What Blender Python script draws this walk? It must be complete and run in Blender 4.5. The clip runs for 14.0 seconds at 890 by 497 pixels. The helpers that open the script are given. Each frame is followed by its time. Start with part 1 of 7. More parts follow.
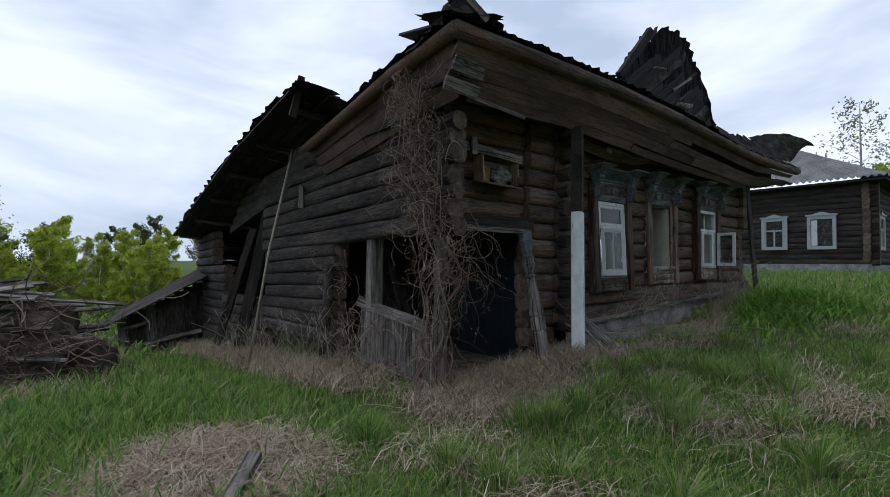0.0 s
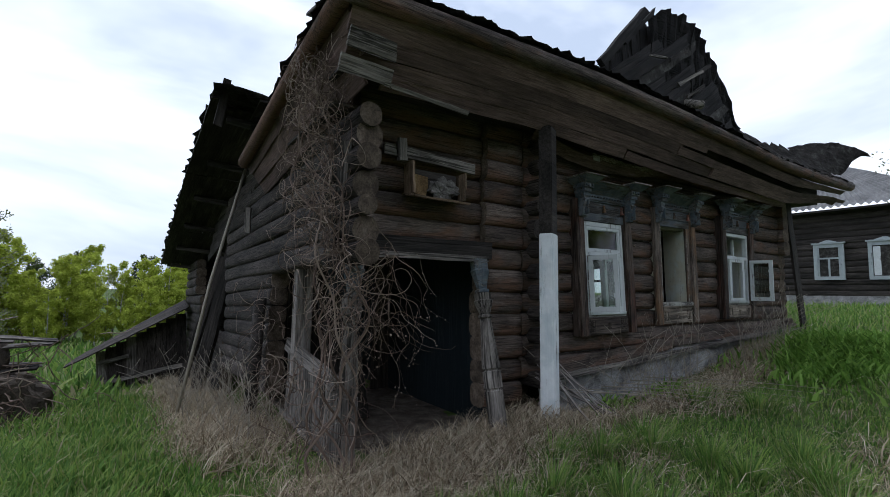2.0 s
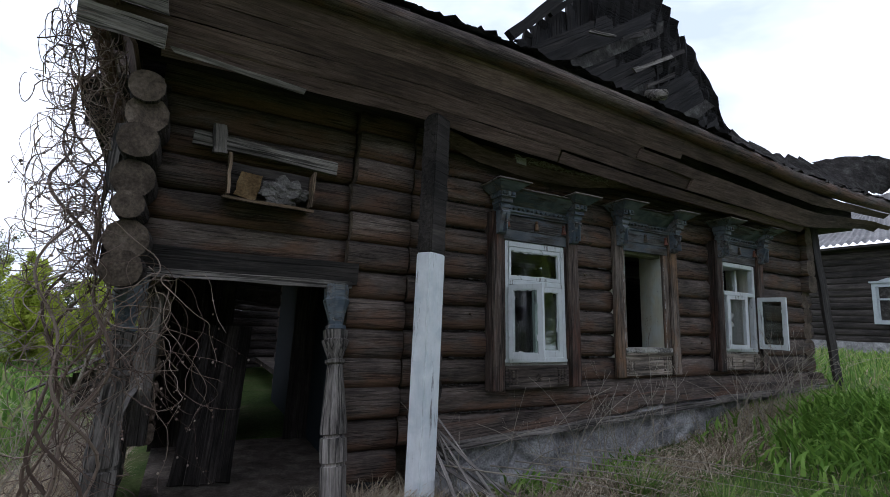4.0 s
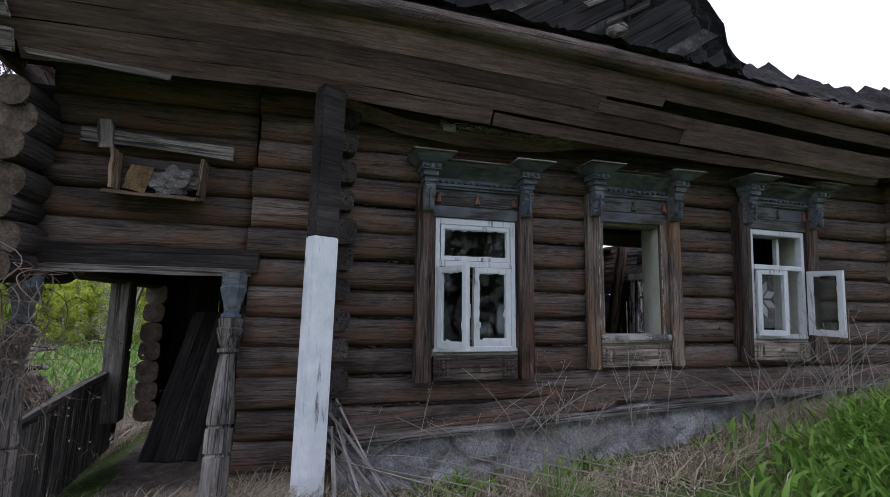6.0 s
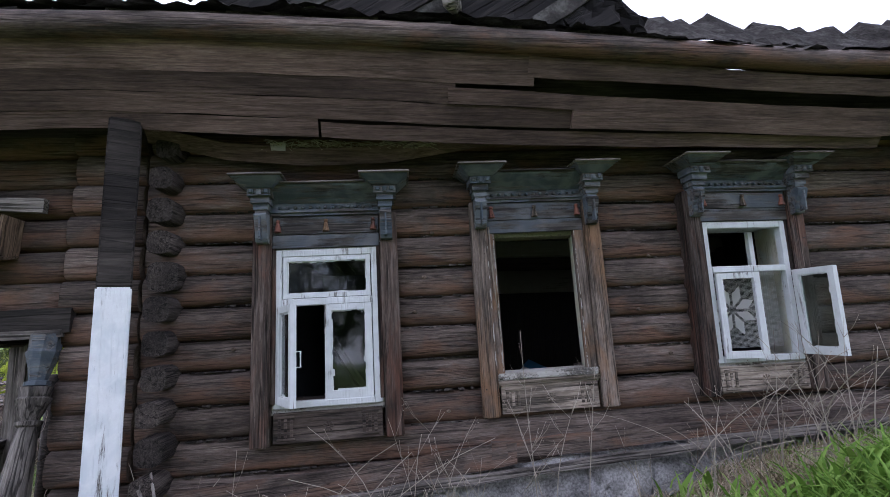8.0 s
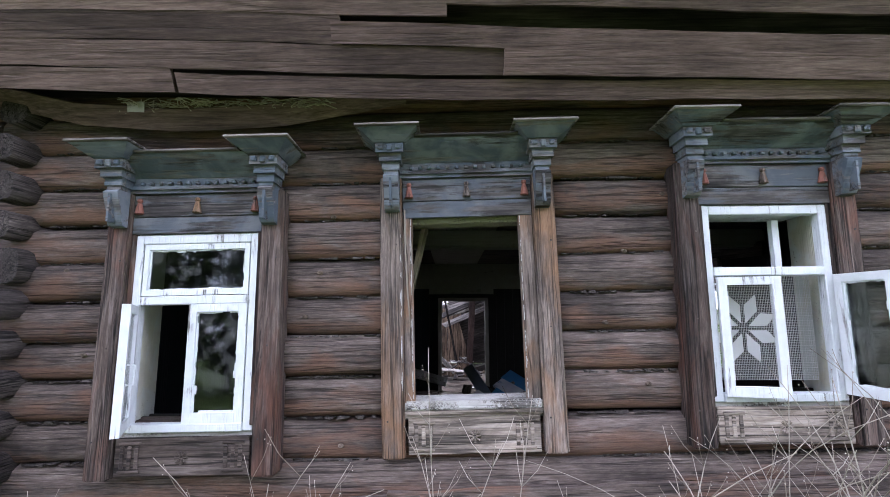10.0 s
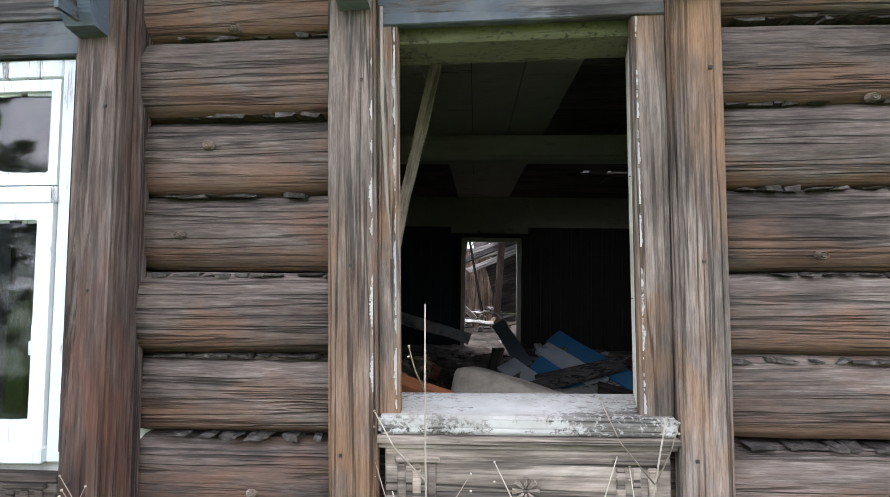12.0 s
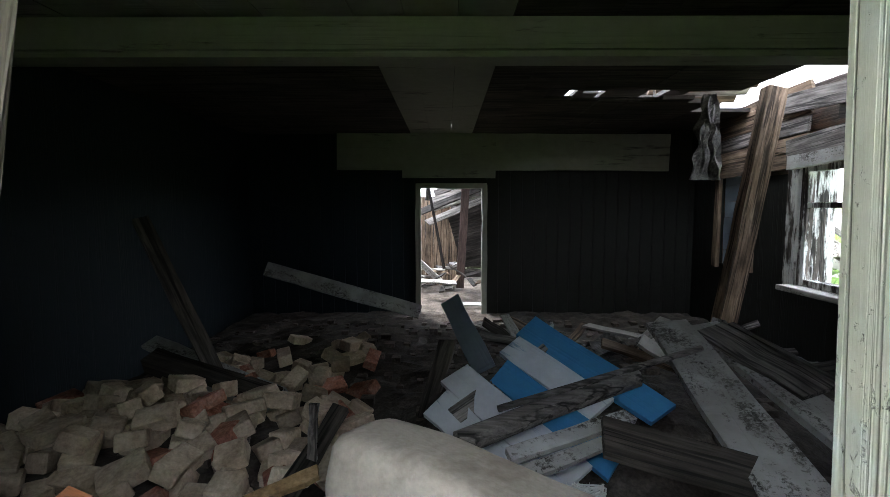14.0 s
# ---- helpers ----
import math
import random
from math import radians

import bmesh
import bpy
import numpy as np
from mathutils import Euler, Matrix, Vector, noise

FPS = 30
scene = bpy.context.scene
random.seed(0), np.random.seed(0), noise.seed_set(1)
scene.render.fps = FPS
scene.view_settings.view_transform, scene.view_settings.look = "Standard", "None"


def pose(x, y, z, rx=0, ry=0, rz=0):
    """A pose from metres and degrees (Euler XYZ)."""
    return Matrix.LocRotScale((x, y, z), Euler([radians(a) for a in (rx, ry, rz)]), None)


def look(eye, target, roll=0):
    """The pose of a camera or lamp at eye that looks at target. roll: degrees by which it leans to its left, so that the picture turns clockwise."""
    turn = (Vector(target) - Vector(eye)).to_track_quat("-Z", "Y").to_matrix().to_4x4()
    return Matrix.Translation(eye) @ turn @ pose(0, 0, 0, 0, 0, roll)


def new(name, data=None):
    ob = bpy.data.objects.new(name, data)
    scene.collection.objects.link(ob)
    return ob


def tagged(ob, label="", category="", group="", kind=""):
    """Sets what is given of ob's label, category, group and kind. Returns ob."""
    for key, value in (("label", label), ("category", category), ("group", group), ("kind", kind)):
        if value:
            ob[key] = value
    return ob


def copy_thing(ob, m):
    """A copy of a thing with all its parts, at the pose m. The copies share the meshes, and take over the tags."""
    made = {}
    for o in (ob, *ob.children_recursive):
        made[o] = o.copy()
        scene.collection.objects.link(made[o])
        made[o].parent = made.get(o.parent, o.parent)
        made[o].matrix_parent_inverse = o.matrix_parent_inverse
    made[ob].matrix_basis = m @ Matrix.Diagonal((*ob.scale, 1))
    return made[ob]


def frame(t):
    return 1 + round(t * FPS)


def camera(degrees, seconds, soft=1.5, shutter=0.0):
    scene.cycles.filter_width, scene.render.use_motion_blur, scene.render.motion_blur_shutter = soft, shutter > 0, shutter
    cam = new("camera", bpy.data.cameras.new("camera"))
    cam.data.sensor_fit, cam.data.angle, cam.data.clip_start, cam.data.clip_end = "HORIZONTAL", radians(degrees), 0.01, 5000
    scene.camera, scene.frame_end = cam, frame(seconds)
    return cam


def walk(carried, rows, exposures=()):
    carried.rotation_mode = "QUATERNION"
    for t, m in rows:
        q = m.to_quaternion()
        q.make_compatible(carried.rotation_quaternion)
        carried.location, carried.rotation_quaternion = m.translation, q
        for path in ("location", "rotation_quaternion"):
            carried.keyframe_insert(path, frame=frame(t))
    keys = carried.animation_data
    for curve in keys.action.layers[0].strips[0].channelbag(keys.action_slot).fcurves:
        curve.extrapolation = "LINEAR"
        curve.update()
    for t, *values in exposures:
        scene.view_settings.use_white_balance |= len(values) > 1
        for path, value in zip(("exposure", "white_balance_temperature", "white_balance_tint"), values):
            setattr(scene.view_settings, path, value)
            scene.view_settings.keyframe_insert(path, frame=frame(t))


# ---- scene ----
cam = camera(87.1, 14.0, soft=0.8)
METRES, EYE, TILT, LEAN, TURN = 11.2, 1.5, 0.0, 0.0, -38.2
ROWS = [
    (0.0, 0.0, 0.0, 0.0, -0.03, 2.13, -0.9),
    (0.5, 0.0302, 0.022, 0.0026, 3.47, 3.96, 0.09),
    (1.0, 0.0477, 0.0475, 0.0029, 4.82, 4.56, -0.07),
    (1.5, 0.0657, 0.0839, 0.0071, 4.0, 5.66, -0.48),
    (2.0, 0.0947, 0.1143, 0.0094, 4.53, 5.48, -1.16),
    (2.5, 0.1152, 0.158, 0.0111, 5.12, 5.81, -2.0),
    (3.0, 0.1482, 0.1921, 0.0109, 4.91, 9.1, -1.96),
    (5.5, 0.3148, 0.2752, 0.0305, 20.27, 6.93, -2.79),
    (6.0, 0.344, 0.2997, 0.029, 22.67, 6.07, -2.13),
    (6.5, 0.3739, 0.3324, 0.0328, 26.02, 5.37, -1.36),
    (7.0, 0.3916, 0.366, 0.0326, 27.23, 7.57, -0.9),
    (7.5, 0.4303, 0.393, 0.0384, 29.95, 8.18, 0.58),
    (8.0, 0.4545, 0.4201, 0.0397, 32.3, 8.79, 2.15),
    (10.5, 0.4719, 0.5549, 0.05, 41.79, 6.38, -0.66),
    (11.0, 0.453, 0.5814, 0.0484, 44.39, 4.07, -0.93),
    (11.5, 0.4225, 0.6064, 0.0445, 44.08, 3.12, -0.62),
    (12.0, 0.3999, 0.6331, 0.0411, 41.92, 1.22, -0.68),
    (12.5, 0.3806, 0.6616, 0.0435, 40.57, -0.93, -1.96),
    (13.0, 0.3637, 0.6897, 0.0431, 36.65, -1.83, -0.98),
    (13.5, 0.3540, 0.7199, 0.0429, 37.66, -3.22, 0.57),
    (14.0, 0.3436, 0.7314, 0.0425, 38.38, -4.97, 0.06),
]
EXPOSURES = [(0.0, 0.20, 5850, 12), (1.5, 0.36, 5850, 12), (3.0, 0.58, 5850, 14), (5.5, 1.05, 5850, 21), (7.0, 1.4, 5820, 24), (8.0, 1.75, 5800, 26), (10.5, 3.04, 5760, 27), (11.5, 3.15, 5850, 21), (12.5, 3.1, 6350, 16), (13.0, 3.2, 6350, 13), (13.5, 3.65, 6150, 12), (14.0, 4.08, 6100, 11)]
walk(cam, [(t, pose(0, 0, EYE, TILT, LEAN, TURN) @ pose(METRES * x, METRES * y, METRES * z, 90 + pitch, roll, yaw)) for t, x, y, z, yaw, pitch, roll in ROWS], EXPOSURES)

# ---- overcast sky and a veiled sun ----
SKY, SUN = 1.0, 0.7
world = bpy.data.worlds.new("sky")
scene.world = world
world.use_nodes = True
wn, wl = world.node_tree.nodes, world.node_tree.links
wn.clear()
sky = wn.new("ShaderNodeTexSky")
sky.sky_type, sky.sun_disc = "NISHITA", False
sky.sun_elevation, sky.sun_rotation = radians(63), radians(-23)
w_out, w_bg, w_mix = wn.new("ShaderNodeOutputWorld"), wn.new("ShaderNodeBackground"), wn.new("ShaderNodeMix")
w_tc, w_map, w_n1, w_ramp, w_dim = wn.new("ShaderNodeTexCoord"), wn.new("ShaderNodeMapping"), wn.new("ShaderNodeTexNoise"), wn.new("ShaderNodeValToRGB"), wn.new("ShaderNodeMix")
w_map.inputs["Scale"].default_value = (1.0, 1.0, 2.6)
w_n1.inputs["Scale"].default_value, w_n1.inputs["Detail"].default_value, w_n1.inputs["Roughness"].default_value, w_n1.inputs["Distortion"].default_value = 2.1, 5.0, 0.52, 0.35
w_ramp.color_ramp.elements[0].position, w_ramp.color_ramp.elements[0].color = 0.36, (0.50, 0.56, 0.64, 1)
w_ramp.color_ramp.elements[1].position, w_ramp.color_ramp.elements[1].color = 0.62, (0.93, 0.95, 0.98, 1)
w_mix.data_type = w_dim.data_type = "RGBA"
w_dim.blend_type = "MULTIPLY"
w_dim.inputs[0].default_value, w_dim.inputs[7].default_value = 1.0, (0.1, 0.1, 0.1, 1)
w_mix.inputs[0].default_value = 0.9
wl.new(w_tc.outputs["Generated"], w_map.inputs["Vector"])
wl.new(w_map.outputs[0], w_n1.inputs["Vector"])
wl.new(w_n1.outputs["Fac"], w_ramp.inputs[0])
wl.new(sky.outputs[0], w_dim.inputs[6])
wl.new(w_dim.outputs[2], w_mix.inputs[6])
wl.new(w_ramp.outputs[0], w_mix.inputs[7])
wl.new(w_mix.outputs[2], w_bg.inputs["Color"])
w_bg.inputs["Strength"].default_value = SKY
wl.new(w_bg.outputs[0], w_out.inputs[0])
sun = new("sun", bpy.data.lights.new("sun", "SUN"))
sun.data.energy, sun.data.angle, sun.data.color = SUN, radians(20), (1.0, 0.96, 0.9)
sun.matrix_basis = look((-6, 14, 30), (0, 0, 0))


# ---- materials ----
def shader(name):
    m = bpy.data.materials.new(name)
    m.use_nodes = True
    n = m.node_tree.nodes
    return m, n, m.node_tree.links, n["Principled BSDF"]


def ramp(n, stops):
    r = n.new("ShaderNodeValToRGB")
    while len(r.color_ramp.elements) < len(stops):
        r.color_ramp.elements.new(0.5)
    for e, (p, c) in zip(r.color_ramp.elements, stops):
        e.position = p
        e.color = (c, c, c, 1) if isinstance(c, (int, float)) else (*c, 1)
    return r


def noise_tex(n, l, vec, scale, detail=5, rough=0.6, dist=0.0):
    t = n.new("ShaderNodeTexNoise")
    t.inputs["Scale"].default_value, t.inputs["Detail"].default_value = scale, detail
    t.inputs["Roughness"].default_value, t.inputs["Distortion"].default_value = rough, dist
    l.new(vec, t.inputs["Vector"])
    return t.outputs["Fac"]


def mixed(n, l, fac, a, b, mode="MIX"):
    m = n.new("ShaderNodeMix")
    m.data_type, m.blend_type = "RGBA", mode
    for slot, v in ((0, fac), (6, a), (7, b)):
        if isinstance(v, (int, float)):
            m.inputs[slot].default_value = v
        elif isinstance(v, tuple):
            m.inputs[slot].default_value = (*v, 1)
        else:
            l.new(v, m.inputs[slot])
    return m.outputs[2]


def place(n, l, stretch):
    """Object coordinates, shifted by the object's random number and stretched along the grain."""
    tc, oi, mul, add, mp = n.new("ShaderNodeTexCoord"), n.new("ShaderNodeObjectInfo"), n.new("ShaderNodeMath"), n.new("ShaderNodeVectorMath"), n.new("ShaderNodeMapping")
    mul.operation, mul.inputs[1].default_value = "MULTIPLY", 37.0
    l.new(oi.outputs["Random"], mul.inputs[0])
    l.new(tc.outputs["Object"], add.inputs[0])
    l.new(mul.outputs[0], add.inputs[1])
    l.new(add.outputs[0], mp.inputs["Vector"])
    mp.inputs["Scale"].default_value = stretch
    return add.outputs[0], mp.outputs[0], oi.outputs["Random"]


def bumped(n, l, b, height, strength, distance=0.01):
    bp = n.new("ShaderNodeBump")
    bp.inputs["Strength"].default_value, bp.inputs["Distance"].default_value = strength, distance
    l.new(height, bp.inputs["Height"])
    l.new(bp.outputs[0], b.inputs["Normal"])


GRAIN = {"x": (0.07, 1, 1), "y": (1, 0.07, 1), "z": (1, 1, 0.07)}


def wood(name, dark, mid, light, axis="x", fine=45, patch=2.2, warm=None, warm_at=0.62, bump=0.6, paint=None, cover=0.5, paint2=None, cracks=0.55, flake_size=16, lower=0.0, splits=0.8):
    """Weathered timber: grain, drying cracks, stains; with paint, what is left of a coat of it."""
    m, n, l, b = shader(name)
    plain, along, rnd = place(n, l, GRAIN[axis])
    g1 = noise_tex(n, l, along, fine, 8, 0.66, 0.35)
    g2 = noise_tex(n, l, along, fine * 0.3, 7, 0.7, 0.5)
    broad = n.new("ShaderNodeMapping")
    broad.inputs["Scale"].default_value = [s if s == 1 else 0.38 for s in GRAIN[axis]]
    l.new(plain, broad.inputs["Vector"])
    st = noise_tex(n, l, broad.outputs[0], patch * 1.5, 6, 0.62, 0.4)
    col = ramp(n, [(0.24, dark), (0.50, mid), (0.80, light)])
    l.new(g1, col.inputs[0])
    c = col.outputs[0]
    sr = ramp(n, [(0.34, 0.42), (0.52, 1.0), (0.68, 1.5)])
    l.new(st, sr.inputs[0])
    c = mixed(n, l, 1.0, c, sr.outputs[0], "MULTIPLY")
    if warm:
        wr = ramp(n, [(warm_at - 0.06, 0.0), (warm_at + 0.12, 0.85)])
        mp = n.new("ShaderNodeMapping")
        mp.inputs["Scale"].default_value = [s if s == 1 else 0.35 for s in GRAIN[axis]]
        l.new(plain, mp.inputs["Vector"])
        wn_ = noise_tex(n, l, mp.outputs[0], 5.5, 4, 0.6, 0.6)
        if lower:
            # the underside of a round log keeps its brown, the top bleaches grey
            tc2, sep, ma = n.new("ShaderNodeTexCoord"), n.new("ShaderNodeSeparateXYZ"), n.new("ShaderNodeMath")
            l.new(tc2.outputs["Object"], sep.inputs[0])
            ma.operation, ma.inputs[1].default_value = "MULTIPLY_ADD", -lower
            l.new(sep.outputs["Z"], ma.inputs[0])
            l.new(wn_, ma.inputs[2])
            wn_ = ma.outputs[0]
        l.new(wn_, wr.inputs[0])
        c = mixed(n, l, wr.outputs[0], c, mixed(n, l, g1, tuple(0.6 * v for v in warm), tuple(1.4 * v for v in warm)))
    # annual rings, cut lengthwise, show as long wavering lines
    turns, rings = n.new("ShaderNodeMath"), n.new("ShaderNodeMath")
    turns.operation, turns.inputs[1].default_value = "MULTIPLY", 16.0
    rings.operation, rings.inputs[1].default_value = "PINGPONG", 1.0
    far = n.new("ShaderNodeMapping")
    far.inputs["Scale"].default_value = [s if s == 1 else 0.022 for s in GRAIN[axis]]
    l.new(plain, far.inputs["Vector"])
    l.new(noise_tex(n, l, far.outputs[0], fine * 0.13, 3, 0.5, 0.2), turns.inputs[0])
    l.new(turns.outputs[0], rings.inputs[0])
    rr = ramp(n, [(0.0, 0.55), (0.14, 0.9), (0.6, 1.05), (1.0, 1.10)])
    l.new(rings.outputs[0], rr.inputs[0])
    c = mixed(n, l, 0.55, c, mixed(n, l, 1.0, c, rr.outputs[0], "MULTIPLY"))
    hair = ramp(n, [(0.32, 0.74), (0.5, 1.0), (0.68, 1.18)])
    l.new(noise_tex(n, l, along, min(fine * 4, 330), 4, 0.65), hair.inputs[0])
    c = mixed(n, l, 1.0, c, hair.outputs[0], "MULTIPLY")
    cr = ramp(n, [(0.385, 0.12), (0.43, 1.0)])
    l.new(g2, cr.inputs[0])
    c = mixed(n, l, cracks, c, mixed(n, l, 1.0, c, cr.outputs[0], "MULTIPLY"))
    # thin drying splits along the grain
    off, mag = n.new("ShaderNodeMath"), n.new("ShaderNodeMath")
    off.operation, off.inputs[1].default_value = "SUBTRACT", 0.5
    mag.operation = "ABSOLUTE"
    l.new(noise_tex(n, l, far.outputs[0], min(fine * 0.42, 34), 3, 0.5, 0.15), off.inputs[0])
    l.new(off.outputs[0], mag.inputs[0])
    sp = ramp(n, [(0.0, 0.04), (0.018, 0.25), (0.036, 1.0)])
    l.new(mag.outputs[0], sp.inputs[0])
    where = ramp(n, [(0.36, 0.0), (0.48, 1.0)])
    l.new(noise_tex(n, l, along, 9, 3, 0.6), where.inputs[0])
    split = mixed(n, l, where.outputs[0], (1.0, 1.0, 1.0), sp.outputs[0])
    c = mixed(n, l, splits, c, mixed(n, l, 1.0, c, split, "MULTIPLY"))
    tone = ramp(n, [(0.0, 0.72), (1.0, 1.22)])
    l.new(rnd, tone.inputs[0])
    c = mixed(n, l, 1.0, c, tone.outputs[0], "MULTIPLY")
    height = mixed(n, l, 0.45, mixed(n, l, 0.4, mixed(n, l, 0.5, g1, g2), rr.outputs[0]), split)
    b.inputs["Roughness"].default_value = 0.85
    if paint:
        flake = mixed(n, l, 0.45, noise_tex(n, l, along if flake_size < 50 else plain, flake_size, 8, 0.75, 0.5), st)
        pr = ramp(n, [(1 - cover - 0.03, 0.0), (1 - cover + 0.03, 1.0)])
        l.new(flake, pr.inputs[0])
        pc = mixed(n, l, noise_tex(n, l, plain, 9, 5, 0.7), tuple(0.7 * v for v in paint), tuple(min(1, 1.12 * v) for v in paint))
        if paint2:
            p2 = ramp(n, [(0.45, 0.0), (0.6, 1.0)])
            l.new(noise_tex(n, l, plain, 3.5, 4, 0.6, 0.5), p2.inputs[0])
            pc = mixed(n, l, p2.outputs[0], pc, paint2)
        c = mixed(n, l, pr.outputs[0], c, pc)
        height = mixed(n, l, 0.35, height, pr.outputs[0])
        b.inputs["Roughness"].default_value = 0.7
    l.new(c, b.inputs["Base Color"])
    bumped(n, l, b, height, bump, 0.012)
    b.inputs["Specular IOR Level"].default_value = 0.25
    return m


def grit(name, c1, c2, c3, scale=6, rough=0.95, bump=0.7, fine=60, speck=0.35):
    """Mineral and earthy surfaces: coarse stains and a fine grain."""
    m, n, l, b = shader(name)
    plain, _, rnd = place(n, l, (1, 1, 1))
    a, f = noise_tex(n, l, plain, scale, 7, 0.65, 0.4), noise_tex(n, l, plain, fine, 4, 0.6)
    r = ramp(n, [(0.3, c1), (0.5, c2), (0.72, c3)])
    l.new(a, r.inputs[0])
    fr = ramp(n, [(0.3, 1 - speck), (0.7, 1 + speck)])
    l.new(f, fr.inputs[0])
    tone = ramp(n, [(0.0, 0.7), (1.0, 1.25)])
    l.new(rnd, tone.inputs[0])
    c = mixed(n, l, 1.0, mixed(n, l, 1.0, r.outputs[0], fr.outputs[0], "MULTIPLY"), tone.outputs[0], "MULTIPLY")
    l.new(c, b.inputs["Base Color"])
    b.inputs["Roughness"].default_value = rough
    b.inputs["Specular IOR Level"].default_value = 0.2
    bumped(n, l, b, mixed(n, l, 0.5, a, f), bump, 0.012)
    return m


def blades(name, stops, through_=0.3, patch=None):
    """Grass, stalks and leaves: a colour for each blade, and light that shines through."""
    m, n, l, b = shader(name)
    geo = n.new("ShaderNodeNewGeometry")
    r = ramp(n, stops)
    l.new(geo.outputs["Random Per Island"], r.inputs[0])
    c = r.outputs[0]
    if patch:
        pr = ramp(n, [(0.40, 0.0), (0.62, 1.0)])
        l.new(noise_tex(n, l, geo.outputs["Position"], patch[0], 4, 0.6), pr.inputs[0])
        c = mixed(n, l, pr.outputs[0], c, patch[1])
    tr, mx, out = n.new("ShaderNodeBsdfTranslucent"), n.new("ShaderNodeMixShader"), n["Material Output"]
    l.new(c, b.inputs["Base Color"])
    l.new(c, tr.inputs["Color"])
    b.inputs["Roughness"].default_value, b.inputs["Specular IOR Level"].default_value = 0.75, 0.25
    mx.inputs[0].default_value = through_
    l.new(b.outputs[0], mx.inputs[1])
    l.new(tr.outputs[0], mx.inputs[2])
    l.new(mx.outputs[0], out.inputs[0])
    return m


def clear(name, tint, dirt):
    """A thin dusty pane."""
    m, n, l, b = shader(name)
    tr, gl, mx, fr, out = n.new("ShaderNodeBsdfTransparent"), n.new("ShaderNodeBsdfGlossy"), n.new("ShaderNodeMixShader"), n.new("ShaderNodeFresnel"), n["Material Output"]
    fr.inputs["IOR"].default_value = 1.5
    gl.inputs["Roughness"].default_value = 0.03
    tr.inputs["Color"].default_value = (*tint, 1)
    l.new(fr.outputs[0], mx.inputs[0])
    l.new(tr.outputs[0], mx.inputs[1])
    l.new(gl.outputs[0], mx.inputs[2])
    df, m2 = n.new("ShaderNodeBsdfDiffuse"), n.new("ShaderNodeMixShader")
    df.inputs["Color"].default_value = (0.5, 0.5, 0.47, 1)
    plain, _, _ = place(n, l, (1, 1, 1))
    r = ramp(n, [(0.5, 0.0), (0.8, dirt)])
    l.new(noise_tex(n, l, plain, 7, 6, 0.7), r.inputs[0])
    l.new(r.outputs[0], m2.inputs[0])
    l.new(mx.outputs[0], m2.inputs[1])
    l.new(df.outputs[0], m2.inputs[2])
    l.new(m2.outputs[0], out.inputs[0])
    return m


LOG = wood("log_timber", (0.050, 0.038, 0.031), (0.106, 0.082, 0.068), (0.205, 0.176, 0.153), fine=130, patch=2.6, warm=(0.15, 0.083, 0.053), warm_at=0.53, bump=0.9, cracks=0.25, lower=1.3, splits=0.6)
LOG_END = grit("log_end_grain", (0.04, 0.03, 0.023), (0.10, 0.077, 0.058), (0.18, 0.145, 0.112), 9, bump=0.8)
# Darker copy of the log timber: the side wall's shade goes into its colour.
LOG_Y = wood("dark_shaded_timber", (0.014, 0.0115, 0.010), (0.050, 0.041, 0.036), (0.12, 0.104, 0.092), fine=90, patch=2.2, bump=0.9, cracks=0.85)
EAVE = wood("eave_board_timber", (0.060, 0.040, 0.034), (0.122, 0.082, 0.070), (0.20, 0.148, 0.128), fine=60, patch=1.1, bump=0.5, cracks=0.2, splits=0.25)
GREY = wood("grey_board_timber", (0.055, 0.048, 0.042), (0.17, 0.152, 0.136), (0.33, 0.305, 0.28), fine=40, patch=2.5, bump=0.8)
GREYZ = wood("grey_post_timber", (0.055, 0.048, 0.042), (0.17, 0.152, 0.136), (0.33, 0.305, 0.28), axis="z", fine=40, patch=2.5, bump=0.8)
# Dark boards; the tone also stands for shade in recesses such as the porch.
DARKWOOD = wood("dark_board_timber", (0.014, 0.012, 0.011), (0.040, 0.034, 0.030), (0.09, 0.078, 0.068), fine=34, patch=2.0, bump=0.8, splits=0.4)
CASING = wood("casing_timber", (0.07, 0.053, 0.043), (0.165, 0.132, 0.108), (0.28, 0.235, 0.20), axis="z", fine=110, patch=3.0, warm=(0.21, 0.12, 0.064), warm_at=0.50, bump=0.7, cracks=0.3, splits=0.7)
CASING_DARK = wood("dark_casing_timber", (0.018, 0.013, 0.010), (0.075, 0.055, 0.044), (0.19, 0.16, 0.14), axis="z", fine=50, patch=3.0, warm=(0.11, 0.05, 0.032), warm_at=0.56, bump=0.8, cracks=0.75)
APRON_DARK = wood("dark_apron_timber", (0.018, 0.014, 0.011), (0.070, 0.054, 0.044), (0.17, 0.145, 0.125), fine=46, patch=4, bump=0.6)
# Near-black boards: shade of the roof's underside, put into the colour.
SHADED_ROOF = wood("shaded_roof_boards", (0.006, 0.005, 0.0045), (0.013, 0.011, 0.010), (0.038, 0.033, 0.029), fine=34, patch=2.0, bump=0.9)
APRON = wood("apron_timber", (0.09, 0.07, 0.052), (0.27, 0.225, 0.18), (0.42, 0.37, 0.32), fine=46, patch=4, bump=0.6)
BLUEGREY = wood("blue_grey_paint_timber", (0.03, 0.025, 0.022), (0.10, 0.088, 0.078), (0.20, 0.185, 0.17), fine=42, patch=4, paint=(0.085, 0.098, 0.112), cover=0.50, paint2=(0.13, 0.137, 0.142), bump=0.5)
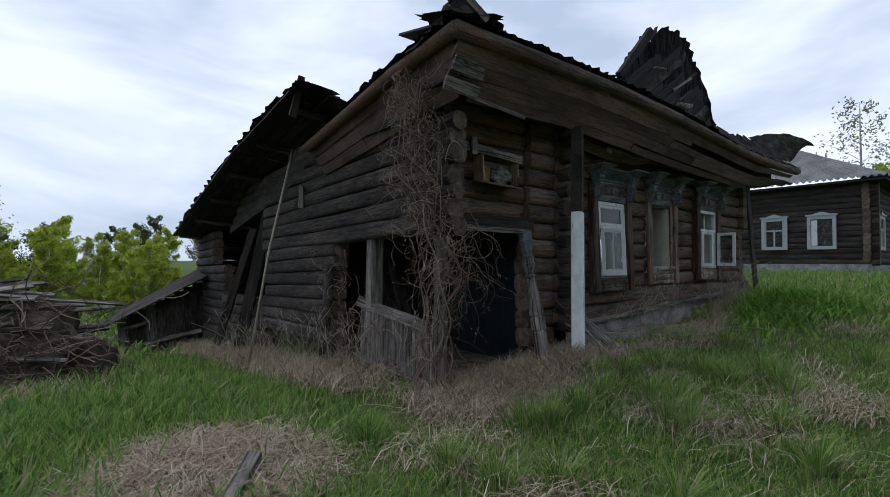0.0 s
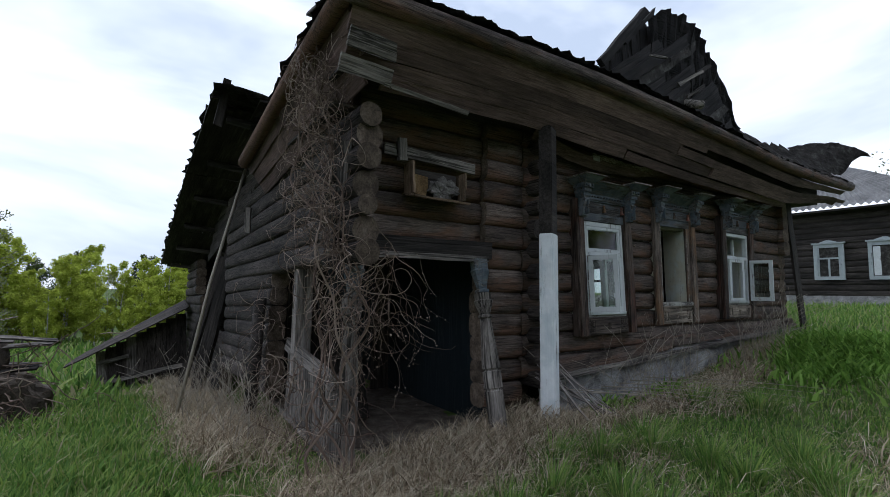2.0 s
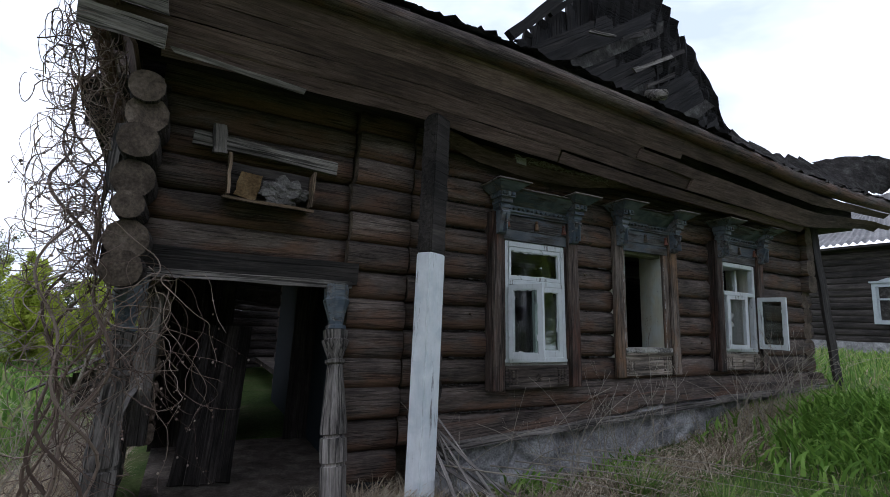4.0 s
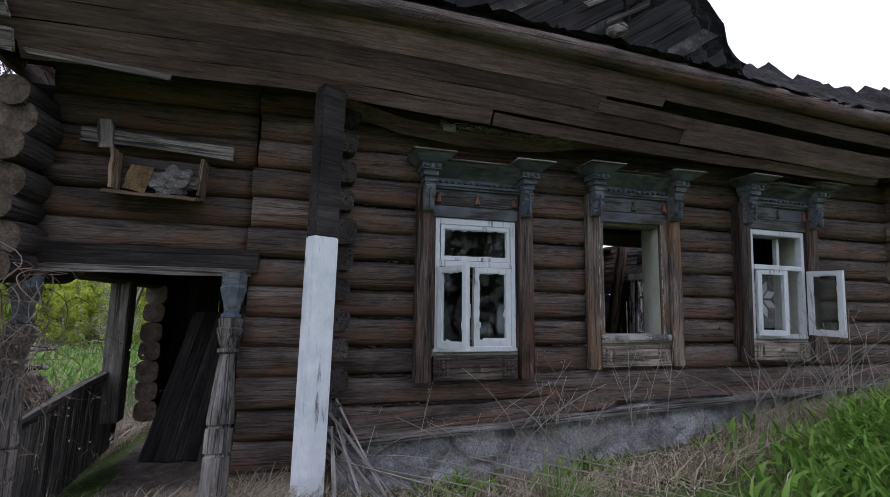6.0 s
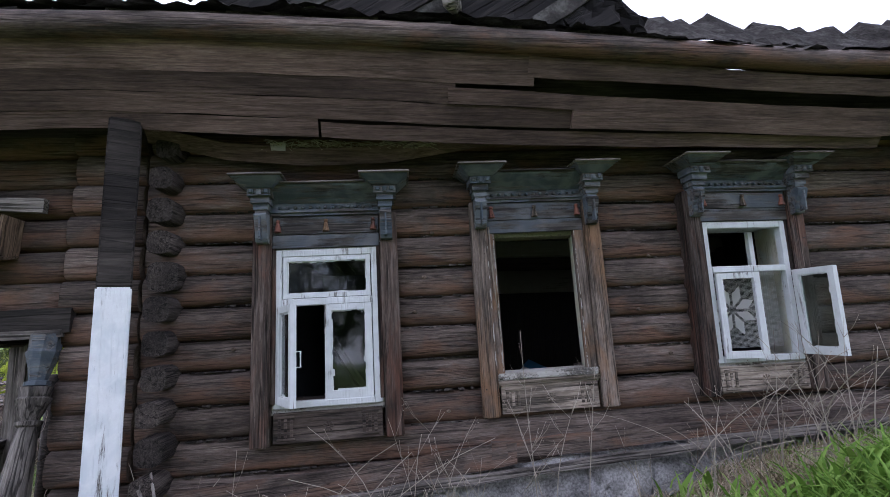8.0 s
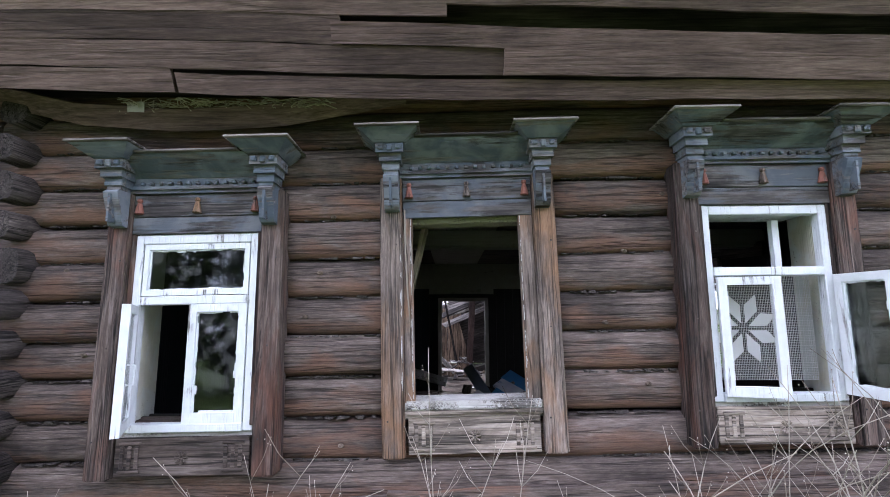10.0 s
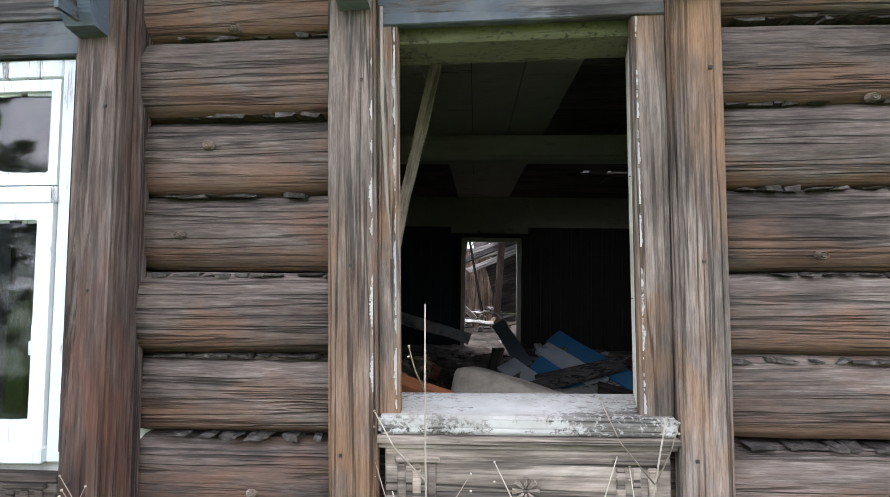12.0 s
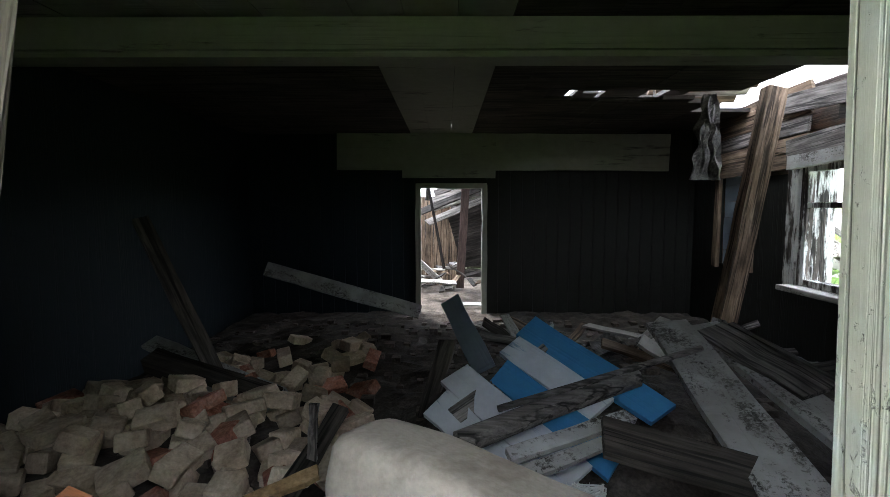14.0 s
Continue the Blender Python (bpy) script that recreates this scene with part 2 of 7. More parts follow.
TEAL = wood("teal_paint_timber", (0.05, 0.045, 0.04), (0.15, 0.14, 0.13), (0.28, 0.27, 0.25), fine=42, patch=5, paint=(0.080, 0.102, 0.122), cover=0.52, paint2=(0.155, 0.175, 0.19), bump=0.5)
RUST = wood("rust_red_paint_timber", (0.06, 0.05, 0.044), (0.15, 0.11, 0.09), (0.26, 0.20, 0.17), axis="z", fine=50, patch=8, paint=(0.21, 0.085, 0.06), cover=0.55)
WHITE = wood("white_paint_timber", (0.10, 0.085, 0.07), (0.26, 0.235, 0.205), (0.42, 0.39, 0.36), axis="z", fine=50, patch=4, paint=(0.80, 0.83, 0.84), cover=0.585, paint2=(0.60, 0.65, 0.67), bump=0.5, flake_size=30)
FAINT = wood("greyed_white_paint", (0.10, 0.09, 0.08), (0.2, 0.185, 0.17), (0.32, 0.30, 0.28), axis="z", fine=50, patch=4, paint=(0.36, 0.40, 0.41), cover=0.62, bump=0.4)
SASHW = wood("white_sash_paint", (0.15, 0.13, 0.11), (0.3, 0.28, 0.25), (0.45, 0.43, 0.4), axis="z", fine=40, patch=5, paint=(0.62, 0.65, 0.65), cover=0.585, bump=0.4, flake_size=40)
SILLW = wood("worn_white_sill", (0.16, 0.13, 0.10), (0.36, 0.33, 0.29), (0.55, 0.52, 0.48), axis="x", fine=60, patch=5, paint=(0.38, 0.37, 0.335), cover=0.53, paint2=(0.44, 0.43, 0.40), bump=0.4, flake_size=55)
DIRTY = wood("dirty_painted_plank", (0.05, 0.045, 0.04), (0.13, 0.12, 0.105), (0.24, 0.225, 0.2), fine=45, patch=5, paint=(0.30, 0.295, 0.275), cover=0.54, paint2=(0.38, 0.375, 0.355), bump=0.4, flake_size=55, splits=0.3)
PEEL = wood("peeling_white_frame", (0.03, 0.025, 0.02), (0.11, 0.09, 0.075), (0.2, 0.17, 0.15), axis="z", fine=45, patch=5, paint=(0.66, 0.66, 0.62), cover=0.49, bump=0.6, flake_size=18)
JAMB = wood("pale_green_jamb_paint", (0.10, 0.08, 0.06), (0.25, 0.21, 0.16), (0.4, 0.36, 0.3), axis="z", fine=50, patch=3.5, paint=(0.62, 0.60, 0.47), cover=0.62, paint2=(0.58, 0.61, 0.55), bump=0.6, flake_size=60)
# Olive paint of the window head, darkened for the deep shade under the header.
OLIVE = wood("shaded_olive_paint", (0.05, 0.042, 0.03), (0.11, 0.095, 0.07), (0.2, 0.18, 0.14), fine=50, patch=4, paint=(0.19, 0.19, 0.115), cover=0.52, bump=0.6, flake_size=60)
# Wall and ceiling paints, darkened to carry the unlit room's gloom in their colour.
INBLUE = wood("interior_blue_paint_gloom", (0.01, 0.01, 0.01), (0.022, 0.022, 0.022), (0.04, 0.04, 0.038), axis="z", fine=40, patch=3, paint=(0.007, 0.014, 0.018), cover=0.7, splits=0.2)
INOLIVE = wood("interior_olive_lining_gloom", (0.008, 0.008, 0.007), (0.016, 0.015, 0.013), (0.03, 0.028, 0.024), axis="z", fine=40, patch=3, paint=(0.013, 0.013, 0.010), cover=0.7, splits=0.2)
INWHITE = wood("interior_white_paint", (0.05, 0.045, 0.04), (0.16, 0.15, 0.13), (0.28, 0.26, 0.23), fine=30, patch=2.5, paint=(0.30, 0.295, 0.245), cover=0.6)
BLUE = wood("bright_blue_paint", (0.06, 0.055, 0.05), (0.2, 0.18, 0.16), (0.35, 0.33, 0.3), fine=35, patch=4, paint=(0.045, 0.19, 0.37), cover=0.66, bump=0.3)
BLUEWHITE = wood("white_over_blue_paint", (0.05, 0.10, 0.16), (0.06, 0.2, 0.36), (0.3, 0.3, 0.3), fine=35, patch=4, paint=(0.5, 0.52, 0.55), cover=0.6, bump=0.3)
SLATE = wood("slate_blue_paint", (0.05, 0.05, 0.05), (0.15, 0.14, 0.13), (0.25, 0.24, 0.22), fine=35, patch=4, paint=(0.17, 0.20, 0.23), cover=0.8, bump=0.3)
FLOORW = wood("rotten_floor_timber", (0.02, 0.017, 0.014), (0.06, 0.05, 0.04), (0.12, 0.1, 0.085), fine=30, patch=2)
FRESH = wood("brown_board_timber", (0.065, 0.043, 0.028), (0.17, 0.118, 0.078), (0.31, 0.23, 0.165), fine=40, patch=3)
CHIP = wood("orange_veneer", (0.18, 0.06, 0.025), (0.33, 0.12, 0.05), (0.42, 0.18, 0.085), fine=30, patch=4, bump=0.2)
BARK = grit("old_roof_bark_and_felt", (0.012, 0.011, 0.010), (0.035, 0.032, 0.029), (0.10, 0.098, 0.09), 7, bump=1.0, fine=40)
CONCRETE = grit("grey_foundation_render", (0.09, 0.088, 0.088), (0.27, 0.265, 0.265), (0.46, 0.455, 0.445), 3.2, bump=1.0, speck=0.5)
BRICKM = grit("dusty_clay_brick", (0.27, 0.20, 0.145), (0.45, 0.35, 0.255), (0.56, 0.46, 0.35), 7, bump=0.6, speck=0.22)
BRICKR = grit("red_clay_brick", (0.20, 0.08, 0.05), (0.34, 0.15, 0.10), (0.42, 0.27, 0.21), 9)
RUBBLE = grit("earthy_rubble", (0.035, 0.028, 0.023), (0.085, 0.07, 0.057), (0.17, 0.145, 0.12), 5, bump=1.0)
FOAM = grit("cream_foam_cloth", (0.27, 0.22, 0.17), (0.47, 0.41, 0.33), (0.55, 0.49, 0.41), 4, bump=0.15, speck=0.1)
CLOTH = grit("grey_rag_cloth", (0.05, 0.047, 0.045), (0.14, 0.13, 0.12), (0.30, 0.285, 0.265), 9)
MOSS = grit("caulking_tow", (0.025, 0.021, 0.018), (0.07, 0.06, 0.052), (0.15, 0.135, 0.12), 40)
SLATEROOF = grit("weathered_corrugated_sheet", (0.10, 0.10, 0.10), (0.19, 0.19, 0.19), (0.28, 0.28, 0.275), 1.6, bump=0.3)
BARKB = grit("birch_bark", (0.10, 0.09, 0.08), (0.42, 0.41, 0.38), (0.62, 0.61, 0.58), 4)
BARKD = grit("brown_tree_bark", (0.03, 0.026, 0.02), (0.08, 0.07, 0.055), (0.15, 0.135, 0.11), 5)
IRON = grit("dark_iron", (0.02, 0.02, 0.02), (0.05, 0.045, 0.04), (0.09, 0.06, 0.045), 20, rough=0.6)
NESTY = grit("ochre_board", (0.09, 0.055, 0.025), (0.20, 0.13, 0.06), (0.32, 0.23, 0.12), 8, bump=0.3)
GLASS = clear("window_glass", (0.66, 0.72, 0.68), 0.12)
GRASS = blades("green_grass", [(0.0, (0.065, 0.14, 0.028)), (0.45, (0.14, 0.255, 0.05)), (0.8, (0.26, 0.36, 0.08)), (0.93, (0.27, 0.30, 0.11)), (1.0, (0.36, 0.32, 0.20))])
HAY = blades("dry_grass", [(0.0, (0.13, 0.095, 0.06)), (0.35, (0.28, 0.22, 0.145)), (0.75, (0.43, 0.36, 0.255)), (1.0, (0.60, 0.53, 0.41))], 0.15)
VINE = blades("dry_vine", [(0.0, (0.07, 0.047, 0.036)), (0.5, (0.165, 0.118, 0.092)), (1.0, (0.33, 0.265, 0.215))], 0.05)
STALK = blades("pale_dead_stalk", [(0.0, (0.20, 0.165, 0.125)), (1.0, (0.44, 0.40, 0.33))], 0.1)
WEED = blades("broad_green_leaves", [(0.0, (0.085, 0.17, 0.025)), (0.5, (0.16, 0.30, 0.045)), (1.0, (0.27, 0.42, 0.09))], 0.4)
LEAF = blades("young_birch_leaves", [(0.0, (0.26, 0.31, 0.035)), (0.5, (0.39, 0.46, 0.06)), (1.0, (0.50, 0.56, 0.11))], 0.55)
LEAF2 = blades("darker_tree_leaves", [(0.0, (0.045, 0.065, 0.022)), (0.5, (0.075, 0.105, 0.030)), (1.0, (0.13, 0.16, 0.05))], 0.3)
BUDS = blades("sparse_grey_buds", [(0.0, (0.13, 0.15, 0.07)), (1.0, (0.26, 0.27, 0.16))], 0.3)
LACE = blades("lace_thread", [(0.0, (0.6, 0.6, 0.57)), (1.0, (0.75, 0.75, 0.72))], 0.4)


# ---- mesh helpers ----
R = random.Random(7)


def world_of(ob):
    return world_of(ob.parent) @ ob.matrix_basis if ob.parent else ob.matrix_basis.copy()


def solid(name, bm, material, smooth=False):
    me = bpy.data.meshes.new(name)
    bm.to_mesh(me)
    bm.free()
    me.materials.append(material)
    if smooth:
        me.polygons.foreach_set("use_smooth", [True] * len(me.polygons))
    return me


def put_mesh(name, me, parent=None, m=None, label=""):
    """Link a mesh at the world pose m, under a parent if there is one."""
    ob = new(name, me)
    m = m or Matrix.Identity(4)
    if parent:
        ob.parent = parent
        ob.matrix_basis = world_of(parent).inverted() @ m
    else:
        ob.matrix_basis = m
    return tagged(ob, label)


def part(name, bm, material, parent=None, label="", m=None, smooth=False):
    return put_mesh(name, solid(name, bm, material, smooth), parent, m, label)


def thing(name, at, label, category, group="", kind=""):
    ob = new(name)
    ob.empty_display_size = 0.1
    ob.matrix_basis = at if isinstance(at, Matrix) else pose(*at)
    return tagged(ob, label, category, group, kind)


def structure(name, label):
    return tagged(thing(name, (0, 0, 0), label, name.split("_")[0]), kind="structure")


def box(bm, x0, x1, y0, y1, z0, z1):
    v = [bm.verts.new((x, y, z)) for x in (x0, x1) for y in (y0, y1) for z in (z0, z1)]
    for f in ((0, 1, 3, 2), (4, 6, 7, 5), (0, 4, 5, 1), (2, 3, 7, 6), (0, 2, 6, 4), (1, 5, 7, 3)):
        bm.faces.new([v[i] for i in f])
    return v


def boxes(*rows):
    bm = bmesh.new()
    for r in rows:
        box(bm, *r)
    return bm


def soft_box(x0, x1, y0, y1, z0, z1, r=0.006, seg=1):
    bm = boxes((x0, x1, y0, y1, z0, z1))
    bmesh.ops.bevel(bm, geom=bm.edges[:], offset=r, segments=seg, affect="EDGES", clamp_overlap=True)
    return bm


def tube(bm, pts, radii, seg=6, cap=True):
    """A tapering tube along a line of points."""
    rings, up = [], Vector((0.31, 0.17, 0.93))
    for i, p in enumerate(pts):
        d = (Vector(pts[min(i + 1, len(pts) - 1)]) - Vector(pts[max(i - 1, 0)])).normalized()
        a = d.cross(up if abs(d.dot(up)) < 0.95 else Vector((1, 0, 0))).normalized()
        b = d.cross(a)
        r = radii[i] if isinstance(radii, (list, tuple)) else radii
        rings.append([bm.verts.new(Vector(p) + r * (math.cos(k * math.tau / seg) * a + math.sin(k * math.tau / seg) * b)) for k in range(seg)])
    for p, q in zip(rings, rings[1:]):
        for k in range(seg):
            bm.faces.new((p[k], p[(k + 1) % seg], q[(k + 1) % seg], q[k]))
    if cap:
        bm.faces.new(rings[0][::-1])
        bm.faces.new(rings[-1])


def lathe(bm, profile, seg=12, square=0.0):
    """A turned or carved upright: rows of radius and height."""
    rings = []
    for r, z in profile:
        ring = []
        for k in range(seg):
            a = (k + 0.5) * math.tau / seg
            f = (1 - square) + square / max(abs(math.cos(a)), abs(math.sin(a)))
            ring.append(bm.verts.new((r * f * math.cos(a), r * f * math.sin(a), z)))
        rings.append(ring)
    for p, q in zip(rings, rings[1:]):
        for k in range(seg):
            bm.faces.new((p[k], p[(k + 1) % seg], q[(k + 1) % seg], q[k]))
    bm.faces.new(rings[0][::-1])
    bm.faces.new(rings[-1])


def along(p0, p1, facing=(0, -1, 0)):
    """A pose with x from p0 to p1, its middle between them, and z as near to facing as may be."""
    p0, p1 = Vector(p0), Vector(p1)
    x = (p1 - p0).normalized()
    y = Vector(facing).cross(x).normalized()
    z = x.cross(y)
    m = Matrix((x, y, z)).transposed().to_4x4()
    m.translation = (p0 + p1) / 2
    return m


def plank_mesh(name, length, width, thick, material, wobble=0.006, ragged=0.02, n=None, seed=0):
    """A board with uneven edges and worn ends: x along it, z through it."""
    r = random.Random(seed + int(length * 1000))
    n = n or max(4, min(24, int(length / 0.25)))
    bm = bmesh.new()
    rows = []
    for i in range(n + 1):
        x = (i / n - 0.5) * length
        a, b, c = (r.uniform(-wobble, wobble) for _ in range(3))
        e0 = r.uniform(0, ragged) if i in (0, n) else 0
        e1 = r.uniform(0, ragged) if i in (0, n) else 0
        s = 1 if i == 0 else -1
        rows.append([bm.verts.new(v) for v in ((x + s * e0, -width / 2 + a, -thick / 2 + c), (x + s * e1, width / 2 + b, -thick / 2 + c), (x + s * e1, width / 2 + b, thick / 2 + c), (x + s * e0, -width / 2 + a, thick / 2 + c))])
    for p, q in zip(rows, rows[1:]):
        for k in range(4):
            bm.faces.new((p[k], p[(k + 1) % 4], q[(k + 1) % 4], q[k]))
    bm.faces.new(rows[0][::-1])
    bm.faces.new(rows[-1])
    bmesh.ops.recalc_face_normals(bm, faces=bm.faces[:])
    return solid(name, bm, material)


SEED = [0]


def plank(name, p0, p1, width, thick, material, parent=None, facing=(0, -1, 0), label="", wobble=0.006, ragged=0.02):
    SEED[0] += 1
    me = plank_mesh(name, (Vector(p1) - Vector(p0)).length, width, thick, material, wobble, ragged, seed=SEED[0])
    return put_mesh(name, me, parent, along(p0, p1, facing), label)


def log_mesh(length, radius, seed, material=None, round_=0.62, end=None):
    """A hewn round log along x, uneven, with its cut ends."""
    r = random.Random(seed)
    bm = bmesh.new()
    n, seg, rings = max(3, min(44, int(length / 0.12))), 20, []
    ph = r.uniform(0, 9)
    for i in range(n + 1):
        x = (i / n - 0.5) * length
        rr = radius * (1 + 0.03 * math.sin(ph + 1.7 * x) + r.uniform(-0.012, 0.012))
        dy, dz = 0.012 * math.sin(ph * 2 + 1.1 * x), 0.006 * math.sin(ph * 3 + 1.4 * x)
        ring = []
        for k in range(seg):
            c, s = math.cos(k * math.tau / seg), math.sin(k * math.tau / seg)
            f = rr * (1 + 0.02 * math.sin(3 * k + ph) + 0.03 * noise.noise(Vector((x * 2.5, c + ph, s))))
            ring.append(bm.verts.new((x, dy + f * math.copysign(abs(c) ** round_, c), dz + f * math.copysign(abs(s) ** round_, s))))
        rings.append(ring)
    for p, q in zip(rings, rings[1:]):
        for k in range(seg):
            bm.faces.new((p[k], p[(k + 1) % seg], q[(k + 1) % seg], q[k])).smooth = True
    for ring, flip in ((rings[0], True), (rings[-1], False)):
        c = sum((v.co for v in ring), Vector()) / seg
        cv = bm.verts.new(c + Vector(((-1 if flip else 1) * 0.004, 0, 0)))
        for k in range(seg):
            f = bm.faces.new((ring[k], cv, ring[(k + 1) % seg]) if not flip else (ring[k], ring[(k + 1) % seg], cv))
            f.material_index = 1
    bmesh.ops.recalc_face_normals(bm, faces=bm.faces[:])
    me = bpy.data.meshes.new("log")
    bm.to_mesh(me)
    bm.free()
    me.materials.append(material or LOG)
    me.materials.append(end or LOG_END)
    return me


def log_run(parent, p0, p1, radius, seed, material=None, round_=0.62, end=None):
    L = (Vector(p1) - Vector(p0)).length
    return put_mesh("log", log_mesh(L, radius, seed, material, round_, end), parent, along(p0, p1, (0, 0, 1)))


def piecewise(x, table):
    for (a, u), (b, v) in zip(table, table[1:]):
        if x <= b:
            s = max(0.0, (x - a) / (b - a))
            return u + (v - u) * s
    return table[-1][1]


# ---- ground ----
GX = [(-80, -1.2), (-20, -0.5), (0, 0.0), (2.6, 0.08), (3.1, 0.12), (4.85, 0.36), (6.9, 0.47), (8.0, 0.58), (9.85, 0.86), (12, 1.02), (24, 1.45), (60, 2.2), (400, 4)]


def smoothstep(a, b, x):
    t = max(0.0, min(1.0, (x - a) / (b - a)))
    return t * t * (3 - 2 * t)


def ground_z(x, y):
    z = piecewise(x, GX)
    side = 1 - smoothstep(3.0, 6.0, x)
    z -= side * (0.10 * max(0, min(y, 17) - 5.0) + 0.018 * max(0, min(y, 70) - 17))
    z -= 0.03 * max(0, min(-y, 30)) * 0.3
    inside = smoothstep(3.3, 3.7, x) * (1 - smoothstep(11.5, 11.8, x)) * smoothstep(4.15, 4.5, y) * (1 - smoothstep(17.0, 18.0, y))
    z -= inside * (z - 0.05) * 0.9
    z -= 0.11 * smoothstep(3.2, 3.6, y) * smoothstep(5.2, 5.5, x) * (1 - smoothstep(8.6, 9.4, x)) * (1 - smoothstep(4.15, 4.5, y))
    # the mound of old hay, and a small rise where nettles grow
    z += 0.09 * math.exp(-(((x - 0.75) / 0.78) ** 2 + ((y - 3.48) / 0.78) ** 2) ** 2)
    z += 0.035 * noise.noise(Vector((x * 0.9, y * 0.9, 0))) + 0.015 * noise.noise(Vector((x * 3.1, y * 3.1, 4)))
    return z


def axis_steps(lo, hi, fine, far):
    out, v = [], lo
    while v < hi:
        out.append(v)
        v += fine
    step, a = fine, lo
    left = []
    while a > -far:
        step *= 1.25
        a -= step
        left.append(a)
    step, b, right = fine, out[-1], []
    while b < far:
        step *= 1.25
        b += step
        right.append(b)
    return left[::-1] + out + right


def build_ground():
    xs, ys = axis_steps(-6, 14, 0.16, 900), axis_steps(-3, 19, 0.16, 900)
    bm_v = [(x, y, ground_z(x, y)) for y in ys for x in xs]
    w = len(xs)
    faces = [(j * w + i, j * w + i + 1, (j + 1) * w + i + 1, (j + 1) * w + i) for j in range(len(ys) - 1) for i in range(w - 1)]
    me = bpy.data.meshes.new("ground")
    me.from_pydata(bm_v, [], faces)
    me.polygons.foreach_set("use_smooth", [True] * len(faces))
    m, n, l, b = shader("turf_and_litter")
    geo = n.new("ShaderNodeNewGeometry")
    p = geo.outputs["Position"]
    r1 = ramp(n, [(0.32, (0.05, 0.085, 0.022)), (0.5, (0.085, 0.13, 0.035)), (0.64, (0.115, 0.13, 0.052)), (0.78, (0.20, 0.17, 0.10))])
    l.new(noise_tex(n, l, p, 0.8, 7, 0.68, 0.3), r1.inputs[0])
    far = ramp(n, [(0.3, 0.55), (0.7, 1.35)])
    l.new(noise_tex(n, l, p, 24, 5, 0.7), far.inputs[0])
    l.new(mixed(n, l, 1.0, r1.outputs[0], far.outputs[0], "MULTIPLY"), b.inputs["Base Color"])
    b.inputs["Roughness"].default_value = 1.0
    b.inputs["Specular IOR Level"].default_value = 0.1
    bumped(n, l, b, noise_tex(n, l, p, 30, 6, 0.7), 0.9, 0.03)
    me.materials.append(m)
    tagged(new("ground", me), "uneven grassy ground with patches of dry litter", "ground", kind="structure")


build_ground()

# ---- the log house: front wall ----
COURSE, SEAM0 = 0.2315, 0.52
FRONT = 4.215            # axis of the front logs
LOGR = 0.119
X0, X1 = 4.62, 11.72     # the cabin's ends
TILT_X = 0.016           # the walls rise a little to the far end


def rise(x):
    return (x - 7.5) * TILT_X


# each window: middle of the casing, its foot, its lean
WINDOWS = [(6.435, 1.150, 1.0), (8.045, 1.245, 1.3), (9.76, 1.30, 0.3)]
front = structure("wall_front", "weathered brown log wall with three carved window casings")


def courses(parent, x_a, x_b, y, first, last, openings, seed, material=None):
    for k in range(first, last):
        z = SEAM0 + COURSE * (k + 0.5)
        cuts = [x_a]
        for o0, o1, zb, zt in openings:
            if zb < z < zt:
                cuts += [o0, o1]
        cuts.append(x_b)
        for a, b in zip(cuts[::2], cuts[1::2]):
            if b - a > 0.08:
                dz = R.uniform(-0.008, 0.008)
                log_run(parent, (a, y + R.uniform(-0.012, 0.012), z + rise(a) + dz), (b, y + R.uniform(-0.012, 0.012), z + rise(b) + dz), LOGR * R.uniform(0.97, 1.04), seed * 100 + k + int(a * 10), material)


holes = [(x - 0.44, x + 0.44, z + 0.24, z + 1.48) for x, z, _ in WINDOWS]
courses(front, 5.12, X1, FRONT, 1, 14, holes, 1)

# the short course ends of the cabin's corner, and the cross wall's log ends beside the post
for k in range(0, 13):
    z = SEAM0 + COURSE * (k + 0.5) + rise(4.85)
    log_run(front, (X0 - 0.02 + R.uniform(-0.02, 0.02), 4.20, z), (5.10, 4.20, z), LOGR * 1.02, 300 + k)
    zz = z + COURSE / 2
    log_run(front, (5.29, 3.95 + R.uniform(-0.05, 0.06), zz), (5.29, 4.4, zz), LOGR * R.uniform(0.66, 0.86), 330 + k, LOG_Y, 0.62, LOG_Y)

# upper wall over the porch, with its lintel and the round ends of the side logs
porch = structure("wall_porch", "dark log wall over the open porch")
courses(porch, 3.20, X0 - 0.03, 4.27, 7, 14, [], 5)
plank("lintel_beam", (3.0, 4.14, 2.03), (4.68, 4.12, 2.045), 0.17, 0.10, DARKWOOD, porch, label="sagging dark lintel beam")
plank("lintel_board", (3.02, 4.10, 1.935), (4.64, 4.08, 1.96), 0.055, 0.05, GREY, porch)
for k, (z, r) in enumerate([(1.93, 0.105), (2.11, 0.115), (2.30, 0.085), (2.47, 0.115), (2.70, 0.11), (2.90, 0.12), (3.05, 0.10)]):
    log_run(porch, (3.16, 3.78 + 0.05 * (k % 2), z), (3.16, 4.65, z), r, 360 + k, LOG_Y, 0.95)

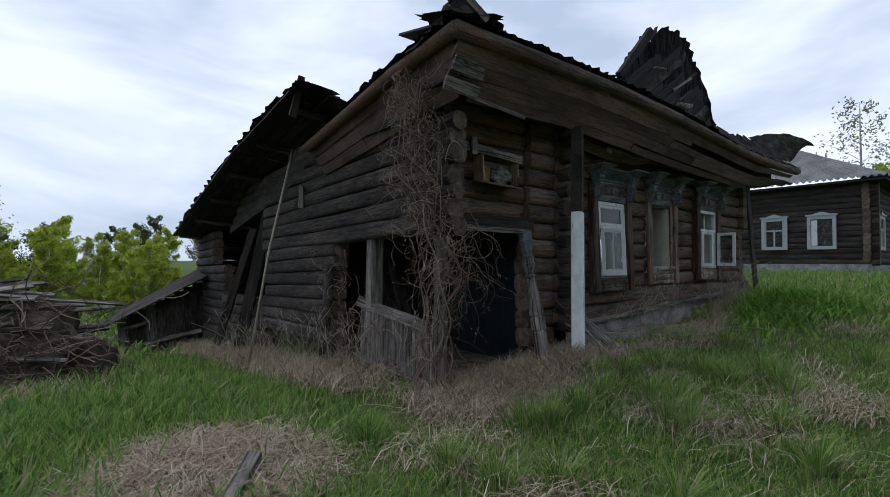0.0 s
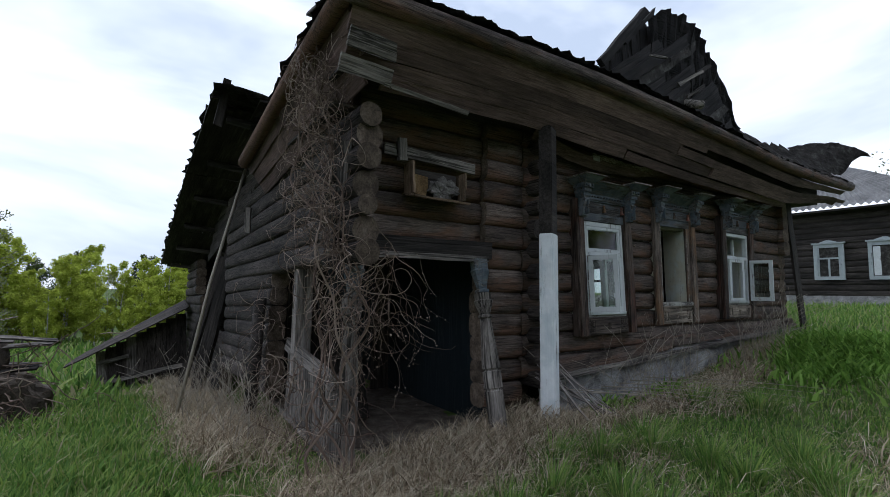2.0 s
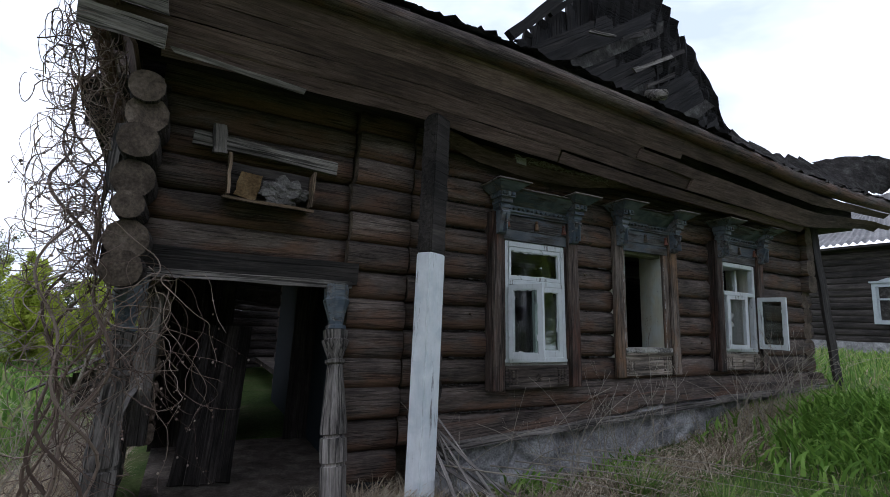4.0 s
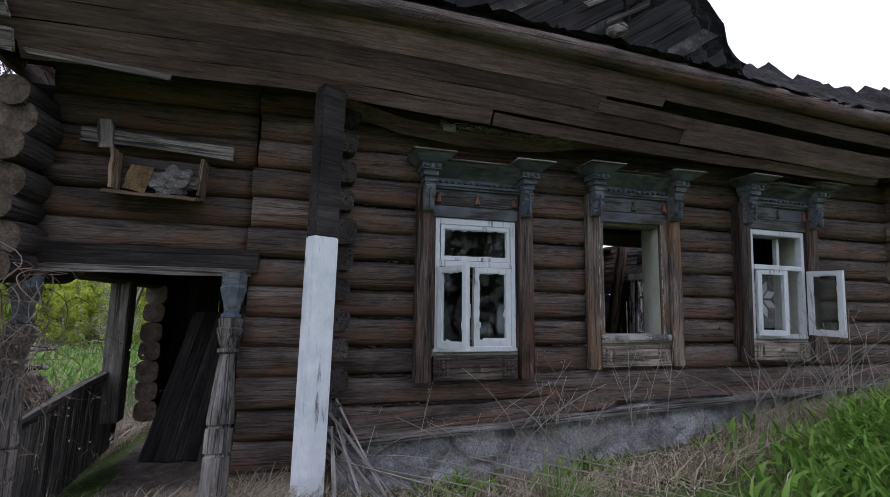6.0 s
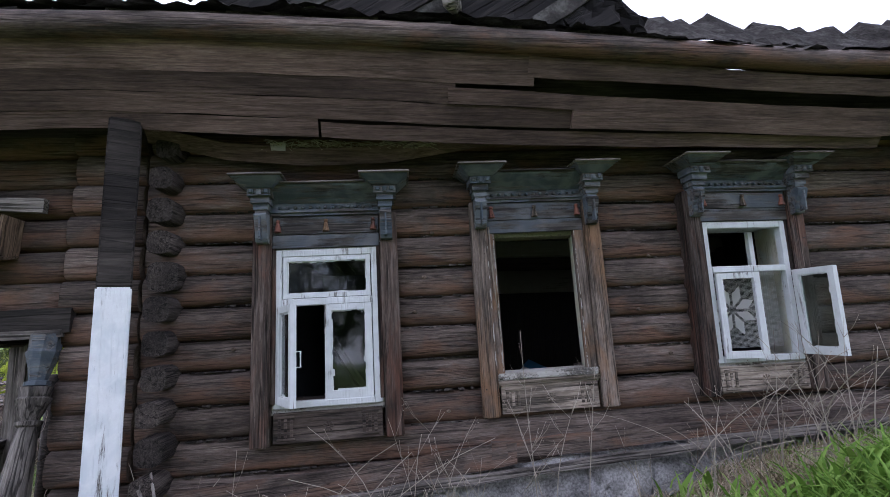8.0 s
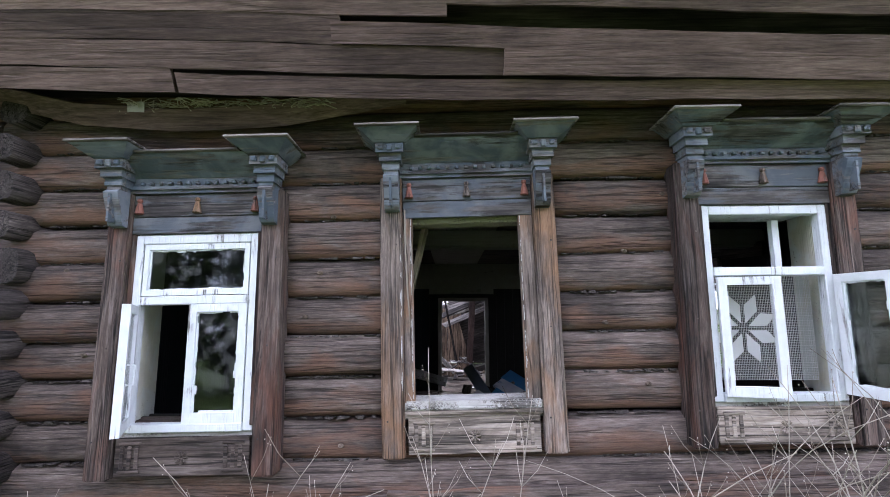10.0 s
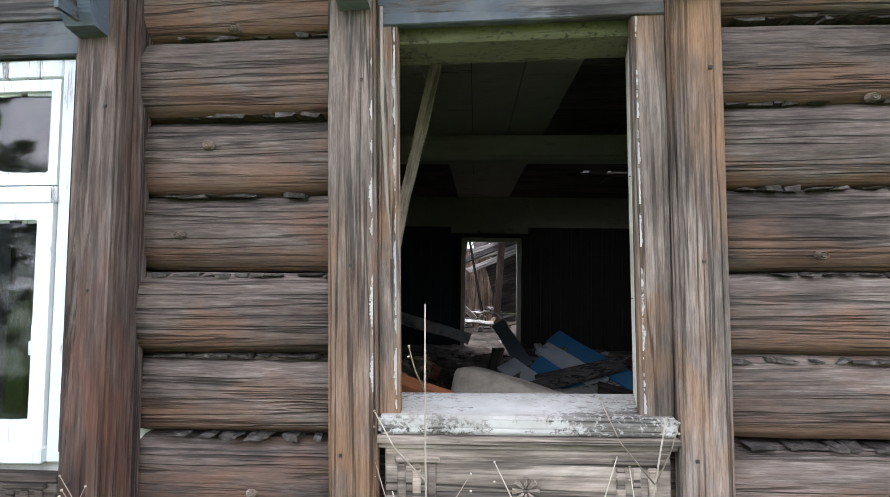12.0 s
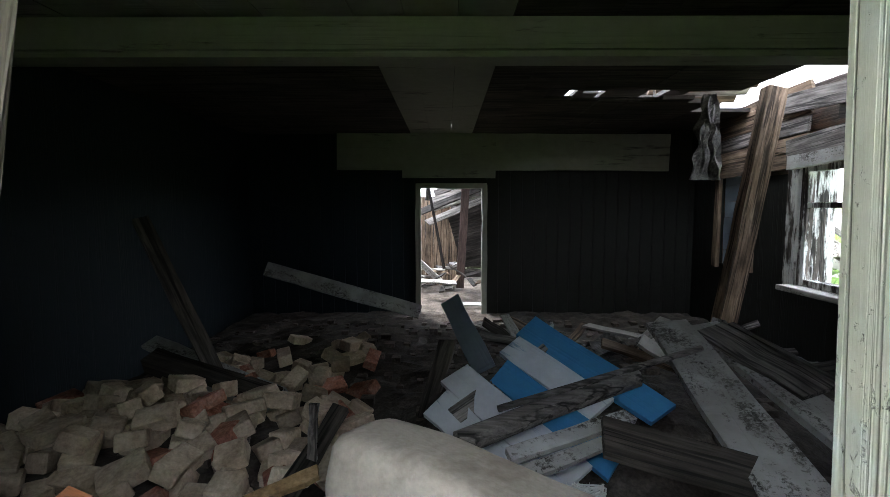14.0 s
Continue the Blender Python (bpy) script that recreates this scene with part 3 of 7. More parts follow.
# ---- left side wall, with the open bay beside the porch and the broken end ----
side = structure("wall_side", "log side wall in a shade-darkened tone, broken open towards the yard")
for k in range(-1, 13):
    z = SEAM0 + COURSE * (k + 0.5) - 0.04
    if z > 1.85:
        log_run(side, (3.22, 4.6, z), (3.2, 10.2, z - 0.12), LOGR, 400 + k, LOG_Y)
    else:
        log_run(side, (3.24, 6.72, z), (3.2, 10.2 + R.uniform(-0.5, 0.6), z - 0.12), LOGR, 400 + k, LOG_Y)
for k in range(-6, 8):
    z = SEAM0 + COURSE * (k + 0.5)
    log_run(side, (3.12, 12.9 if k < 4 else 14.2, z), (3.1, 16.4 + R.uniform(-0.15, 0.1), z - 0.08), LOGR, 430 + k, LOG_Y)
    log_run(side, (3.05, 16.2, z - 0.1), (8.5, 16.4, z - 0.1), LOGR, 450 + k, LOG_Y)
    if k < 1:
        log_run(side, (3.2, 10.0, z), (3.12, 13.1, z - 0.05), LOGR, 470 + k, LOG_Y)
# right side and the wall between the two rooms
right = structure("wall_right", "log end wall with one window and a broken top")
for k in range(0, 13):
    z = SEAM0 + COURSE * (k + 0.5) + rise(11.6)
    if 3 <= k <= 7:
        for a, b in ((4.1, 7.35), (8.45, 9.2), (9.75, 10.7)):
            log_run(right, (11.58, a, z), (11.58, b, z), LOGR, 500 + k)
    elif k < 11:
        log_run(right, (11.58, 4.0, z), (11.58, 10.7, z), LOGR, 520 + k)
    else:
        log_run(right, (11.58, 4.0, z), (11.58, 7.2, z), LOGR, 540 + k)
corner_board = plank("corner_board", (12.0, 3.93, 0.85), (11.72, 4.02, 3.42), 0.20, 0.04, DARKWOOD, right, label="dark leaning corner board")
cross = structure("wall_cross", "log wall between porch and living room")
for k in range(-1, 12):
    log_run(cross, (5.28, 4.3, SEAM0 + COURSE * (k + 0.5)), (5.28, 10.6, SEAM0 + COURSE * (k + 0.5)), LOGR, 560 + k)

# plain lining of the living room, set clear of the logs
BACK = 10.40
lining = structure("wall_inner", "peeling board lining of the living room, room gloom in its colour")
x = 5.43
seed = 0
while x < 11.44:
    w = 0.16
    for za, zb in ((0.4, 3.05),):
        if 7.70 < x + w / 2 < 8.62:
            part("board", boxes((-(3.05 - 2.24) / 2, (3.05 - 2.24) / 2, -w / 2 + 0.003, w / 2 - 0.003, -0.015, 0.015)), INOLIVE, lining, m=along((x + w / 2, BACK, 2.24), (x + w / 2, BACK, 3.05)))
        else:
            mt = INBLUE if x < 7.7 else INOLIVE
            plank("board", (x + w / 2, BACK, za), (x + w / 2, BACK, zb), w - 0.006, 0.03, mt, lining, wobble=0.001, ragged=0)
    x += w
def lined(bm_rows, material, name="lining_panel"):
    part(name, boxes(*bm_rows), material, lining)
fz = [(5.43, 5.91), (6.95, 7.54), (8.58, 9.24), (10.28, 11.44)]
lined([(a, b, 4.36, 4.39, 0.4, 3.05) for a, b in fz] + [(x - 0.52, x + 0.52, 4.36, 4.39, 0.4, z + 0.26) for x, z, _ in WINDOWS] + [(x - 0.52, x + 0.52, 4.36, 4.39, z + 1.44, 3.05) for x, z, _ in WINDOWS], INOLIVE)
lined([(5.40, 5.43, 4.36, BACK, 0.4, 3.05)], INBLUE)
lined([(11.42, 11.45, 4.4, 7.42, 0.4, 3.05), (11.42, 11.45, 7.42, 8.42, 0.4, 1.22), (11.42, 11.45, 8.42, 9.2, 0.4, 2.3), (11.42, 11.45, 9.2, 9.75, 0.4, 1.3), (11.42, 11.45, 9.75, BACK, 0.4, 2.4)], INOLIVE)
# white frieze over the far door
plank("frieze_board", (6.62, BACK - 0.045, 2.72), (11.05, BACK - 0.045, 2.70), 0.48, 0.03, INWHITE, lining, wobble=0.004)
plank("frieze_block", (7.5, BACK - 0.075, 2.66), (8.75, BACK - 0.075, 2.66), 0.58, 0.03, INWHITE, lining, wobble=0.004)

floor = structure("floor", "rotten floor boards under rubble")
for i in range(24):
    plank("floor_board", (5.4 + i * 0.25, 4.35, 0.50), (5.4 + i * 0.25, 10.4, 0.50), 0.24, 0.05, FLOORW, floor, facing=(0, 0, 1))


def build_ceiling():
    bm = bmesh.new()
    r = random.Random(3)
    x = 5.4
    while x < 11.45:
        w = r.uniform(0.22, 0.3)
        y1 = BACK if x < 10.45 else r.uniform(7.3, 7.6)
        if 8.75 < x:
            a = 8.05 + r.uniform(0, 0.08)
            spans = [(4.36, a), (a + r.uniform(0.25, 0.45), y1)] if y1 > 9 else [(4.36, y1)]
        else:
            spans = [(4.36, y1)]
        pieces = []
        for a, b in spans:
            pieces += [(a, 6.62), (6.62, b)] if a < 6.62 < b else [(a, b)]
        for a, b in pieces:
            if b > a:
                k = len(bm.faces)
                box(bm, x, min(x + w - 0.004, 11.45), a, b, 2.95 + r.uniform(0, 0.012), 2.99)
                # Boards off the pale strip are coloured dark in place of black, missing ceiling.
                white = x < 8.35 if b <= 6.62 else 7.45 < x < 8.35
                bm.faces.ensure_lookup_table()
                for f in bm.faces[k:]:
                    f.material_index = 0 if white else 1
        x += w
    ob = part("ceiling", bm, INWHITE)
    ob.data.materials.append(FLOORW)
    tagged(ob, "stained whitewashed board ceiling, its dark gaps painted, fallen in at one corner", "ceiling", kind="structure")


build_ceiling()
ridge_beam = part("ceiling_beam", soft_box(-3.1, 3.1, -0.11, 0.11, -0.1, 0.1, 0.03, 2), INWHITE, m=pose(8.42, 6.62, 2.85))
tagged(ridge_beam, "thick whitewashed beam under the ceiling boards", "beam", kind="structure")
# Added above the ceiling to block the open sky and keep the room dark.
sky_block = tagged(part("attic_boards", boxes((5.2, 10.5, 4.5, 8.74, 3.12, 3.16), (5.2, 10.5, 9.14, 10.6, 3.12, 3.16), (5.2, 9.02, 8.74, 9.14, 3.12, 3.16), (9.06, 9.30, 8.74, 9.14, 3.12, 3.16), (9.38, 9.45, 8.74, 9.14, 3.12, 3.16), (9.45, 9.62, 8.88, 9.14, 3.12, 3.16), (9.66, 9.95, 8.74, 9.08, 3.12, 3.16), (9.95, 10.08, 8.74, 9.14, 3.12, 3.16), (10.28, 10.5, 8.74, 9.14, 3.12, 3.16), (10.5, 11.6, 9.2, 10.6, 3.0, 3.04), (10.5, 11.6, 4.5, 7.3, 3.12, 3.16)), DARKWOOD), "added boards over the ceiling that keep the sky out", "boards", kind="structure")

# ---- foundation ----
found = structure("foundation", "cracked grey rendered foundation")


def foundation_mesh():
    """Rubble stones under cracked render: every stone stands proud of its joints."""
    bm = bmesh.new()
    n, m = 380, 16
    rows = []
    for i in range(n + 1):
        x = 5.32 + (11.75 - 5.32) * i / n
        zt = piecewise(x, [(5.3, 0.70), (7.6, 0.90), (9.0, 0.98), (11.8, 1.12)]) + 0.02 * noise.noise(Vector((x * 3, 0, 0)))
        row = []
        for j in range(m + 1):
            z = 0.15 + (zt - 0.15) * j / m
            q = Vector((x * 2.3 + 0.25 * noise.noise(Vector((x * 4, z * 4, 2))), z * 3.4, 0.0))
            near = noise.voronoi(q)[0]
            proud = min(1.0, (near[1] - near[0]) * 7.0) * (0.5 + 0.5 * smoothstep(-0.25, 0.2, noise.noise(Vector((x * 0.9, z, 7)))))
            row.append(bm.verts.new((x, 4.09 - 0.065 * proud + 0.03 * noise.noise(Vector((x * 2.2, z * 3, 1))) + 0.014 * noise.noise(Vector((x * 11, z * 11, 4))) - 0.03 * (1 - j / m), z)))
        row.append(bm.verts.new((x, 4.35, zt)))
        rows.append(row)
    for p, q in zip(rows, rows[1:]):
        for k in range(m + 1):
            bm.faces.new((p[k], q[k], q[k + 1], p[k + 1]))
    return bm


part("render_coat", foundation_mesh(), CONCRETE, found, smooth=True)
sills = [((5.42, 4.02, 0.80), (7.75, 4.0, 1.0), 0.15), ((5.40, 3.97, 0.715), (9.3, 3.95, 0.985), 0.05), ((7.55, 4.0, 1.02), (11.7, 3.98, 1.15), 0.11), ((9.0, 3.96, 0.99), (11.75, 3.92, 1.10), 0.06)]
for a, b, w in sills:
    plank("sill_board", a, b, w, 0.045, LOG if w > 0.1 else GREY, found, wobble=0.01, label="split grey board along the foundation")

# ---- the boarded eaves and what is left of the roof ----
eaves = structure("eaves", "flaring boarded eaves, split and sagging")
LOW = [(2.8, 3.24), (5.0, 3.31), (7.45, 3.20), (10.7, 3.17), (12.4, 3.45)]
FAS = [(2.8, 3.76), (5.0, 3.84), (6.5, 3.84), (8.5, 3.76), (10.5, 3.68), (13.2, 3.80)]


def eave_board(f0, f1, xa, xb, width_scale=1.0, material=EAVE, thick=0.028, drop=0.0, out=0.0, label=""):
    """One long board of the flaring eaves, between two fractions of its slope."""
    bm = bmesh.new()
    n = max(4, int((xb - xa) / 0.3))
    rows = []
    for i in range(n + 1):
        x = xa + (xb - xa) * i / n
        lo, hi = piecewise(x, LOW), piecewise(x, FAS) - 0.07
        w = R.uniform(-0.006, 0.006)
        row = []
        for f, o in ((f0, 0), (f1, 0), (f1, thick), (f0, thick)):
            z = lo + (hi - lo) * f + w - drop * i / n
            y = 3.74 - 0.33 * f - out + o
            row.append(bm.verts.new((x - 7, y - 3.6, z + o * 0.4 - 3.5)))
        rows.append(row)
    for p, q in zip(rows, rows[1:]):
        for k in range(4):
            bm.faces.new((p[k], p[(k + 1) % 4], q[(k + 1) % 4], q[k]))
    bm.faces.new(rows[0][::-1])
    bm.faces.new(rows[-1])
    bmesh.ops.recalc_face_normals(bm, faces=bm.faces[:])
    return part("eave_board", bm, material, eaves, label, pose(7, 3.6, 3.5))


eave_board(0.00, 0.20, 3.2, 6.4)
eave_board(0.00, 0.17, 6.42, 10.75, drop=0.0)
eave_board(0.205, 0.43, 2.85, 9.3)
eave_board(0.19, 0.41, 8.2, 12.75, out=0.03, drop=0.05)
eave_board(0.435, 0.66, 2.85, 7.35)
eave_board(0.43, 0.60, 7.3, 13.1, out=0.012, drop=0.06)
eave_board(0.665, 0.98, 2.82, 7.9)
eave_board(0.76, 0.98, 7.85, 12.7, drop=0.03)
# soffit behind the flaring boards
part("soffit", boxes((2.9, 12.2, 3.70, 4.14, 3.40, 3.43), (2.95, 3.25, 4.1, 7.2, 3.2, 3.23)), DARKWOOD, eaves)
part("backing", boxes((2.9, 12.2, 3.70, 3.73, 3.42, 3.80), (2.95, 12.2, 4.2, 4.24, 3.42, 3.75)), DARKWOOD, eaves)
# short grey boards nailed over the near corner
for a, b, w in (((2.79, 3.50, 3.49), (3.24, 3.50, 3.47), 0.145), ((2.78, 3.60, 3.325), (3.26, 3.595, 3.30), 0.13), ((3.24, 3.675, 3.285), (4.1, 3.70, 3.245), 0.035)):
    plank("corner_piece", a, b, w, 0.03, GREY, eaves, facing=(0, -0.9, -0.4), ragged=0.04)
# the loose board that hangs below the eaves, with straw of an old nest on it
bm = bmesh.new()
rows = []
for i in range(19):
    x = 5.15 + 2.5 * i / 18
    zb = piecewise(x, [(5.15, 3.30), (5.7, 3.17), (6.3, 3.125), (6.9, 3.15), (7.4, 3.24), (7.7, 3.30)])
    rows.append([bm.verts.new((x - 6.4, dy, zb + dz - 3.2)) for dy, dz in ((0.0, 0.0), (-0.09, 0.10), (-0.07, 0.115), (0.02, 0.015))])
for p_, q_ in zip(rows, rows[1:]):
    for k in range(4):
        bm.faces.new((p_[k], p_[(k + 1) % 4], q_[(k + 1) % 4], q_[k]))
bm.faces.new(rows[0][::-1])
bm.faces.new(rows[-1])
bmesh.ops.recalc_face_normals(bm, faces=bm.faces[:])
part("sagging_board", bm, EAVE, eaves, "loose sagging eave board", pose(6.4, 3.99, 3.2))
bm = bmesh.new()
rn = random.Random(8)
for _ in range(160):
    c = Vector((rn.uniform(6.0, 7.2), 3.9 + rn.uniform(-0.04, 0.03), 3.25 + rn.uniform(-0.02, 0.02)))
    d = Vector((rn.uniform(-1, 1), rn.uniform(-0.4, 0.4), rn.uniform(-0.3, 0.3))) * 0.07
    tube(bm, [c - d, c + Vector((0, 0, 0.01)), c + d], 0.003, 4, False)
tagged(part("nest_straw", bm, STALK, eaves, "straw of an old nest"), kind="stuff")
plank("paper_scrap", (6.03, 3.88, 3.235), (6.16, 3.87, 3.225), 0.06, 0.004, SILLW, eaves)
# fascia pole along the outer edge
def pole_along(name, pts, radius, material, parent, label=""):
    bm = bmesh.new()
    o = Vector(pts[0])
    tube(bm, [Vector(p) - o for p in pts], radius, 8)
    return part(name, bm, material, parent, label, Matrix.Translation(o), True)


fx = [2.75, 4.0, 5.5, 7.0, 8.5, 10.0, 11.3, 12.9]
pole_along("fascia_pole", [(v, 3.40, piecewise(v, FAS)) for v in fx], 0.085, LOG, eaves)
# side eaves: boards and pole, sagging to the yard
SL = [(3.40, 3.76, 3.24), (4.6, 3.66, 3.18), (5.6, 3.50, 3.05), (7.0, 3.30, 2.92)]
pole_along("fascia_pole", [(2.76, a, b) for a, b, _ in SL], 0.08, LOG, eaves)
for f in (0.05, 0.37, 0.69):
    for (ya, ha, la), (yb, hb, lb) in zip(SL, SL[1:]):
        g = f + 0.15
        ya = max(ya, 3.76 - 0.33 * g)
        plank("eave_board", (3.08 - 0.3 * g, ya - 0.01, la + (ha - la) * g), (3.08 - 0.3 * g, yb + 0.01, lb + (hb - lb) * g), 0.19, 0.025, EAVE, eaves, facing=(-0.86, 0, -0.5))
# roof deck stump over the eaves, from the poles inwards
for x in np.arange(2.78, 12.6, 0.24):
    t_ = piecewise(x, FAS) + 0.05
    plank("roof_board", (x + 0.1, 3.36, t_ + 0.03), (x + 0.1, 4.35 + R.uniform(-0.3, 0.4), t_ + 0.28 + R.uniform(-0.03, 0.03)), 0.235, 0.025, DARKWOOD, eaves, facing=(0, -0.4, 1), ragged=0.06)
for y in np.arange(3.5, 6.6, 0.24):
    t_ = piecewise(y, [(a, b) for a, b, _ in SL]) + 0.05
    plank("roof_board", (2.72, y + 0.1, t_ + 0.02), (3.6 + R.uniform(-0.3, 0.3), y + 0.1, t_ + 0.22), 0.235, 0.025, DARKWOOD, eaves, facing=(-0.4, 0, 1), ragged=0.06)


def ragged_sheet(name, rows, material, parent, depth=0.03, rough=0.05, seed=1, label="", m=None):
    """Layers of torn roofing over a strip: rows give both long edges."""
    r = random.Random(seed)
    bm = bmesh.new()
    n = len(rows)
    grid = []
    for a, b in rows:
        a, b = Vector(a), Vector(b)
        line = []
        for j in range(6):
            p = a.lerp(b, j / 5)
            p += Vector((r.uniform(-1, 1), r.uniform(-1, 1), r.uniform(-0.5, 1))) * rough * (1.0 if j in (0, 5) else 0.5)
            line.append(bm.verts.new(p))
        grid.append(line)
    for p, q in zip(grid, grid[1:]):
        for k in range(5):
            bm.faces.new((p[k], q[k], q[k + 1], p[k + 1]))
    bmesh.ops.solidify(bm, geom=bm.faces[:], thickness=depth)
    return part(name, bm, material, parent, label, m)


# torn bark and felt lying along the edge
for layer in range(3):
    rows = []
    for x in np.arange(2.7, 12.9, 0.09):
        t_ = piecewise(x, FAS) + 0.10 + 0.035 * layer + 0.03 * noise.noise(Vector((x * 2.0, layer, 0)))
        edge = 3.33 + 0.05 * layer + 0.06 * noise.noise(Vector((x * 3.3, layer * 3, 2)))
        lump = smoothstep(8.2, 9.4, x) * (1 - smoothstep(12.2, 12.9, x)) * (0.12 + 0.05 * layer) * (1 + 0.7 * noise.noise(Vector((x * 4.1, 1.5 * layer, 6))))
        rows.append(((x, edge, t_ - 0.05 * smoothstep(8.0, 9.0, x)), (x, 3.95, t_ + 0.19 + 1.4 * lump)))
    ragged_sheet("torn_roofing", rows, BARK, eaves, 0.02, 0.035, 10 + layer)
    rows = []
    for y in np.arange(3.4, 6.3, 0.09):
        t_ = piecewise(y, [(a, b) for a, b, _ in SL]) + 0.10 + 0.035 * layer
        edge = 2.68 + 0.05 * layer + 0.06 * noise.noise(Vector((y * 3.3, layer * 3, 7)))
        rows.append(((edge, y, t_), (3.4, y, t_ + 0.2)))
    ragged_sheet("torn_roofing", rows, BARK, eaves, 0.02, 0.035, 20 + layer)
# heap of roofing on the near corner, with a board end
rows = [((2.72 + 0.09 * i, 3.42, 3.90 + 0.02 * i), (2.85 + 0.09 * i, 3.62, 4.22 - 0.045 * i + R.uniform(-0.03, 0.03))) for i in range(9)]
ragged_sheet("torn_roofing", rows, BARK, eaves, 0.03, 0.03, 31)
rows = [((2.70, 3.45 + 0.1 * i, 3.86 - 0.02 * i), (2.86, 3.5 + 0.1 * i, 4.20 - 0.06 * i + R.uniform(-0.03, 0.03))) for i in range(8)]
ragged_sheet("torn_roofing", rows, BARK, eaves, 0.03, 0.03, 32)
plank("board_end", (2.90, 3.44, 4.16), (3.18, 3.40, 3.98), 0.09, 0.03, GREY, eaves)
rows = [((2.70 + 0.1 * i, 3.38, 3.86 + 0.005 * i), (2.84 + 0.1 * i, 3.72, 4.40 - 0.035 * i + R.uniform(-0.05, 0.04))) for i in range(9)]
ragged_sheet("torn_roofing", rows, SHADED_ROOF, eaves, 0.05, 0.04, 34)
rows = [((2.66, 3.42 + 0.1 * i, 3.84 - 0.015 * i), (2.95, 3.62 + 0.1 * i, 4.36 - 0.05 * i + R.uniform(-0.05, 0.04))) for i in range(9)]
ragged_sheet("torn_roofing", rows, SHADED_ROOF, eaves, 0.05, 0.04, 36)
# felt torn up at the far end of the roof, its tip curling over
rows = []
for i in range(22):
    f = i / 21
    curl = max(0.0, f - 0.82) / 0.18
    rows.append(((11.6 + 1.1 * f + 0.55 * curl, 3.5 - 0.12 * f, 3.88 + 0.08 * f + 0.5 * curl), (12.1 + 1.33 * f, 4.12 - 0.93 * f, 4.58 + 0.11 * math.sin(math.pi * min(1, f * 1.1)) - 0.16 * curl ** 2)))
ragged_sheet("torn_roofing", rows, BARK, eaves, 0.03, 0.02, 33)

# the slab of roof that still stands, its underside's shade put into the colour
slab = tagged(thing("roof_slab", (7.0, 3.48, 3.95), "standing fragment of dark board roof with a splintered top", "roof fragment"), kind="structure")
TOPL = [(5.62, 3.98), (5.9, 4.40), (6.5, 5.02), (6.6, 4.98), (6.75, 5.08), (7.0, 5.22), (7.35, 5.26), (7.7, 5.18), (7.9, 5.0), (8.15, 4.84), (8.4, 4.55), (8.6, 4.25), (8.78, 4.02)]
for i, x in enumerate(np.arange(5.7, 8.70, 0.085)):
    zt = piecewise(x, TOPL) - R.uniform(0.0, 0.06)
    plank("roof_board", (x + R.uniform(-0.02, 0.02), 3.53 + R.uniform(-0.01, 0.01), 3.93), (x + 0.02, 3.55 + 0.05 * (zt - 4), zt), 0.10, 0.03, SHADED_ROOF, slab, ragged=0.1, wobble=0.014)
# boards that slope with the broken rafter, each torn off along the edge
for i, x in enumerate(np.arange(5.5, 8.55, 0.215)):
    length = 0.0
    while length < 3 and 3.93 + 0.567 * length < piecewise(x + 0.824 * length, TOPL):
        length += 0.03
    length += R.uniform(-0.22, 0.0)
    if length > 0.15:
        y_ = 3.47 + R.uniform(-0.018, 0.018)
        plank("roof_board", (x, y_, 3.93), (x + 0.824 * length, y_ + 0.02 + R.uniform(0, 0.03), 3.93 + 0.567 * length), 0.128 + R.uniform(-0.01, 0.01), 0.03, BARK if i % 4 == 3 else SHADED_ROOF, slab, ragged=0.14, wobble=0.012)
rows = [((x, 3.50, 3.94), (x, 3.47, piecewise(x, TOPL) + 0.05 * noise.noise(Vector((x * 5, 0, 3))) - 0.01)) for x in np.arange(6.6, 8.78, 0.06)]
ragged_sheet("torn_roofing", rows, SHADED_ROOF, slab, 0.03, 0.035, 35)
for xa, za, L_, mat_ in ((7.05, 4.22, 0.75, GREY), (7.25, 4.12, 0.55, DARKWOOD), (6.9, 4.5, 0.5, DARKWOOD), (7.5, 4.5, 0.45, DARKWOOD)):
    plank("loose_lath", (xa, 3.42, za), (xa + 0.85 * L_, 3.41, za + 0.5 * L_), 0.045, 0.02, mat_, slab, ragged=0.08)
plank("splintered_rafter", (5.55, 3.42, 4.02), (6.50, 3.44, 5.04), 0.09, 0.06, SHADED_ROOF, slab, ragged=0.15)
plank("splintered_rafter", (6.0, 3.44, 4.42), (6.70, 3.46, 5.10), 0.05, 0.04, SHADED_ROOF, slab, ragged=0.15)
plank("loose_lath", (6.45, 3.40, 4.42), (6.8, 3.38, 4.48), 0.025, 0.02, GREY, slab)
pole_along("hook_beam", [(7.3, 3.26, 3.98), (7.35, 3.42, 4.06), (7.45, 4.2, 4.4)], 0.055, GREY, slab, "grey round beam end")

# rear slope seen from below, over the yard end
rear = tagged(thing("roof_rear", (4, 11, 3.2), "sagging rear roof slope, dark boards on poles", "roof"), kind="structure")


def rear_z(y):
    return piecewise(y, [(6.0, 3.98), (8, 3.86), (10, 3.56), (13, 2.98), (16.6, 2.2)])


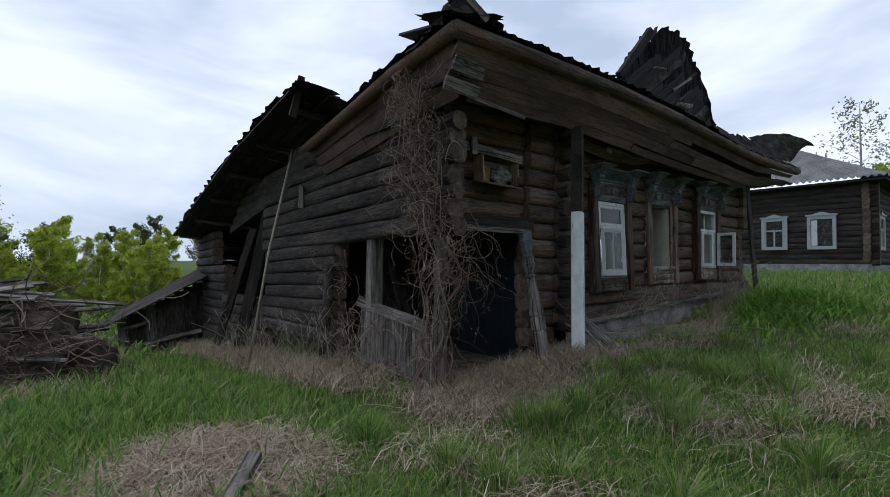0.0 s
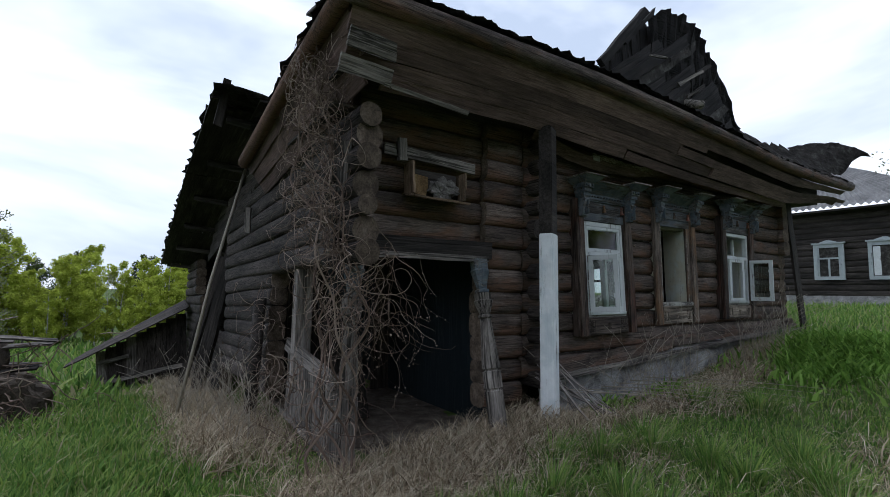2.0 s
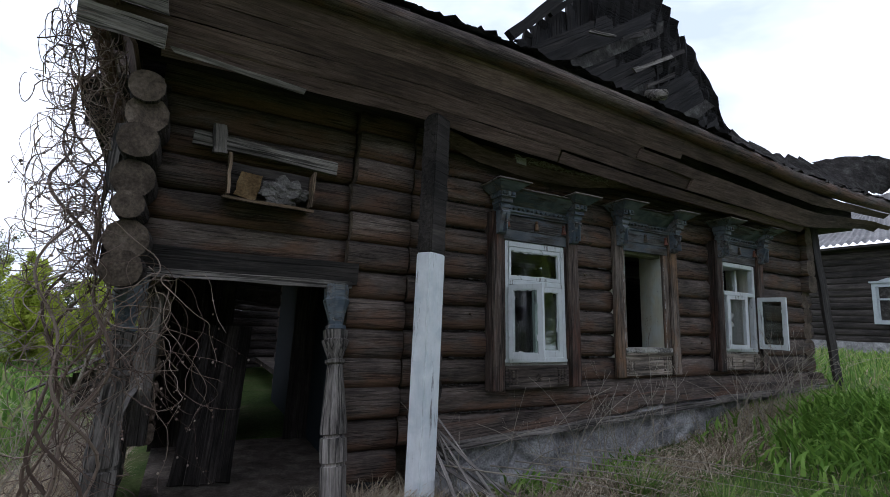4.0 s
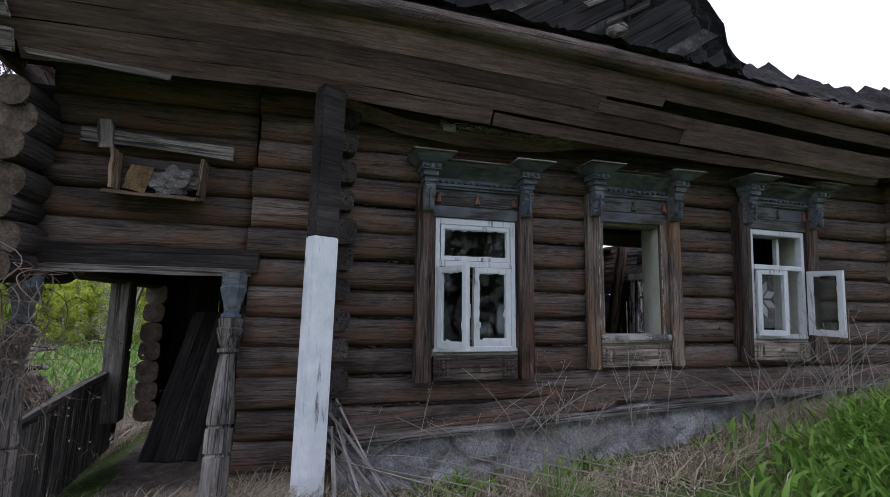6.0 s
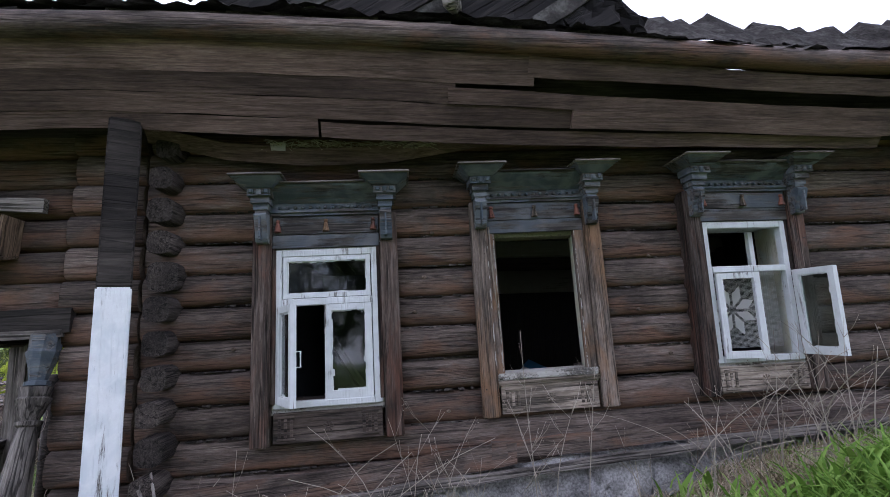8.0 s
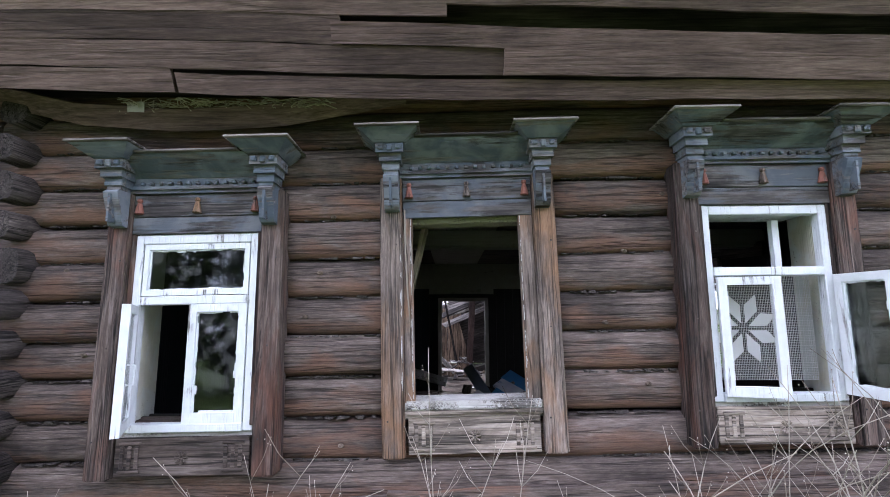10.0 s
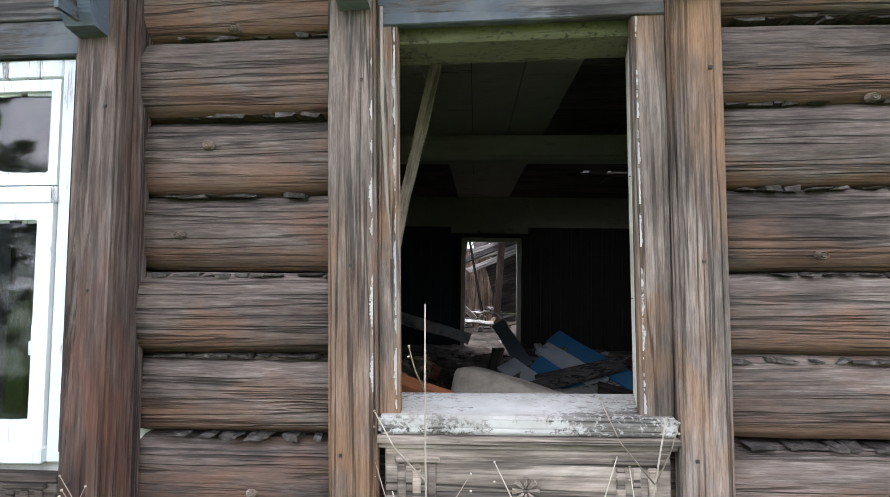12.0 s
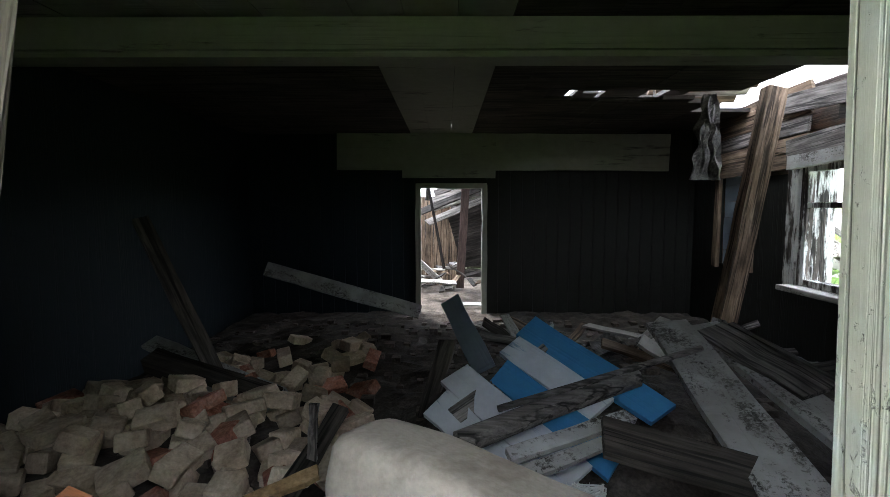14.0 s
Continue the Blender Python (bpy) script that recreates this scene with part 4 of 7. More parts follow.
for i, x in enumerate(np.arange(2.35, 6.2, 0.17)):
    ytop = 6.5 + R.uniform(-0.25, 0.3) + 0.25 * max(0, x - 3)
    for ya, yb in ((ytop, 9.5), (9.5, 13.0), (13.0, 16.1 + R.uniform(-0.2, 0.2))):
        plank("roof_board", (x, ya, rear_z(ya) - 0.03 - 0.1 * max(0, x - 2.8)), (x, yb, rear_z(yb) - 0.03 - 0.1 * max(0, x - 2.8)), 0.172, 0.03, DARKWOOD, rear, facing=(0, 0.2, 1), ragged=0.02)
for y in (6.9, 8.7, 10.5, 12.3, 14.1, 15.8):
    pole_along("roof_pole", [(2.5, y, rear_z(y) - 0.11), (6.0, y, rear_z(y) - 0.43)], 0.055, DARKWOOD, rear)
rows = [((2.25, y, rear_z(y) + 0.02), (2.9, y, rear_z(y) + 0.02)) for y in np.arange(6.2, 16.3, 0.13)]
ragged_sheet("torn_roofing", rows, BARK, rear, 0.04, 0.05, 41)
rows = [((2.3 + 0.12 * i, 6.3, 4.02 - 0.02 * i), (2.3 + 0.12 * i, 6.9, 3.98 - 0.02 * i)) for i in range(14)]
ragged_sheet("torn_roofing", rows, BARK, rear, 0.05, 0.05, 42)
plank("broken_rafter", (2.36, 6.6, 3.6), (2.42, 6.4, 4.16), 0.09, 0.06, DARKWOOD, rear)
plank("gable_board", (3.1, 6.6, 3.55), (3.15, 8.9, 3.45), 0.3, 0.03, GREY, rear, facing=(-1, 0, 0))
for k in range(5):
    plank("gable_board", (3.12, 8.0 + 0.2 * k, 3.25 - 0.07 * k), (3.12, 11.8 + 0.3 * k, 3.2 - 0.22 * k), 0.17, 0.03, DARKWOOD, rear, facing=(-1, 0, 0))
for k in range(4):
    pole_along("rafter", [(6.4 + 0.75 * k, 10.8, 3.5), (6.2 + 0.7 * k, 16.2, 2.2)], 0.06, DARKWOOD, rear)


# ---- windows ----
def glass_pane(x0, x1, z0, z1, y, parent, m):
    bm = bmesh.new()
    box(bm, x0, x1, y, y + 0.004, z0, z1)
    ob = part("pane", bm, GLASS, parent, "dusty old glass", m)
    ob.visible_shadow = False
    # what is left of the old putty round the pane
    rp = random.Random(int(1000 * (x1 - x0) + 77 * z1))
    bm = bmesh.new()
    for ax, bx, horizontal, side in ((x0, x1, True, z0), (x0, x1, True, z1), (z0, z1, False, x0), (z0, z1, False, x1)):
        inward = 1 if side in (z0, x0) else -1
        u = ax
        while u < bx - 0.01:
            step = rp.uniform(0.012, 0.05)
            d = inward * (rp.uniform(0.006, 0.012) if rp.random() < 0.7 else rp.uniform(0.0, 0.02))
            u2 = min(bx, u + step)
            if abs(d) > 0.004:
                a_, b_ = sorted((side, side + d))
                box(bm, *((u, u2, y - 0.008, y - 0.001, a_, b_) if horizontal else (a_, b_, y - 0.008, y - 0.001, u, u2)))
            u = u2
    part("putty", bm, SASHW, parent, "chipped white putty", m)
    return ob


def sash(name, w, h, parent, m, label="", glazed=True):
    """An open or shut casement: stiles, rails and its pane; x from the hinge, y through it."""
    s = part(name, boxes((0, 0.045, -0.02, 0.02, 0, h), (w - 0.045, w, -0.02, 0.02, 0, h), (0.045, w - 0.045, -0.019, 0.019, 0, 0.055), (0.045, w - 0.045, -0.019, 0.019, h - 0.045, h)), SASHW, parent, label, m)
    if glazed:
        glass_pane(0.045, w - 0.045, 0.055, h - 0.045, 0, s, m)
    return s


def window(i, cx, z0, lean, kind):
    m = pose(cx, {1: 4.01, 2: 4.08, 3: 4.05}[kind], z0, {1: -2.2, 2: -0.7, 3: 0.0}[kind], -lean, 0)
    w = thing("window_%d" % i, m, {1: "white casement window, one sash ajar, in carved blue-grey surround", 2: "empty window opening in carved weathered surround", 3: "white casement window with lace curtain, one sash wide open"}[kind], "window", "carved front windows", "structure")

    def p(name, bm, mat_, parent=None, label="", smooth=False):
        for v in bm.verts:
            if v.co.z > 1.36:
                v.co.z = 1.36 + (v.co.z - 1.36) * 0.905
        return part(name, bm, mat_, parent or w, label, m, smooth)
    half = 0.52
    cas, apr = (CASING, APRON) if kind == 2 else (CASING_DARK, APRON_DARK if kind == 1 else APRON)
    for s in (-1, 1):
        a, b = sorted((s * half, s * 0.39))
        c = p("casing_board", soft_box(a, b, -0.055, 0.0 if kind == 2 else 0.085, 0.0 if s < 0 else 0.01, 1.64, 0.008, 2), cas, label="weathered brown casing board")
        for k in range(3):
            xx = (a + b) / 2 + 0.03 * (k - 1)
            p("nail", boxes((xx - 0.004, xx + 0.004, -0.060, -0.05, 0.2 + 0.5 * k, 0.208 + 0.5 * k)), IRON, c)
        front_x = s * 0.365 if kind != 2 else (-0.335 if s < 0 else 0.305)
        back_x = s * 0.44 if kind != 2 else (-0.442 if s < 0 else 0.432)
        a2, b2 = sorted((s * 0.39, front_x - s * 0.004))
        p("casing_bead", soft_box(a2, b2, -0.024, 0.01, 0.27, 1.40, 0.005), cas)
        # frame post through the wall's thickness
        bm = bmesh.new()
        plan = [(front_x, 0.012), ((front_x + back_x) / 2 - s * 0.014, 0.2), ((front_x + back_x) / 2, 0.205), (back_x, 0.41), (s * 0.52, 0.41), (s * 0.47, 0.012)]
        lo_, hi_ = [bm.verts.new((x, y, 0.2)) for x, y in plan], [bm.verts.new((x, y, 1.42)) for x, y in plan]
        bm.faces.new(lo_)
        bm.faces.new(hi_[::-1])
        for k in range(6):
            bm.faces.new((lo_[k], lo_[(k + 1) % 6], hi_[(k + 1) % 6], hi_[k]))
        bmesh.ops.recalc_face_normals(bm, faces=bm.faces[:])
        p("jamb", bm, JAMB, label="pale green painted jamb, flaking")
        # console with a hollowed front, over the casing
        a4, b4 = sorted((s * 0.485, s * 0.40))
        bm = bmesh.new()
        prof = [(0.0, 1.40), (-0.05, 1.41), (-0.065, 1.44), (-0.075, 1.50), (-0.10, 1.56), (-0.115, 1.615), (-0.10, 1.63), (0.0, 1.635)]
        va, vb = [bm.verts.new((a4, y - 0.05, z)) for y, z in prof], [bm.verts.new((b4, y - 0.05, z)) for y, z in prof]
        bm.faces.new(va)
        bm.faces.new(vb[::-1])
        for k in range(len(prof)):
            bm.faces.new((va[k], vb[k], vb[(k + 1) % len(prof)], va[(k + 1) % len(prof)]))
        con = p("console", bm, TEAL, label="faded blue carved console")
        xm = (a4 + b4) / 2
        p("console_ridge", boxes((xm - 0.006, xm + 0.006, -0.172, -0.05, 1.42, 1.60)), TEAL, con)
        # stepped capital
        cap = p("capital", boxes((xm - 0.05, xm + 0.05, -0.15, -0.02, 1.66, 1.71), (xm - 0.062, xm + 0.062, -0.175, -0.02, 1.71, 1.76), (xm - 0.08, xm + 0.08, -0.20, -0.02, 1.76, 1.82), (xm - 0.04, xm + 0.04, -0.14, -0.02, 1.63, 1.66)), TEAL)
        for k in (-1, 0, 1):
            p("carved_drop", soft_box(xm + 0.05 * k - 0.016, xm + 0.05 * k + 0.016, -0.215, -0.19, 1.775 - 0.012 * (k == 0), 1.81, 0.006), TEAL, cap)
        # flaring hood over the capital
        bm = bmesh.new()
        lo = [(xm - 0.09, -0.21), (xm + 0.09, -0.21), (xm + 0.09, 0.0), (xm - 0.09, 0.0)]
        hi = [(xm - 0.165, -0.30), (xm + 0.165, -0.30), (xm + 0.165, 0.0), (xm - 0.165, 0.0)]
        v0, v1 = [bm.verts.new((x, y, 1.82)) for x, y in lo], [bm.verts.new((x, y, 1.885)) for x, y in hi]
        bm.faces.new(v0[::-1])
        bm.faces.new(v1)
        for k in range(4):
            bm.faces.new((v0[k], v0[(k + 1) % 4], v1[(k + 1) % 4], v1[k]))
        hood = p("hood", bm, TEAL)
        p("hood_board", soft_box(xm - 0.18, xm + 0.18, -0.32, 0.02, 1.887, 1.903, 0.004), GREY, hood, "thin grey drip board")
    # header board in two planks, and its three tassels
    p("header_board", soft_box(-0.387, 0.387, -0.03, 0.0, 1.365, 1.475, 0.004), BLUEGREY, label="blue-grey header plank")
    hb = p("header_board", soft_box(-0.387, 0.387, -0.032, 0.0, 1.479, 1.63, 0.004), BLUEGREY, label="blue-grey header plank")
    for xx in (-0.345, 0.0, 0.345):
        bm = bmesh.new()
        lathe(bm, [(0.004, 1.60), (0.014, 1.595), (0.016, 1.58), (0.010, 1.572), (0.014, 1.56), (0.020, 1.53), (0.026, 1.500), (0.020, 1.496)], 8)
        bmesh.ops.translate(bm, verts=bm.verts[:], vec=(xx, -0.045, 0))
        p("tassel", bm, RUST if xx else CASING, hb, "turned wooden tassel")
    arch = p("architrave", boxes((-0.40, 0.40, -0.05, 0.0, 1.632, 1.655), (-0.40, 0.40, -0.065, 0.0, 1.655, 1.678), (-0.40, 0.40, -0.045, 0.0, 1.678, 1.735)), TEAL, label="faded teal moulded architrave")
    for k in range(13):
        xx = -0.33 + k * 0.055
        p("dentil", soft_box(xx - 0.011, xx + 0.011, -0.068, -0.04, 1.685, 1.708, 0.004), TEAL, arch)
    bm = bmesh.new()
    prof = [(-0.05, 1.735), (-0.075, 1.76), (-0.12, 1.79), (-0.18, 1.835), (-0.19, 1.85), (0.0, 1.85), (0.0, 1.735)]
    va, vb = [bm.verts.new((-0.42, y, z)) for y, z in prof], [bm.verts.new((0.42, y, z)) for y, z in prof]
    bm.faces.new(va)
    bm.faces.new(vb[::-1])
    for k in range(len(prof)):
        bm.faces.new((va[k], vb[k], vb[(k + 1) % len(prof)], va[(k + 1) % len(prof)]))
    p("cornice_cove", bm, TEAL, label="faded teal cove moulding")
    p("drip_board", soft_box(-0.30, 0.30, -0.215, 0.0, 1.853, 1.868, 0.004), GREY)
    # head and sill of the frame, apron with its carving
    p("head_rail", soft_box(-0.43, 0.39, 0.02, 0.17 if kind == 2 else 0.39, 1.335, 1.42, 0.005), OLIVE if kind == 2 else SASHW)
    sz = 0.255 if kind == 2 else 0.195
    p("sill", soft_box(-0.388, 0.388, -0.045 if kind == 2 else 0.0, 0.19, sz, sz + 0.05, 0.008, 2), SILLW, label="worn white sill")
    if kind == 2:
        p("sill_moulding", boxes((-0.388, 0.388, -0.05, 0.0, 0.235, 0.252), (-0.388, 0.388, -0.035, 0.0, 0.218, 0.235)), APRON)
    ap = p("apron", soft_box(-0.372, 0.372, -0.028, 0.0 if kind == 2 else 0.07, 0.015, 0.215, 0.004), apr, label="carved apron board")
    for s in (-1, 1):
        xm = s * 0.285
        for k in range(3):
            p("carved_rib", soft_box(xm - 0.045 + 0.04 * k - 0.008, xm - 0.045 + 0.04 * k + 0.014, -0.036, -0.026, 0.055, 0.175, 0.003), apr, ap)
        for zz in (0.035, 0.18):
            p("carved_bar", soft_box(xm - 0.06, xm + 0.06, -0.038, -0.026, zz, zz + 0.014, 0.003), apr, ap)
    bm = bmesh.new()
    for k in range(8):
        a = k * math.tau / 8
        tube(bm, [(0.008 * math.cos(a), -0.03, 0.11 + 0.008 * math.sin(a)), (0.035 * math.cos(a), -0.034, 0.11 + 0.035 * math.sin(a))], [0.003, 0.008], 5)
    p("rosette", bm, apr, ap)
    if kind == 2:
        # scraps of white paint on the casing's edge, a flaking rim on each jamb, staples and nail holes
        rf = random.Random(17)
        bm = bmesh.new()
        for zc, hh, ww in ((0.42, 0.10, 0.014), (0.60, 0.16, 0.016), (0.80, 0.05, 0.012), (0.89, 0.09, 0.018), (1.02, 0.03, 0.009), (1.12, 0.05, 0.010), (1.25, 0.02, 0.008)):
            z_ = zc - hh / 2
            while z_ < zc + hh / 2:
                step = rf.uniform(0.003, 0.007)
                reach = ww * math.sin(math.pi * min(1, max(0.05, (z_ - zc + hh / 2) / hh))) * rf.uniform(0.25, 0.6)
                box(bm, -0.398 - reach, -0.397, -0.0575, -0.0545, z_, z_ + step)
                z_ += step
        p("paint_scrap", bm, SILLW, label="scraps of white paint")
        for xj, sg in ((-0.336, -1), (0.306, 1)):
            bm = bmesh.new()
            z_ = 0.31
            while z_ < 1.36:
                hgt, wid = rf.uniform(0.002, 0.006), 0.0015 + 0.007 * max(0.0, 0.3 + noise.noise(Vector((z_ * 22, xj, 0))) + 0.5 * noise.noise(Vector((z_ * 90, xj, 3))))
                if wid > 0.002:
                    box(bm, *sorted((xj + sg * 0.003, xj + sg * (0.003 + wid))), -0.0265, -0.0242, z_, z_ + hgt)
                z_ += hgt
            p("paint_rim", bm, SILLW, label="flaking white paint edge")
        for xj, yj, zj, tilt in ((-0.346, 0.09, 0.86, 0), (-0.349, 0.10, 0.55, 1), (-0.338, 0.05, 1.1, 0), (0.322, 0.08, 0.95, 1), (0.326, 0.10, 0.6, 0)):
            p("staple", boxes((xj - 0.003, xj + 0.004, yj - 0.004, yj + 0.004, zj, zj + 0.002)), IRON)
        bm = bmesh.new()
        tube(bm, [(-0.375, -0.035, 1.42), (-0.372, -0.042, 1.15), (-0.362, -0.040, 0.9), (-0.35, -0.036, 0.72)], [0.005, 0.005, 0.0045, 0.003], 6)
        p("dry_vine", bm, STALK, label="dry stem caught on the casing", smooth=True)
        return w
    # casement frame
    p("frame_post", soft_box(-0.376, -0.32, -0.015, 0.05, 0.24, 1.36, 0.005), SASHW)
    p("frame_post", soft_box(0.32, 0.376, -0.015, 0.05, 0.24, 1.36, 0.005), SASHW)
    p("frame_head", soft_box(-0.32, 0.32, -0.015, 0.05, 1.305, 1.36, 0.005), SASHW)
    p("transom", soft_box(-0.32, 0.32, -0.02, 0.05, 0.945, 0.995, 0.005), SASHW)
    p("frame_sill", soft_box(-0.32, 0.32, -0.03, 0.05, 0.24, 0.285, 0.005), SASHW)
    if kind == 1:
        top = p("fanlight", boxes((-0.312, -0.285, -0.01, 0.03, 1.0, 1.303), (0.285, 0.312, -0.01, 0.03, 1.0, 1.303), (-0.285, 0.285, -0.01, 0.03, 1.0, 1.03), (-0.285, 0.285, -0.01, 0.03, 1.27, 1.303)), SASHW)
        glass_pane(-0.285, 0.285, 1.03, 1.27, 0.01, top, m)
        a = sash("open_sash", 0.33, 0.66, w, m @ pose(-0.325, -0.03, 0.275, 0, 0, -63), label="white sash standing ajar")
        bm = bmesh.new()
        tube(bm, [(0.30, 0.02, 0.25), (0.30, 0.055, 0.25), (0.30, 0.055, 0.35), (0.30, 0.02, 0.35)], 0.006, 6)
        part("handle", bm, SASHW, a, "white bent handle", m @ pose(-0.325, -0.03, 0.275, 0, 0, -63))
        sash("fixed_sash", 0.335, 0.66, w, m @ pose(-0.02, 0.0, 0.285), label="closed white sash")
    else:
        p("inner_post", boxes((0.12, 0.16, 0.10, 0.14, 1.0, 1.29)), SASHW)
        b_ = sash("ajar_sash", 0.315, 0.66, w, m @ pose(-0.315, -0.03, 0.275, 0, 0, -14), label="white sash with broken pane, slightly ajar", glazed=False)
        sash("open_sash", 0.32, 0.66, w, m @ pose(0.35, -0.05, 0.285, 0, 0, -82), label="white sash swung wide open")
    return w


for i_, ((cx_, z_, l_), k_) in enumerate(zip(WINDOWS, (1, 2, 3))):
    window(i_ + 1, cx_, z_, l_, k_)

# ---- porch ----
def post_profile(h):
    return [(0.085, 0.0), (0.085, h * 0.33), (0.075, h * 0.335), (0.075, h * 0.345), (0.088, h * 0.35), (0.088, h * 0.46), (0.07, h * 0.465), (0.07, h * 0.475), (0.086, h * 0.48), (0.088, h * 0.50), (0.075, h * 0.62), (0.055, h * 0.80), (0.05, h * 0.82), (0.07, h * 0.83), (0.07, h * 0.845), (0.05, h * 0.85), (0.075, h * 0.90), (0.095, h * 0.945), (0.08, h * 0.955), (0.088, h)]


def porch_post(foot, top):
    h = (Vector(top) - Vector(foot)).length
    m = Matrix.Translation(foot) @ (Vector(top) - Vector(foot)).to_track_quat("Z", "Y").to_matrix().to_4x4()
    ob = thing("porch_post", m, "carved grey porch post with worn blue paint", "post", "porch posts")
    bm = bmesh.new()
    lathe(bm, post_profile(h * 0.80), 8, 0.75)
    part("shaft", bm, GREYZ, ob, "", m)
    bm = bmesh.new()
    lathe(bm, [(0.05, h * 0.80), (0.07, h * 0.805), (0.07, h * 0.82), (0.05, h * 0.825), (0.06, h * 0.86), (0.095, h * 0.93), (0.085, h * 0.94), (0.09, h)], 8, 0.75)
    part("head", bm, TEAL, ob, "worn blue-painted head", m)
    return ob


porch_post((3.17, 4.12, 0.02), (3.20, 4.13, 1.93))
porch_post((4.54, 3.76, 0.25), (4.52, 4.10, 1.95))
wp = thing("white_post", (5.12, 3.74, 0.25), "tall square post, lower half whitewashed, upper half dark", "post")
mm = Matrix.Translation((5.14, 3.71, 0.2)) @ (Vector((5.13, 3.74, 3.35)) - Vector((5.14, 3.71, 0.2))).to_track_quat("Z", "Y").to_matrix().to_4x4() @ pose(0, 0, 0, 0, 0, 8)
part("whitewashed_length", soft_box(-0.095, 0.095, -0.07, 0.07, 0.0, 2.03, 0.01, 2), WHITE, wp, "flaking whitewash", mm)
part("bare_length", soft_box(-0.093, 0.093, -0.068, 0.068, 2.03, 3.15, 0.01, 2), DARKWOOD, wp, "dark bare timber", mm)
para = thing("porch_parapet", (3.17, 5.2, 0.1), "half-high grey board parapet with a top rail", "parapet")
plank("top_rail", (3.14, 4.25, 0.80), (3.20, 6.05, 0.98), 0.13, 0.05, GREY, para, facing=(-1, 0, 0.2))
for i in range(13):
    y = 4.32 + i * 0.128
    plank("parapet_board", (3.18, y, 0.05 + 0.01 * i), (3.19, y + 0.02, 0.80 + 0.016 * i), 0.118, 0.02, GREY, para, facing=(-1, 0, 0))
plank("bottom_rail", (3.13, 4.3, 0.16), (3.16, 6.0, 0.22), 0.06, 0.04, GREY, para, facing=(-1, 0, 0.2))
ip = thing("bay_post", (3.25, 5.70, 0.5), "plain square grey post of the porch bay", "post")
part("post", soft_box(-0.09, 0.09, -0.09, 0.09, 0.0, 1.4, 0.012, 2), GREYZ, ip, m=pose(3.25, 5.70, 0.5))
bp = thing("side_post", (2.92, 6.6, -0.1), "dark rough upright prop", "post")
pole_along("pole", [(2.92, 6.6, -0.25), (2.95, 6.58, 0.6), (2.98, 6.57, 1.50)], 0.075, DARKWOOD, bp)
pole = thing("leaning_pole", (2.3, 8.0, 0.8), "long thin grey pole leaning on the side eaves", "pole")
pole_along("pole", [(2.25, 8.0, -0.25), (2.6, 8.2, 1.7), (3.04, 8.4, 3.6)], 0.024, STALK, pole)
lb = thing("leaning_beam", (2.9, 12, 0.0), "heavy dark beam leaning under the rear roof", "beam")
plank("beam", (2.75, 10.6, -0.55), (3.3, 10.4, 2.75), 0.22, 0.12, DARKWOOD, lb, facing=(-0.6, -0.8, 0))
lb2 = thing("leaning_beam", (2.9, 12, 0.0), "dark beam leaning under the rear roof", "beam")
plank("beam", (2.6, 11.9, -0.6), (3.2, 11.2, 2.3), 0.15, 0.1, DARKWOOD, lb2, facing=(-0.6, -0.8, 0))
for a, b, w in (((3.02, 4.03, 2.42), (3.03, 4.0, 2.86), 0.10), ((3.02, 7.9, 2.45), (3.02, 7.9, 2.85), 0.09)):
    t_ = thing("nailed_board", a, "short grey board nailed upright to the logs", "board", "nailed boards")
    plank("board", a, b, w, 0.03, GREY, t_, facing=(-0.7, -0.7, 0))
nb = thing("nailer_board", (3.95, 4.1, 2.9), "grey board with a short upright nailed over the nest box", "board")
plank("board", (3.42, 4.10, 2.90), (4.45, 4.09, 2.865), 0.10, 0.05, GREY, nb)
plank("upright", (3.60, 4.06, 2.80), (3.58, 4.05, 3.01), 0.09, 0.04, GREY, nb)
nest = thing("nest_box", (3.95, 4.1, 2.5), "open ochre wooden box stuffed with rags on the wall", "box")
for nm, a, b, w, f in (("floor_board", (3.64, 4.02, 2.49), (4.27, 4.0, 2.475), 0.24, (0, -0.2, 1)), ("side_board", (3.68, 4.05, 2.50), (3.67, 4.06, 2.80), 0.18, (-1, 0, 0)), ("side_board", (4.24, 4.05, 2.49), (4.25, 4.06, 2.78), 0.18, (1, 0, 0))):
    plank(nm, a, b, w, 0.02, FRESH, nest, facing=f)
# The back board is drawn dark for the shaded inside of the box.
plank("back_board", (3.68, 4.125, 2.64), (4.24, 4.125, 2.63), 0.28, 0.012, DARKWOOD, nest)
plank("slanted_panel", (3.79, 4.07, 2.50), (3.83, 4.10, 2.72), 0.15, 0.012, NESTY, nest, label="ochre panel leaning inside")
bm = bmesh.new()
bmesh.ops.create_icosphere(bm, subdivisions=4, radius=1)
for v in bm.verts:
    k = 1 + 0.45 * noise.noise(v.co * 2.2) + 0.25 * noise.noise(v.co * 6)
    v.co = Vector((4.06 + 0.15 * k * v.co.x, 4.06 + 0.05 * k * v.co.y, 2.60 + 0.10 * k * v.co.z))
part("rag_stuffing", bm, CLOTH, nest, "grey wadding and straw")
part("corner_backing", boxes((4.45, 4.75, 4.36, 4.39, 2.0, 3.5)), DARKWOOD, porch)
# porch floor and inner back wall with a leaning door leaf
pf = structure("porch_floor", "sunken porch floor")
part("floor_slab", boxes((3.35, 5.15, 4.5, 7.3, 0.04, 0.10)), RUBBLE, pf)
# Near-black boards carry the darkness of the porch recess in their colour.
pw = structure("wall_porch_back", "board wall at the back of the porch, its shade in the colour")
